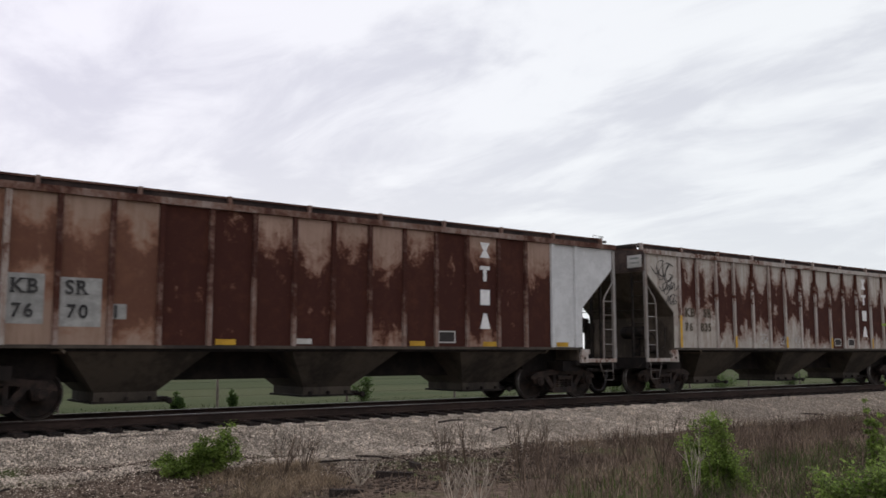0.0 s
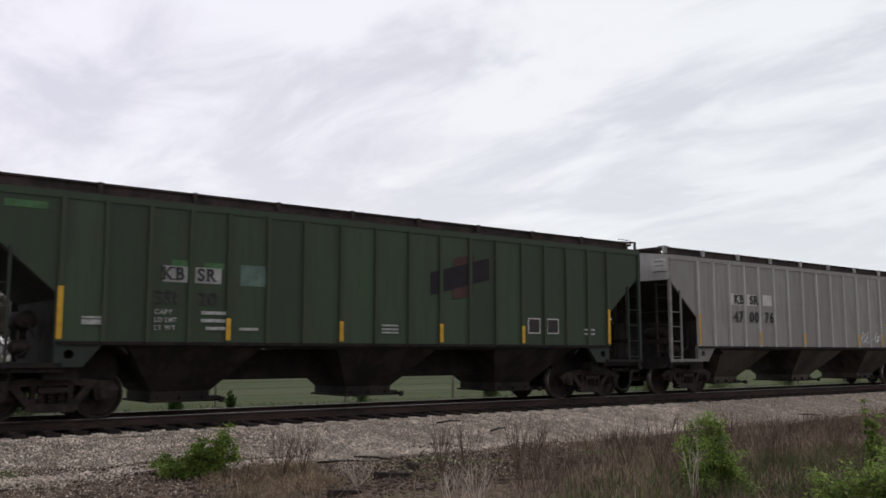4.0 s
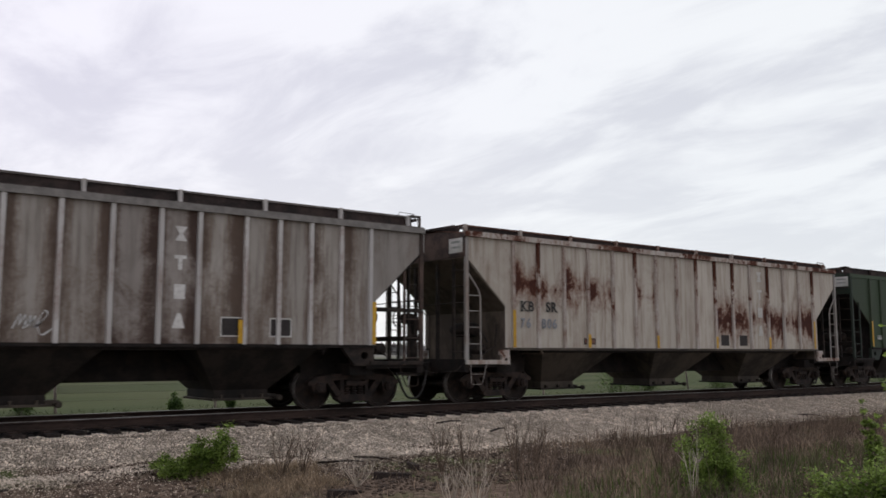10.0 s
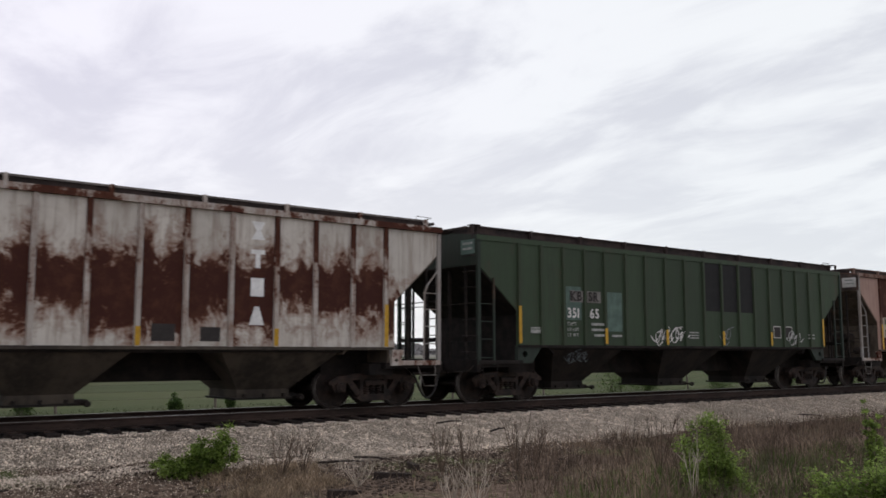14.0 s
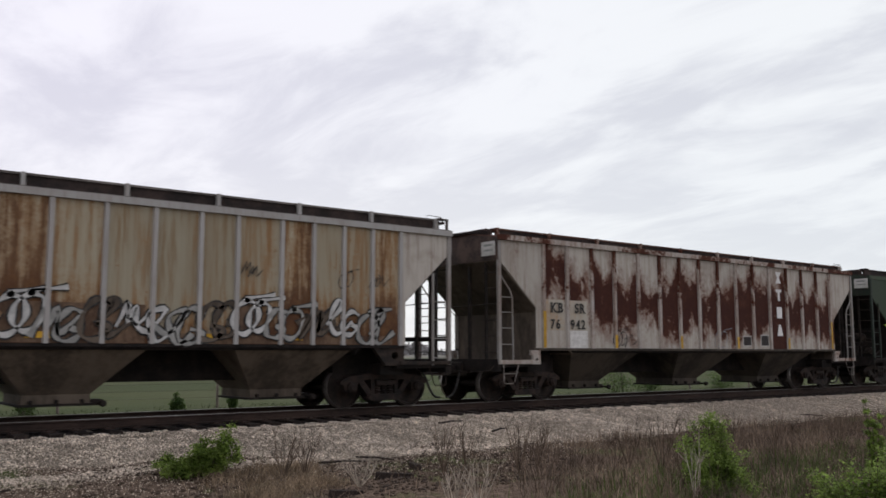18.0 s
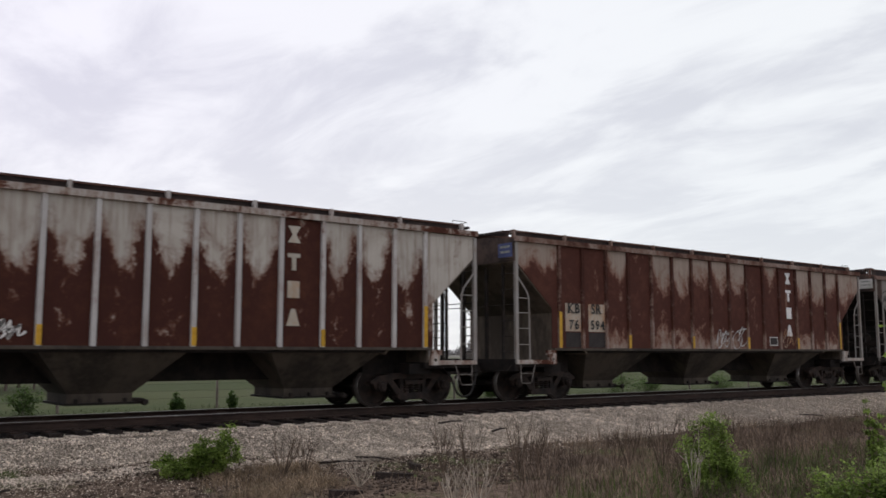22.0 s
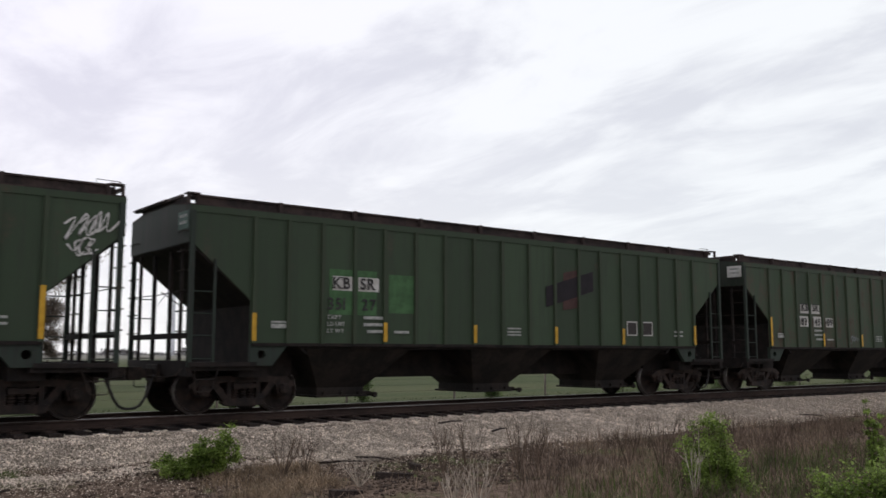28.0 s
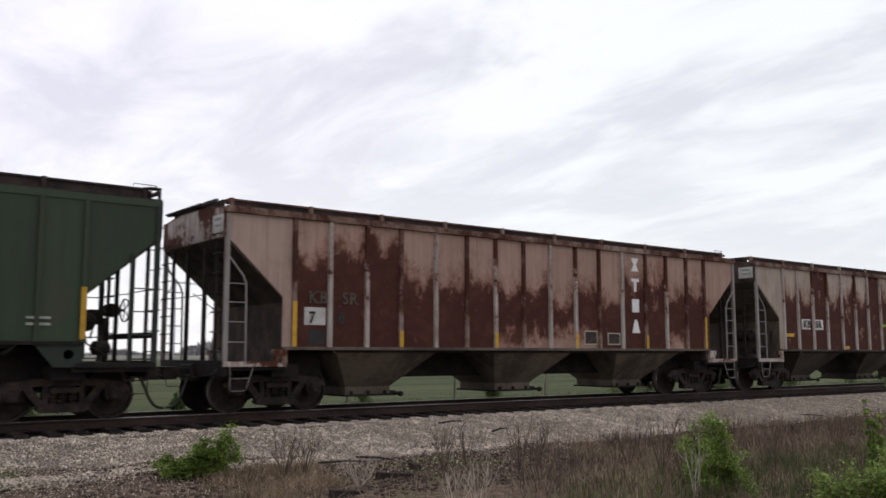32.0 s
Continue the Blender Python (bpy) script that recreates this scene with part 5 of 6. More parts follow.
SPECS = [
    old_car("A", zones="19 15 26 28 09 09 29 39 29 38 29 09 28 09 39 39 xx", label="rust-red three-bay hopper car with bare white end panels", paint=rust_red(1, 0.74, (0.34, 0.23, 0.175), rib=0.05), ribs=RUSTRIB, reflect="low", bars=[(-2.85, 1.47, 0), (1.75, 1.47, 0), (3.9, 1.47, 0), (6.35, 1.47, 0)],
            panelpaint={0: LEFTPINK, 1: LEFTPINK, 2: LEFTPINK, 14: CREAMPANEL}, endpaint={-1: LEFTPINK, 1: CREAMPANEL}, ribpaint={0: PALERIB, 15: CREAMPANEL, 14: CREAMPANEL}, roof=BROWNROOF,
            patches=[(-6.85, -6.20, 1.84, 2.78, BOXGREY), (-6.03, -5.23, 1.80, 2.74, BOXGREY), (-5.11, -4.78, 1.96, 2.26, BOXGREY), *box_mark(2.35, 1.55, 0.5, 0.3, WHITEPATCH, DARKPATCH), (-1.3, -0.95, 1.5, 1.62, WHITEPATCH)], text=[("KB", 0.38, -6.74, 2.42, BLACK), ("SR", 0.38, -5.86, 2.42, BLACK), ("76", 0.36, -6.72, 1.97, BLACK), ("70", 0.36, -5.82, 1.97, BLACK), ("1", 0.34, -5.00, 1.99, BLACK)]),
    old_car("B", zones="xx 15 25 17 27 27 18 26 28 38 29 28 28 38 49 39 58", label="white hopper car half eaten by rust, black scrawl", paint=rust_white(2, 0.68, rib=0.16), chord=PALERIB, text=p_text("76", "835", OLIVE),
            scrawl=[(11, -7.55, 3.85, 0.9, 0.5, 0.035, BLACK), (12, -7.35, 3.35, 0.7, 0.35, 0.03, BLACK), (13, -7.2, 2.95, 0.5, 0.3, 0.03, BLACK), (14, -2.6, 1.75, 0.4, 0.25, 0.02, SILVER), (15, -1.6, 1.7, 0.5, 0.25, 0.02, SILVER), (16, -0.7, 1.75, 0.5, 0.3, 0.02, SILVER)],
            patches=[*box_mark(1.65, 1.55, 0.42, 0.28, WHITEPATCH, DARKPATCH), *box_mark(2.55, 1.55, 0.42, 0.28, WHITEPATCH, DARKPATCH)]),
    grey_car("C", 3, brake=1, label="light grey three-bay hopper car with faint blue scrawls", text=c_text("47", "01", "00", BLACK), scrawl=[(21, -1.0, 1.95, 1.1, 0.62, 0.05, BLUEGREY), (22, 2.0, 1.95, 0.9, 0.5, 0.05, BLUEGREY), (23, 2.9, 1.95, 0.9, 0.5, 0.05, BLUEGREY)],
             patches=[(-2.5, -2.0, 1.78, 2.1, WHITEPATCH), (-3.45, -3.0, 3.0, 3.35, WHITEPATCH), (-5.25, -4.65, 2.92, 3.32, WHITEPATCH), *box_mark(5.0, 1.72, 0.26, 0.32, MARKWHITE, DARKPATCH), *box_mark(5.24, 1.72, 0.26, 0.32, MARKWHITE, DARKPATCH)]),
    green_car("D", 4, label="dark green three-bay hopper car with faded emblem and pale patches", text=g_text("351", "20", BLACK, BLACK), emblem=(1.95, 3.28, 1.75, 0.75, 0.22), emblem_mat=EMBLEM, emblem_red=EMBLEMRED, board_mat=WHITE,
              patches=[(-5.05, -4.72, 3.08, 3.22, LIMEPATCH), (-4.4, -4.0, 3.08, 3.2, LIMEPATCH), (-3.65, -3.1, 2.75, 3.2, GREENPALE), (-8.0, -7.3, 4.02, 4.16, LIMEPATCH)]),
    grey_car("E", 5, label="light grey hopper car with white scrawls low on its side", text=c_text("47", "00", "76", BLACK), scrawl=[(31, 2.72, 1.88, 0.62, 0.34, 0.036, MARKWHITE), (35, 2.95, 1.80, 0.40, 0.26, 0.028, SILVER), (32, 3.6, 1.86, 0.42, 0.34, 0.036, MARKWHITE), (33, 5.62, 1.98, 0.42, 0.22, 0.030, MARKWHITE), (36, 5.72, 1.78, 0.50, 0.20, 0.030, MARKWHITE), (34, 6.42, 2.02, 0.42, 0.20, 0.030, MARKWHITE), (37, 6.45, 1.80, 0.42, 0.20, 0.030, MARKWHITE)],
             patches=[(-5.35, -4.75, 2.92, 3.3, WHITEPATCH), (-4.52, -4.0, 2.92, 3.3, WHITEPATCH), (-3.65, -3.15, 2.95, 3.32, WHITEPATCH), *box_mark(5.0, 1.78, 0.45, 0.34, MARKWHITE, DARKPATCH)]),
    old_car("F", brake=1, owner=None, chord=BROWNRIB, label="plain brown hopper car with white stencils and ribbed sides", paint=BROWN, ribs=BROWNRIB, hop=HOPDARK, slope=DARKEND, end=DARKEND, plat=BROWNRIB, post=BROWNRIB, bars=[(-6.88, 1.45, 2.62), (6.9, 1.45, 2.5)] + [(x, 1.45, 2.03) for x in (-4.02, -2.17, 0.18, 2.04, 3.89)],
            text=p_text("76", "71", WHITE, "8"), patches=[(-6.72, -6.08, 1.52, 2.85, DARKPATCH), (-5.92, -5.16, 1.52, 2.85, DARKPATCH), (-5.0, -3.3, 1.48, 2.06, FADEDRED), (-4.75, -4.25, 1.98, 2.35, DARKPATCH), (-3.55, -3.3, 1.98, 2.35, DARKPATCH), *box_mark(4.6, 1.66, 0.5, 0.36, WHITEPATCH, DARKPATCH)], bars_text=[(-6.6, -6.2, 1.83, 0.07, DULLWHITE), (-6.6, -6.3, 1.67, 0.07, DULLWHITE), (-5.7, -5.15, 1.83, 0.07, DULLWHITE), (-5.6, -5.15, 1.67, 0.07, DULLWHITE)]),
    old_car("G", brake=1, zones="xx 26 36 37 48 47 57 37 46 57 47 48 68 48 58 58 xx", hop=HOPTAN, chord=PALERIB, label="white hopper car with rust running down its side posts", paint=rust_white(7, 0.69, rib=0.16, paint=(0.48, 0.46, 0.42)), text=p_text("76", "920", BLACK), patches=[(-6.78, -6.08, 1.5, 2.85, RUSTYPATCH), (-5.93, -5.17, 1.5, 2.85, RUSTYPATCH), *box_mark(1.65, 1.55, 0.42, 0.35, WHITEPATCH, DARKPATCH), *box_mark(2.6, 1.55, 0.4, 0.3, RUSTYPATCH, DARKPATCH)],
            scrawl=[(41, -4.6, 1.8, 0.6, 0.5, 0.03, SILVER), (42, -2.7, 1.72, 0.5, 0.35, 0.025, BLACK), (43, -0.1, 1.8, 0.4, 0.5, 0.02, GREYSCRAWL)], end=DARKEND),
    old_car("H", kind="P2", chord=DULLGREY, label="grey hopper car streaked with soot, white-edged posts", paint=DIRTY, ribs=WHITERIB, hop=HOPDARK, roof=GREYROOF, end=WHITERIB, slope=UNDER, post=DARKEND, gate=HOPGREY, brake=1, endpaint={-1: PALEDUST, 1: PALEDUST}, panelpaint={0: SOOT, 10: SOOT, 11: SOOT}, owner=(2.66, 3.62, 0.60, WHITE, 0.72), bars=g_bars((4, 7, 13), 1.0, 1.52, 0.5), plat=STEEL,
            text=[("KB", 0.36, -5.92, 2.2, BLACK), ("SR", 0.36, -5.2, 2.2, BLACK), ("76", 0.36, -5.9, 1.7, BLACK), ("32", 0.36, -5.15, 1.7, BLACK), ("7", 0.36, -4.5, 1.7, BLACK)], patches=[(-6.02, -5.5, 1.56, 2.54, GREYRIB), (-5.4, -4.72, 1.56, 2.52, GREYRIB), (-4.65, -4.05, 1.56, 2.1, WHITEPATCH), *box_mark(3.5, 1.66, 0.5, 0.42, WHITEPATCH, DARKPATCH), *box_mark(4.55, 1.66, 0.5, 0.42, WHITEPATCH, DARKPATCH)], scrawl=[(45, 0.1, 1.9, 0.6, 0.35, 0.03, SILVER)]),
    old_car("I", zones="xx 34 44 34 44 xx 44 xx xx xx 57 57 56 57 66 57 xx", chord=PALERIB, label="pale grey hopper car with small rust spots and faded writing", paint=rust_white(9, 0.30, wander=0.4, band=0.16, zc=2.6, zw=0.6, rib=0.08, paint=(0.44, 0.405, 0.345), stretch=0.5), text=p_text("76", "806", GREYSCRAWL)[2:] + p_text("76", "806", BLACK)[:2], patches=[*box_mark(-4.35, 1.56, 0.45, 0.18, DARKPATCH, BROWNEND), *box_mark(1.65, 1.56, 0.4, 0.35, DARKPATCH, DARKPATCH), *box_mark(2.6, 1.56, 0.4, 0.35, DARKPATCH, DARKPATCH)], owner=(3.76, 3.78, 0.62, WHITEPATCH, 0.8)),
    green_car("J", 10, hangers=True, board_mat=WHITEPATCH, label="dark green hopper car with brown stain and grey patches", text=g_text("351", "53", BLACK, WHITE), emblem=(1.95, 3.35, 1.6, 0.9, 0.22), emblem_mat=EMBLEM, emblem_red=DARKPATCH, patches=[(-5.42, -4.72, 2.28, 3.16, GREENPALE), (-4.6, -4.0, 2.28, 3.1, GREENPALE), (-3.78, -3.18, 1.95, 3.15, GREENPALE)]),
    old_car("K", zones="xx 35 36 37 37 38 37 37 46 38 28 37 38 36 37 37 58", chord=PALERIB, roof=GREYROOF, label="white hopper car with broad dark rust blotches, red scrawl", paint=rust_white(11, 0.55, rib=0.05, paint=(0.54, 0.51, 0.455), mid=(0.14, 0.058, 0.030)), text=p_text("76", "969", BLACK), scrawl=[(51, -7.5, 3.75, 0.9, 0.4, 0.03, REDSCRAWL)], patches=[(-6.78, -6.08, 1.48, 2.8, CHALK), (-5.93, -5.17, 1.48, 2.8, CHALK), *box_mark(1.65, 1.56, 0.45, 0.35, DARKPATCH, DARKPATCH), *box_mark(2.6, 1.56, 0.4, 0.3, DARKPATCH, DARKPATCH)]),
    green_car("L", 12, brake=1, boxes=DULLGREY, label="dark green hopper car with a large black overpainted square", text=g_text("351", "65", DARKPATCH, WHITE), patches=[(0.55, 3.0, 2.68, 4.26, SOOTBLACK), (-5.5, -4.8, 2.25, 3.2, GREENPALE), (-3.8, -3.2, 1.95, 3.1, GREENPALE)], scrawl=[(61, -1.5, 1.85, 0.9, 0.45, 0.05, WHITE), (62, -0.8, 1.9, 0.7, 0.35, 0.05, WHITE), (63, 5.2, 1.9, 0.8, 0.4, 0.04, SILVER), (64, 1.5, 1.9, 0.5, 0.4, 0.03, GREYSCRAWL), (65, -5.0, 1.2, 0.9, 0.25, 0.025, FAINTGREY)]),
    old_car("M", zones="xx 09 36 26 28 56 69 38 39 49 39 59 39 39 49 49 49", label="pinkish rust-red hopper car with pale posts", paint=rust_red(13, 0.53, (0.34, 0.22, 0.18), wander=0.8), ribs=RUSTRIB, text=p_text("76", "700", BLACK), patches=[(-6.72, -6.05, 1.95, 2.75, RUSTYPATCH), (-5.85, -5.25, 1.95, 2.75, RUSTYPATCH), *box_mark(2.6, 1.55, 0.4, 0.3, WHITEPATCH, DARKPATCH)]),
    old_car("N", kind="P2", chord=GREYRIB, plat=STEEL, label="cream hopper car streaked orange with rust, graffiti along the base", paint=TAN, ribs=GREYRIB, hop=HOPTAN, roof=GREYROOF, end=GREYRIB, slope=HOPDARK, endpaint={1: rust_white(48, 0.12)}, reflect="low", bars=[(-4.1, 1.6, 0), (-0.6, 1.6, 0), (2.5, 1.6, 0), (4.3, 1.6, 0)], text=[("KB", 0.40, -6.05, 2.72, BLACK), ("SR", 0.40, -5.42, 2.72, BLACK), ("349", 0.34, -6.20, 2.38, BLACK), ("555", 0.34, -5.36, 2.38, BLACK)],
            patches=[(-4.6, 1.25, 1.52, 2.28, BUFFED), (1.36, 6.75, 1.52, 1.72, BUFFED), (3.1, 3.6, 1.72, 2.35, BUFFED), (4.75, 5.1, 1.72, 2.3, BUFFED), (-6.75, -6.3, 2.3, 3.2, WHITEPATCH), (-6.22, -5.6, 2.32, 3.2, WHITEPATCH), (-5.5, -4.75, 2.32, 3.2, WHITEPATCH)],
            scrawl=[(90 + i, -4.6 + i * 0.72, 1.93 + 0.05 * (i % 3), 0.80, 0.62, 0.20, BLACK) for i in range(16)] + [(90 + i, -4.6 + i * 0.72, 1.93 + 0.05 * (i % 3), 0.801, 0.62, 0.12, (RUSTYPATCH, TAN, HOPTAN)[i % 3] if i < 5 else (BOXGREY, HOPTAN, SILVER)[i % 3]) for i in range(16)] + [(170, 3.3, 3.1, 0.35, 0.3, 0.025, BLACK), (171, 5.5, 3.0, 0.35, 0.35, 0.025, BLACK), (172, 6.3, 3.0, 0.35, 0.3, 0.025, BLACK)], owner=None),
    old_car("O", zones="xx 14 35 27 37 36 27 27 37 38 28 27 29 37 38 38 68", chord=PALERIB, brake=1, label="white hopper car with ragged dark rust along the middle", paint=rust_white(15, 0.60, rib=0.10), text=p_text("76", "942", BLACK), patches=[(-6.75, -6.1, 1.95, 2.8, RUSTYPATCH), (-5.95, -5.25, 1.95, 2.8, RUSTYPATCH), (-5.95, -5.25, 1.45, 1.95, WHITE), *box_mark(1.7, 1.55, 0.45, 0.35, WHITEPATCH, DARKPATCH), *box_mark(2.65, 1.55, 0.45, 0.4, WHITEPATCH, DARKPATCH)], scrawl=[(101, -3.9, 1.7, 0.8, 0.4, 0.03, DARKPATCH), (102, 0.5, 1.75, 0.6, 0.5, 0.03, GREYSCRAWL)]),
    green_car("P", 16, board_mat=WHITEPATCH, label="green hopper car with pale rectangular touch-up patches", text=g_text("351", "51", BLACK, WHITE), patches=[(1.0, 1.5, 2.72, 4.2, GREENPALE), (1.62, 2.42, 2.72, 4.2, GREENPALE), (-3.75, -3.2, 2.3, 3.3, GREENRIB)]),
    old_car("Q", zones="69 37 37 39 29 39 49 39 39 39 39 39 09 39 39 39 79", chord=PALERIB, label="white and rust-brown hopper car with pale posts", paint=rust_white(17, 0.68, rib=0.18), ribs=WHITERIB, text=p_text("47", "202", BLACK), patches=[(-6.75, -6.05, 1.95, 2.62, RUSTYPATCH), (-5.9, -5.2, 1.95, 2.62, RUSTYPATCH)], owner=(3.5, 3.78, 0.62, RUSTYPATCH, 0.9), scrawl=[(111, -2.8, 1.75, 0.5, 0.25, 0.03, REDSCRAWL), (112, -1.9, 1.75, 0.5, 0.3, 0.05, WHITE)]),
    old_car("R", brake=1, zones="29 09 09 28 09 38 38 28 28 28 09 19 09 38 48 28 39", label="maroon rusted hopper car with orange-stained number patches", paint=rust_red(18, 0.65, (0.31, 0.25, 0.205), rib=0.07, band=0.16, zc=2.1, zw=1.1, wander=0.8, rust=(0.066, 0.0225, 0.0155), mid=(0.15, 0.06, 0.036)), ribs=RUSTRIB, text=[("KB", 0.38, -6.55, 2.45, BLACK), ("SR", 0.38, -5.68, 2.45, BLACK), ("76", 0.36, -6.5, 2.0, BLACK), ("594", 0.36, -5.70, 2.0, BLACK)], patches=[(-6.62, -5.95, 1.93, 2.72, ORANGEPATCH), (-5.76, -5.03, 1.93, 2.72, ORANGEPATCH), (-6.62, -5.95, 1.48, 1.9, DARKPATCH), (-5.76, -5.03, 1.48, 1.9, DARKPATCH), *box_mark(2.6, 1.58, 0.45, 0.3, WHITE, DARKPATCH)],
            scrawl=[(121, 0.1, 1.8, 0.7, 0.45, 0.04, SILVER), (122, 0.9, 1.8, 0.7, 0.5, 0.04, SILVER), (123, 3.6, 1.85, 0.6, 0.5, 0.03, ORANGEPATCH)], board_mat=BLUEPAINT),
    old_car("S", kind="P2", plat=STEEL, post=LADDERPALE, label="soot-brown and grey hopper car with white posts and oval scrawl", paint=SOOT, ribs=WHITERIB, ribpaint={i: BROWNRIB for i in (4, 9)}, chord=BROWNRIB, hop=HOPDARK, roof=BROWNROOF, end=DARKEND, slope=UNDER, owner=(2.75, 3.55, 0.58, WHITE, 0.95), bars=g_bars((4, 7, 9, 13), 1.05, 1.52, 0.5), text=[("KB", 0.38, -6.08, 2.14, BLACK), ("SR", 0.38, -5.30, 2.14, BLACK)],
            patches=[(-6.12, -5.6, 2.08, 2.42, WHITE), (-5.36, -4.82, 2.08, 2.42, WHITE), *box_mark(4.3, 1.68, 0.4, 0.35, WHITEPATCH, DARKPATCH)], scrawl=[(131, -7.5, 3.5, 0.62, 0.34, 0.045, BLACK), (0, -7.5, 3.5, 1.0, 0.72, 0.04, BLACK), (132, -3.4, 2.05, 0.5, 0.2, 0.03, BLUEPAINT), (133, -2.3, 2.0, 0.5, 0.2, 0.03, BLUEPAINT)]),
    green_car("T", 20, label="dark green hopper car, grey graffiti band along its base", text=g_text("351", "59", DARKPATCH, WHITE), emblem=(1.9, 3.3, 1.0, 1.0, 0.1), emblem_mat=EMBLEM, emblem_red=EMBLEMRED, bubbles=[(171 + i, -3.7 + i * 0.48, 1.86 + 0.05 * (i % 3), 0.62, 0.52, (FAINTBLUE, FAINTGREY, FAINTBLUE, GREENPALE)[i % 4]) for i in range(18)] + [(191, 5.55, 1.90, 0.8, 0.55, BLUEPAINT), (193, 4.9, 1.95, 0.5, 0.5, BROWNEND)], outlined=False, patches=[(-5.2, -3.8, 2.3, 3.2, GREENPALE)], scrawl=[(142, 0.4, 1.9, 2.0, 0.4, 0.03, FAINTBLUE), (143, -6.0, 1.95, 0.5, 0.3, 0.05, SILVER)]),
    green_car("U", 21, boxes=DULLGREY, label="green hopper car with dark emblem bar and scrawl at its end", text=g_text("351", "44", BLACK, BLACK), emblem=(1.85, 3.3, 1.7, 0.75, 0.22), emblem_mat=EMBLEM, emblem_red=EMBLEMRED, patches=[(-3.83, -3.18, 2.3, 3.2, LIMEPATCH), (-5.45, -4.85, 2.25, 2.7, LIMEPATCH)], scrawl=[(151, 7.75, 3.78, 0.85, 0.5, 0.04, WHITE), (152, 7.7, 3.35, 0.5, 0.3, 0.04, WHITE), (153, -2.4, 1.15, 1.0, 0.3, 0.02, FAINTGREY), (154, 3.0, 1.15, 0.9, 0.3, 0.02, FAINTGREY)]),
    green_car("V", 22, boxes=WHITEPATCH, brake=1, label="green hopper car with a bright green repainted square", text=g_text("351", "27", BLACK, BLACK), emblem=(1.9, 3.12, 1.75, 0.75, 0.24), emblem_mat=EMBLEM, emblem_red=EMBLEMRED, bars=g_bars(tall=0.6), patches=[(-3.78, -3.08, 2.27, 3.2, LIMEPATCH), (-5.3, -4.7, 2.2, 3.25, LIMEPATCH), (-4.6, -4.1, 2.2, 3.25, LIMEPATCH)]),
    green_car("W", 23, brake=1, wear=0.36, boxes=WHITEPATCH, board_mat=WHITEPATCH, label="green hopper car with brown end panel and dark emblem", endpaint={1: BROWNEND}, text=[("KB", 0.37, -5.18, 2.86, BLACK), ("SR", 0.37, -4.5, 2.86, BLACK), ("83", 0.36, -5.22, 2.34, BLACK), ("45", 0.36, -4.4, 2.34, BLACK), ("09", 0.36, -3.62, 2.34, BLACK)], emblem=(2.05, 3.42, 1.75, 0.75, 0.26), emblem_mat=EMBLEM, emblem_red=EMBLEMRED,
              patches=[(-5.26, -4.75, 2.28, 2.66, WHITEPATCH), (-4.42, -3.95, 2.28, 2.66, WHITEPATCH), (-3.65, -3.2, 2.28, 2.62, WHITEPATCH), (0.9, 1.2, 1.55, 4.28, BROWNEND)], scrawl=[(161, -1.9, 1.85, 0.5, 0.26, 0.024, GREYSCRAWL)]),
    green_car("X", 24, hangers=True, brake=1, board_mat=WHITEPATCH, label="green hopper car with faint squares and white number stencils", text=g_text("83", "40", BLACK, WHITE, "7"), patches=[(0.9, 1.4, 2.84, 4.0, GREENRIB), (1.55, 2.1, 2.84, 3.95, GREENRIB), (-3.75, -3.15, 2.3, 3.1, GREENPALE), (-2.7, -2.1, 1.7, 2.05, DARKPATCH), *box_mark(5.0, 1.74, 0.45, 0.3, WHITE, DARKPATCH)]),
    old_car("Y", brake=1, zones="xx 39 29 19 49 49 49 48 48 57 47 59 39 29 48 39 59", hop=HOPTAN, label="rust-red hopper car with pinkish faded paint and pale bays", end=PALERIB, slope=DARKEND, endpaint={-1: rust_red(28, 0.40, (0.40, 0.29, 0.24))}, paint=rust_red(25, 0.54, (0.36, 0.235, 0.185), slant=0.05, rib=0.05, wander=1.2, zc=2.0, zw=1.2, band=0.14, rust=(0.056, 0.019, 0.0135), mid=(0.14, 0.055, 0.034)), ribs=RUSTRIB, ribpaint={i: PALERIB for i in (1, 2, 4, 6, 8, 9, 11, 13)}, text=[("KB", 0.38, -6.5, 2.45, HOPTAN), ("SR", 0.38, -5.7, 2.45, HOPTAN), ("7", 0.36, -6.5, 2.0, BLACK), ("8", 0.36, -5.8, 2.0, BLACK)], patches=[(-6.6, -6.1, 1.95, 2.35, WHITEPATCH), (-6.5, -6.1, 1.5, 1.85, DARKPATCH), *box_mark(1.7, 1.56, 0.5, 0.4, RUSTYPATCH, HOPGREY), *box_mark(2.6, 1.56, 0.5, 0.35, RUSTYPATCH, HOPGREY)]),
    old_car("Z", zones="xx 39 39 09 39 29 39 09 29 39 29 39 29 39 29 39 49", label="rusted hopper car with a pale end and white letter patches", paint=rust_red(26, 0.60, (0.40, 0.33, 0.27), slant=0.14, wander=1.0, rust=(0.056, 0.019, 0.0135), mid=(0.14, 0.055, 0.034)), reflect="low", bars=[(-6.5, 1.9, 0), (-3.0, 1.47, 0), (1.6, 1.47, 0)], text=[("KB", 0.36, -5.7, 2.25, BLACK), ("SR", 0.36, -4.95, 2.25, BLACK)], patches=[(-5.78, -5.25, 2.18, 2.55, WHITE), (-5.0, -4.45, 2.18, 2.55, WHITE)]),
]

# places of the cars' middles along the track at the start, and how far the train has run
MIDDLES = [10.13, 28.13, 46.2, 64.17, 82.2, 100.52, 118.5, 136.38, 154.38, 172.22, 190.23, 208.1, 226.12, 243.92, 262.14, 280.26, 298.2, 316.2, 334.12, 352.07, 370.06, 388.08, 406.11, 424.16, 442.21, 460.13]


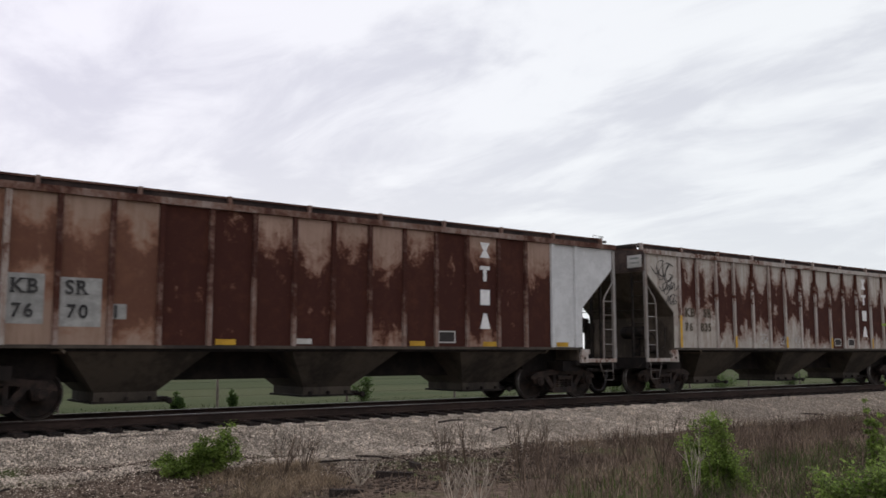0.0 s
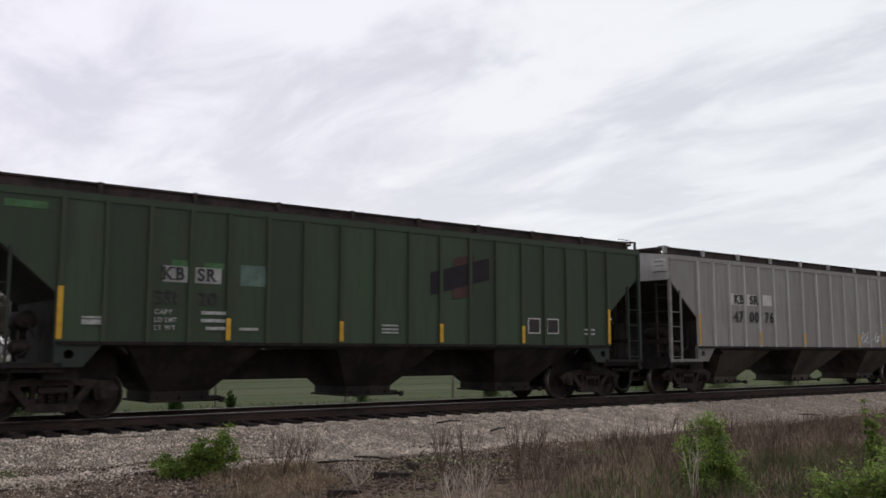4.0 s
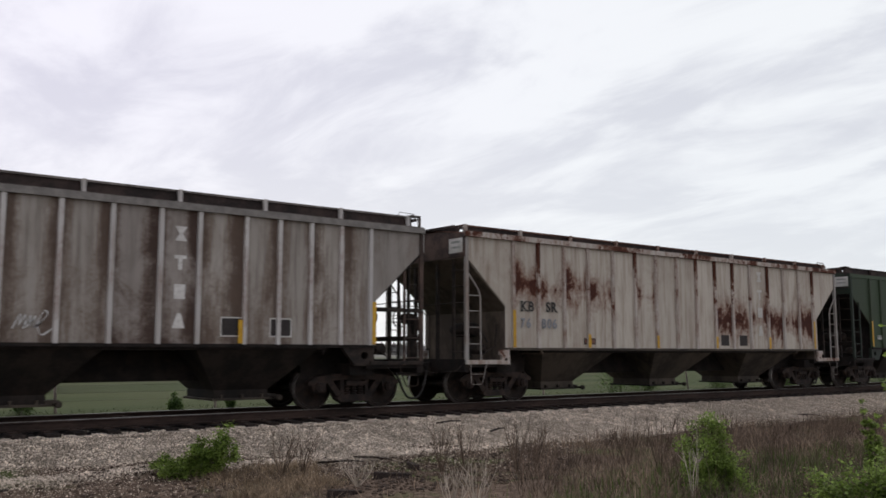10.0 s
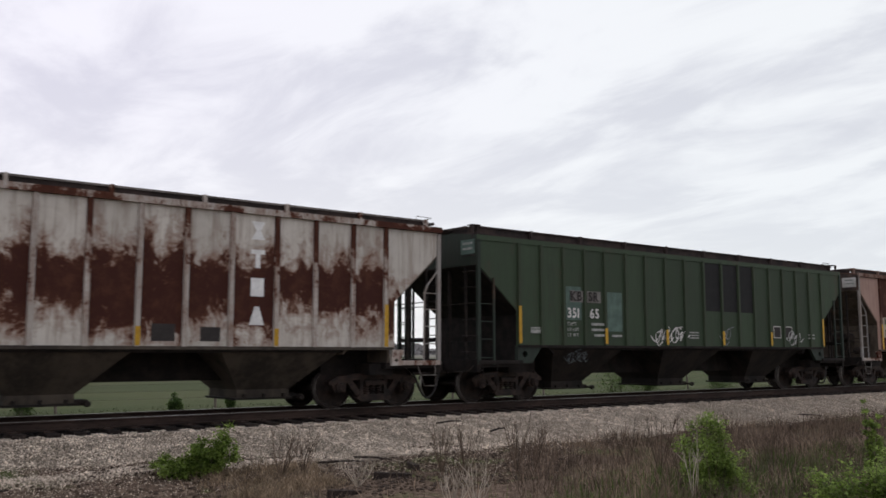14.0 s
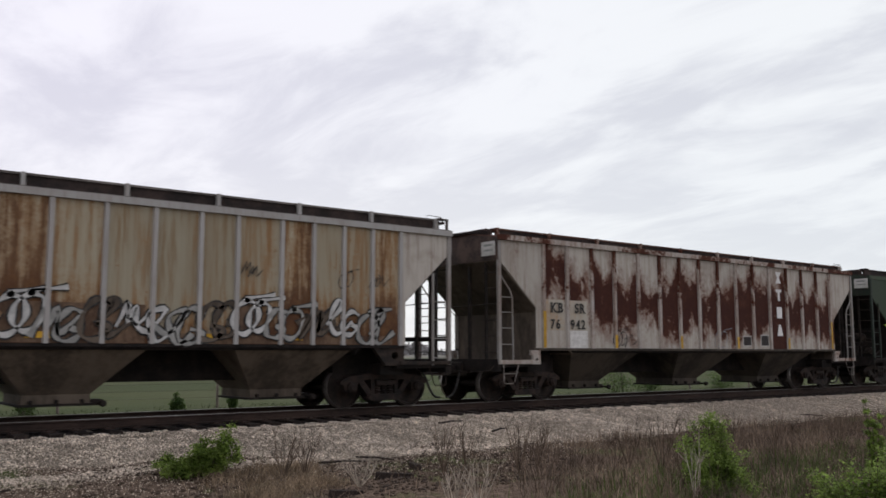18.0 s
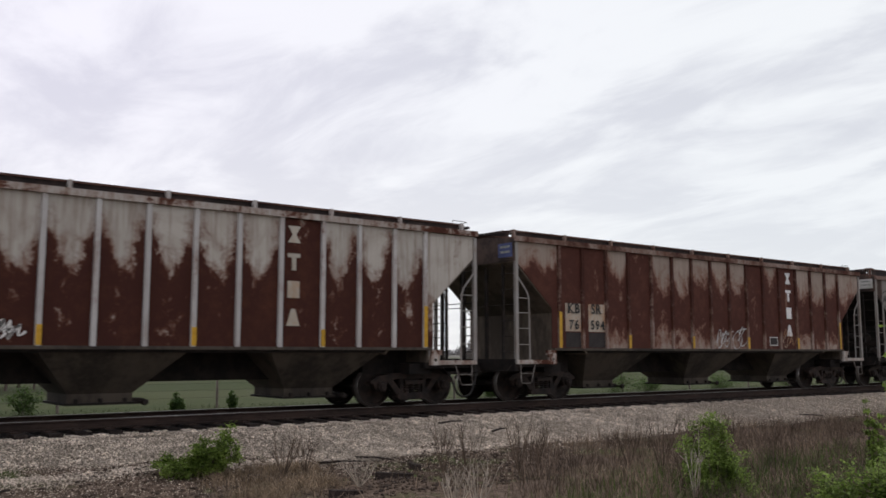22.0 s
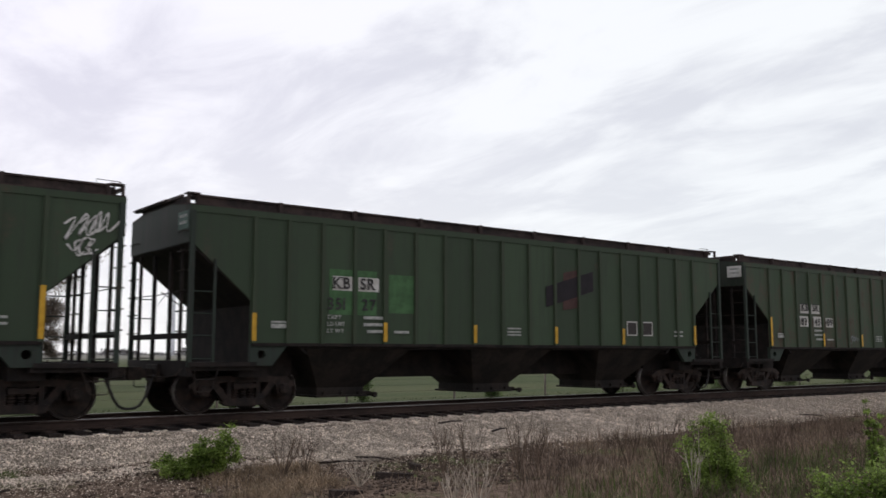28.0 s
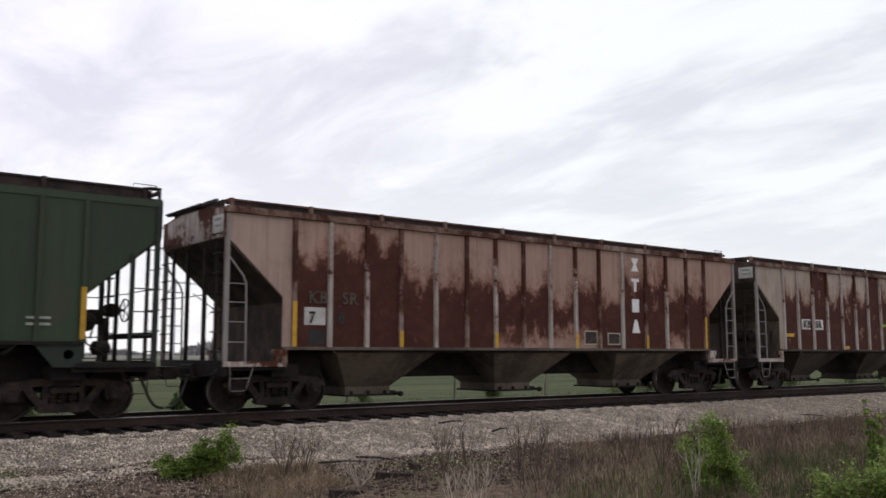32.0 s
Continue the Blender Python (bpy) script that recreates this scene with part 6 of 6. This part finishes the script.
def run(t):
    return 13.2013 * t + 0.77745 * (t / 10) ** 2 - 0.11577 * (t / 10) ** 3


TRAIN = [(*hopper_car(s), x) for s, x in zip(SPECS, MIDDLES)]

# ---- plants, fence, distance ----


def blades(rng, x, y, z, height, width, lean=0.35):
    """Many blades or stalks: each a bent, tapering strip."""
    n = len(x)
    a, b = rng.uniform(0, 2 * np.pi, n), rng.uniform(0, 2 * np.pi, n)
    side = np.stack([np.cos(a), np.sin(a), np.zeros(n)], 1) * (width / 2)[:, None]
    out = np.stack([np.cos(b), np.sin(b), np.zeros(n)], 1) * (height * np.abs(rng.normal(0, lean, n)))[:, None]
    up = np.stack([np.zeros(n), np.zeros(n), height], 1)
    p = np.stack([x, y, z], 1)
    mid = p + up * 0.55 + out * 0.35
    v = np.stack([p - side, p + side, mid + side * 0.75, mid - side * 0.75, p + up + out], 1).reshape(-1, 3)
    f = np.arange(n)[:, None, None] * 5 + np.array([(0, 1, 2), (0, 2, 3), (3, 2, 4)])[None]
    return v, f.reshape(-1, 3)


def stuff(name, v, f, mat, label, category):
    return lone(name, sheet_mesh(name, lay(v), f), mat, label, category, kind="stuff")


def visible_bank(rng, n, y0=4.5, y1=14.2):
    """Scatter over the ditch side, thicker where it is near."""
    y = rng.uniform(y0, y1, n)
    u = rng.uniform(-0.02, 1.15, n)
    x = -1.0 + u * (y * 1.75 + 5.0)
    return x, y


def build_weeds():
    rng = np.random.default_rng(11)
    x, y = visible_bank(rng, 110000)
    r = x / y
    clump = np.sin(x * 2.1 + np.sin(y * 1.7) * 2) * np.sin(y * 2.6 + x * 0.8)
    thick = np.interp(r, [0, 0.36, 0.40, 0.50, 0.56, 0.82, 0.92, 2.2], [0.05, 0.07, 0.30, 0.26, 0.10, 0.12, 0.38, 0.70])
    keep = rng.random(len(x)) < np.clip(thick * (1 + 0.6 * clump) - 0.3 * (y > 13.6), 0.02, 1)
    x, y = x[keep], y[keep]
    h = rng.uniform(0.08, 0.40, len(x)) * np.where(x / y > 0.85, 1.1, 0.6)
    stuff("dead_grass", *blades(rng, x, y, bank(x, y) - 0.02, h, rng.uniform(0.006, 0.014, len(x)), 0.9), DEADGRASS, "matted reddish-brown dead grass on the track bank", "grass")
    # flattened tan tufts near the foot of the stones
    cx, cy = rng.uniform(4.3, 6.9, 46), rng.uniform(11.2, 13.5, 46)
    near = (cx / cy > 0.36) & (cx / cy < 0.53)
    cx, cy = cx[near], cy[near]
    x, y = np.repeat(cx, 130) + rng.normal(0, 0.16, len(cx) * 130), np.repeat(cy, 130) + rng.normal(0, 0.16, len(cx) * 130)
    stuff("tan_grass", *blades(rng, x, y, bank(x, y) - 0.02, rng.uniform(0.06, 0.24, len(x)), rng.uniform(0.005, 0.011, len(x)), 1.3), TANGRASS, "flattened tan tufts of last year's grass", "grass")
    # upright dry stems
    x, y = visible_bank(rng, 15000, 5.5, 13.6)
    r = x / y
    thick = np.interp(r, [0, 0.5, 0.80, 0.86, 0.98, 1.04, 2.2], [0.01, 0.03, 0.05, 0.26, 0.24, 0.14, 0.16])
    keep = rng.random(len(x)) < thick * (0.55 + 0.45 * np.sin(x * 1.7 + y * 1.1))
    x, y = x[keep], y[keep]
    stuff("dry_stems", *blades(rng, x, y, bank(x, y), rng.uniform(0.3, 0.85, len(x)), rng.uniform(0.005, 0.010, len(x)), 0.28), STALK, "thin upright reddish-brown dead weed stems", "weeds")
    # new green at the foot of the bank
    n = 26000
    y = rng.uniform(3.5, 9.5, n)
    x = rng.uniform(2, 24, n)
    px = x / np.maximum(y, 0.1)
    keep = rng.random(n) < np.clip(1.25 - 0.16 * (y - 3.5) + 0.25 * np.sin(x * 1.9) - 0.5 * (px < 0.95) + 0.35 * (px > 1.25), 0, 1) * 0.9
    x, y = x[keep], y[keep]
    stuff("green_grass", *blades(rng, x, y, bank(x, y), rng.uniform(0.15, 0.42, len(x)), rng.uniform(0.006, 0.012, len(x)), 0.35), GREENGRASS, "fresh green grass growing through the dead weeds", "grass")
    # green verge on the far side of the track
    n = 30000
    y = rng.uniform(20.8, 35, n)
    x = rng.uniform(-6, 75, n)
    stuff("field_verge", *blades(rng, x, y, bank(x, y) - 0.02, rng.uniform(0.03, 0.13, n) * (1 + 0.6 * (rng.random(n) < 0.1)), rng.uniform(0.012, 0.03, n), 0.5), VERGE, "low green weeds along the field edge", "grass")


def leaf_cloud(rng, centres, spread, per, size, flat_k=1.0):
    """Small folded leaves gathered about the given twig ends."""
    n = len(centres) * per
    p = np.repeat(centres, per, 0) + rng.normal(0, 1, (n, 3)) * np.array(spread)
    d = rng.normal(0, 1, (n, 3)) * np.array([1, 1, 0.45])
    d /= np.linalg.norm(d, axis=1)[:, None]
    e = np.cross(d, rng.normal(0, 0.55, (n, 3)) + np.array([0, 0, 1.0]))
    e /= np.linalg.norm(e, axis=1)[:, None]
    nrm = np.cross(d, e)
    s = (rng.uniform(0.6, 1.25, n) * size)[:, None]
    v = np.stack([p, p + d * s * 0.5 + e * s * 0.33 + nrm * s * 0.12, p + d * s, p + d * s * 0.5 - e * s * 0.33 + nrm * s * 0.12], 1).reshape(-1, 3)
    f = np.arange(n)[:, None, None] * 4 + np.array([(0, 1, 2), (0, 2, 3)])[None]
    return v, f.reshape(-1, 3)


def shrub(name, x, y, lobes, seed, leaf_mat, label, per=16, size=0.07, category="shrub", group="shrubs by the track"):
    """A shrub of several rounded lobes, each (dx, dy, height, width, stems)."""
    rng = np.random.default_rng(seed)
    thing = tagged(new(name), label, category, group)
    thing.matrix_basis = pose(*spot(x, y))
    ends = []
    for dx, dy, height, width, stems in lobes:
        for i in range(stems):
            a, r = rng.uniform(0, 2 * np.pi), width / 2 * math.sqrt(rng.uniform(0.02, 1.0))
            tip = Vector((dx + r * math.cos(a), dy + r * math.sin(a), height * rng.uniform(0.45, 1.0) * (1 - 0.45 * (2 * r / width) ** 2)))
            root = Vector((dx * 0.15 + tip.x * 0.05, dy * 0.15, -0.03))
            mid = root.lerp(tip, 0.5) + Vector(rng.normal(0, 0.03, 3)) * width
            s = Shape().tube([root, mid, tip], 0.006 + 0.005 * height, 5, 0.003)
            for k in range(5):
                q = mid.lerp(tip, k / 4) if k else root.lerp(mid, 0.7)
                end = q + Vector(rng.normal(0, 1, 3)) * width * 0.10
                s.tube([q, end], 0.004, 4, 0.002)
                ends += [tuple(end), tuple(q.lerp(end, 0.5))]
            part("stem", s.mesh("stem"), BARK, thing)
    spread = np.mean([l[3] for l in lobes]) * 0.07
    v, f = leaf_cloud(rng, np.array(ends), [spread, spread, spread * 0.8], per, size)
    part("foliage", sheet_mesh("foliage", v, f), leaf_mat, thing)
    return thing


def bare_bush(x, y, height, seed, mat, n=14, spread=0.35):
    rng = random.Random(seed)
    s = Shape()
    for i in range(n):
        a = rng.uniform(0, 6.28)
        tip = Vector((math.cos(a) * spread * rng.uniform(0.2, 1), math.sin(a) * spread * rng.uniform(0.2, 1), height * rng.uniform(0.6, 1)))
        mid = tip * 0.5 + Vector((rng.uniform(-0.05, 0.05), rng.uniform(-0.05, 0.05), 0))
        s.tube([(0, 0, -0.03), mid, tip], 0.007, 4, 0.002)
        for k in range(3):
            q = mid.lerp(tip, rng.uniform(0, 0.9))
            s.tube([q, q + Vector((rng.uniform(-0.12, 0.12), rng.uniform(-0.12, 0.12), rng.uniform(0.08, 0.25)))], 0.004, 3, 0.0015)
    ob = lone("dry_weed", s.mesh("dry_weed"), mat, "branching dry weed with bare upright stems", "weed", "dry weeds on the bank", at=pose(*spot(x, y)))
    return ob


def tree(x, y, height, seed, width, label, leafy=5):
    """A tree in bud: forked trunk, limbs, fine twigs and a thin crown."""
    rng = random.Random(seed)
    nrng = np.random.default_rng(seed)
    thing = tagged(new("tree"), label, "tree", "budding trees across the field")
    thing.matrix_basis = pose(*spot(x, y))
    trunk, limbs, tips = Shape(), Shape(), []
    trunk.tube([(0, 0, -0.1), (0.1, 0, height * 0.15), (-0.05, 0.1, height * 0.3), (0.1, 0, height * 0.5)], height * 0.013, 9, height * 0.006)
    def grow(p, d, length, r, depth):
        q = p + d * length * 0.5 + Vector((rng.uniform(-1, 1), rng.uniform(-1, 1), rng.uniform(-0.3, 0.6))) * length * 0.08
        e = p + d * length
        limbs.tube([p, q, e], r, 5 if depth < 2 else 3, r * 0.5)
        if depth >= 4:
            tips.append(tuple(e))
            tips.append(tuple(q))
            return
        for k in range(3 if depth < 3 else 2):
            nd2 = (d + Vector((rng.uniform(-1, 1), rng.uniform(-1, 1), rng.uniform(-0.35, 0.7))) * 0.75).normalized()
            grow(p.lerp(e, rng.uniform(0.45, 1.0)), nd2, length * rng.uniform(0.55, 0.8), r * 0.55, depth + 1)
    for k in range(8):
        a = k * 2.4 + rng.uniform(-0.3, 0.3)
        z0 = height * rng.uniform(0.12, 0.5)
        d = Vector((math.cos(a) * width, math.sin(a) * width, height * rng.uniform(0.15, 0.6))).normalized()
        grow(Vector((0, 0, z0)), d, height * rng.uniform(0.2, 0.32), height * 0.0055, 0)
    part("trunk", trunk.mesh("trunk", True), BARK, thing)
    part("branchwork", limbs.mesh("branchwork"), BARK, thing)
    v, f = leaf_cloud(nrng, np.array(tips), [height * 0.022] * 3, leafy, height * 0.0125)
    part("crown", sheet_mesh("crown", v, f), BUD, thing)
    return thing


def turbine(x, y, hub, turn, spin):
    thing = tagged(new("wind_turbine"), "distant white three-bladed wind turbine", "wind turbine", "wind turbines on the horizon")
    thing.matrix_basis = pose(*spot(x, y, -1.0), 0, 0, turn)
    part("tower", Shape().turned([(2.3, 0), (1.9, hub * 0.5), (1.3, hub)], sides=16, axis="z").mesh("tower", True), TURBINE, thing)
    part("nacelle", Shape().box(-1.8, 1.8, -3, 7, hub - 0.5, hub + 3.2, 0.6).mesh("nacelle"), TURBINE, thing)
    rotor = part("rotor_hub", Shape().turned([(0.3, -6.0), (1.4, -5.2), (1.8, -3.2)], (0, 0, 0), 14).mesh("rotor_hub", True), TURBINE, thing, at=pose(0, 0, hub + 1.4))
    for k in range(3):
        a = radians(spin + 120 * k)
        c, s = math.cos(a), math.sin(a)
        w = [(0, 0.7), (4, 1.1), (9, 1.6), (25, 0.9), (40, 0.15), (40, -0.1), (25, -0.3), (9, -0.6), (4, -0.9), (0, -0.7)]
        part("blade", Shape().prism([(c * r - s * o, s * r + c * o) for r, o in w], -4.4, -4.1).mesh("blade"), TURBINE, rotor)


def build_fence():
    fence = tagged(new("wire_fence"), "old wire fence of leaning wooden posts along the field", "fence")
    post = Shape().turned([(0.055, -0.3), (0.06, 0.5), (0.05, 1.05), (0.03, 1.12)], sides=8, axis="z").mesh("fence_post", True)
    rng = random.Random(8)
    for i in range(16):
        x = -6.1 + i * 6.1
        part("fence_post", post, POSTWOOD, fence, at=pose(*spot(x, 33.6, -1.0), rng.uniform(-5, 5), rng.uniform(-5, 5), 0))
    for z in (-0.55, -0.25, 0.02):
        part("fence_wire", Shape().tube([spot(-6, 33.6, z), spot(40, 33.6, z - 0.02), spot(96, 33.6, z)], 0.004, 3).mesh("fence_wire"), STEEL, fence)


def build_far_woods():
    rng = np.random.default_rng(4)
    n = 1500
    ang = rng.uniform(-0.35, 1.25, n)
    dist = rng.uniform(900, 1500, n)
    h = rng.uniform(5, 11, n) * (0.55 + 0.6 * np.clip(np.sin(ang * 23) + np.sin(ang * 57 + 1), -0.4, 1.4))
    cx, cy = dist * np.sin(ang), dist * np.cos(ang)
    per = 26
    p = np.stack([np.repeat(cx, per), np.repeat(cy, per), np.zeros(n * per)], 1)
    hh = np.repeat(h, per)
    p += rng.normal(0, 1, p.shape) * np.stack([hh * 0.5, hh * 0.5, 0 * hh], 1)
    p[:, 2] = -1 + rng.uniform(0.05, 1, n * per) * hh
    s = (hh * rng.uniform(0.15, 0.35, n * per))[:, None]
    v = np.stack([p + rng.normal(0, 1, p.shape) * s for _ in range(3)], 1).reshape(-1, 3)
    v[:, 2] = np.maximum(v[:, 2], -1.2)
    stuff("far_woods", v, np.arange(len(v)).reshape(-1, 3), FARWOOD, "grey line of leafless woods on the horizon, haze painted into its colour", "woods")


build_weeds()
SWAY = [
    shrub("shrub", 4.68, 13.55, [(0.36, -0.1, 0.90, 0.56, 11), (0.10, 0.0, 0.68, 0.55, 9), (-0.18, 0.0, 0.50, 0.55, 8), (-0.50, 0.05, 0.36, 0.6, 7)], 21, LEAF, "low bright green shrub growing out of the ballast edge", 34, 0.048),
    shrub("shrub", 10.12, 7.7, [(0.02, 0.0, 1.42, 0.72, 14), (0.12, -0.1, 0.9, 0.85, 8), (0.0, -0.35, 0.62, 0.8, 8), (-0.2, 0.1, 1.0, 0.5, 5)], 22, LEAF, "upright leafy green sapling among dead weeds", 42, 0.044),
    shrub("shrub", 9.55, 5.0, [(-0.05, 0.1, 0.78, 0.9, 11), (0.2, -0.3, 0.95, 1.0, 12), (-0.15, 0.45, 0.62, 0.7, 7)], 23, LEAF, "bushy bright green shrub in the near ditch", 28, 0.046),
    shrub("shrub", 13.85, 7.25, [(0.0, 0.0, 2.2, 0.16, 5), (0.1, -0.1, 1.3, 0.32, 6)], 24, LEAF, "thin green sapling on the bank", 22, 0.05),
    shrub("shrub", 9.02, 4.38, [(0.0, 0.0, 3.0, 0.34, 5), (-0.1, 0.08, 2.35, 0.25, 3)], 25, LEAF, "tall young sapling leaning in from the ditch", 6, 0.06),
]
for i, (x, y, h, w) in enumerate([(19.0, 33.4, 1.35, 1.2), (9.7, 31.0, 0.95, 0.5), (12.0, 31.4, 0.8, 0.35), (34.4, 32.3, 1.5, 2.6), (43.1, 31.9, 1.2, 2.2), (4.9, 33.6, 1.0, 1.2), (27.0, 33.8, 0.8, 1.2), (1.5, 34, 1.6, 2.0), (51, 32, 1.2, 1.8), (59, 32, 1.3, 2.4), (38, 33, 0.9, 1.5), (66, 33, 1.4, 2.5)]):
    shrub("field_shrub", x, y, [(0, 0, h, w, 9)], 40 + i, DARKLEAF, "dark green bush at the edge of the field", 26, 0.075, group="bushes along the fence")
DRY = [(8.6, 12.2, 0.9, STALK), (6.75, 9.3, 0.55, PALESTALK), (7.0, 9.1, 0.62, PALESTALK), (13.6, 10.2, 1.0, STALK), (12.4, 9.8, 1.1, STALK), (9.7, 11.4, 0.95, STALK), (9.0, 12.0, 1.0, STALK), (5.7, 12.6, 0.75, STALK),
       (6.2, 12.8, 0.65, DEADGRASS), (14.6, 9.5, 0.8, STALK), (11.1, 8.9, 0.75, STALK), (16.8, 9.4, 0.8, STALK), (11.9, 10.8, 0.8, STALK), (17.7, 10.1, 0.7, STALK), (10.5, 11.8, 0.85, STALK), (15.4, 11.0, 0.8, STALK), (6.5, 11.5, 0.4, PALESTALK), (12.0, 8.6, 1.0, STALK), (11.4, 9.6, 1.1, STALK)]
bare_bush(9.47, 7.42, 1.05, 59, PALESTALK, 5, 0.16)
for i, (x, y, h, m) in enumerate(DRY):
    bare_bush(x, y, h, 60 + i, m)
tree(6.9, 59, 12.3, 3, 3.2, "tall budding tree with thin spring leaves", 44)
tree(8.6, 61, 9.0, 4, 2.6, "smaller budding tree with bare twigs", 20)
tree(2.6, 62, 12.0, 5, 3.6, "broad budding tree at the field's edge", 44)
tree(7.2, 56, 7.0, 6, 3.0, "low twiggy tree at the fence line", 44)
tree(8.9, 57, 5.5, 7, 2.2, "small budding tree at the fence line", 40)
tree(5.6, 57, 8.0, 8, 3.0, "dense budding tree at the fence line", 44)
build_fence()
turbine(292, 954, 80, -17, 115)
turbine(472, 1307, 80, -20, 110)
build_far_woods()


def motions():
    """The train rolls past; wheels turn while their car is near; the shrubs stir."""
    times = [i * 1.0 for i in range(33)]
    for car, wheels, x in TRAIN:
        walk(car, [(t, pose(x - run(t), TRACK, 0)) for t in times])
        frames = [k for k in range(0, 961) if -9 < x - run(k / 30) < 34]
        if len(frames) < 2:
            continue
        for w, k in wheels:
            first, last = frames[0], frames[-1]
            rows = [(f / 30, pose(k, 0, 0.457, 0, -math.degrees((run(f / 30) + k) / 0.457), 0)) for f in frames]
            if first > 0:
                rows.insert(0, (0.0, rows[0][1]))
            if last < 960:
                rows.append((32.0, rows[-1][1]))
            walk(w, rows)
    for i, s in enumerate(SWAY):
        p, a = s.matrix_basis.translation.copy(), (0.9, 1.1, 1.2, 1.6, 1.8)[i]
        walk(s, [(j * 0.5, pose(p.x, p.y, p.z, a * 0.4 * math.sin(j * 1.3 + i), a * math.sin(j * 0.9 + i * 2) * (0.6 + 0.4 * math.sin(j * 0.37 + i)), 0)) for j in range(65)])


motions()
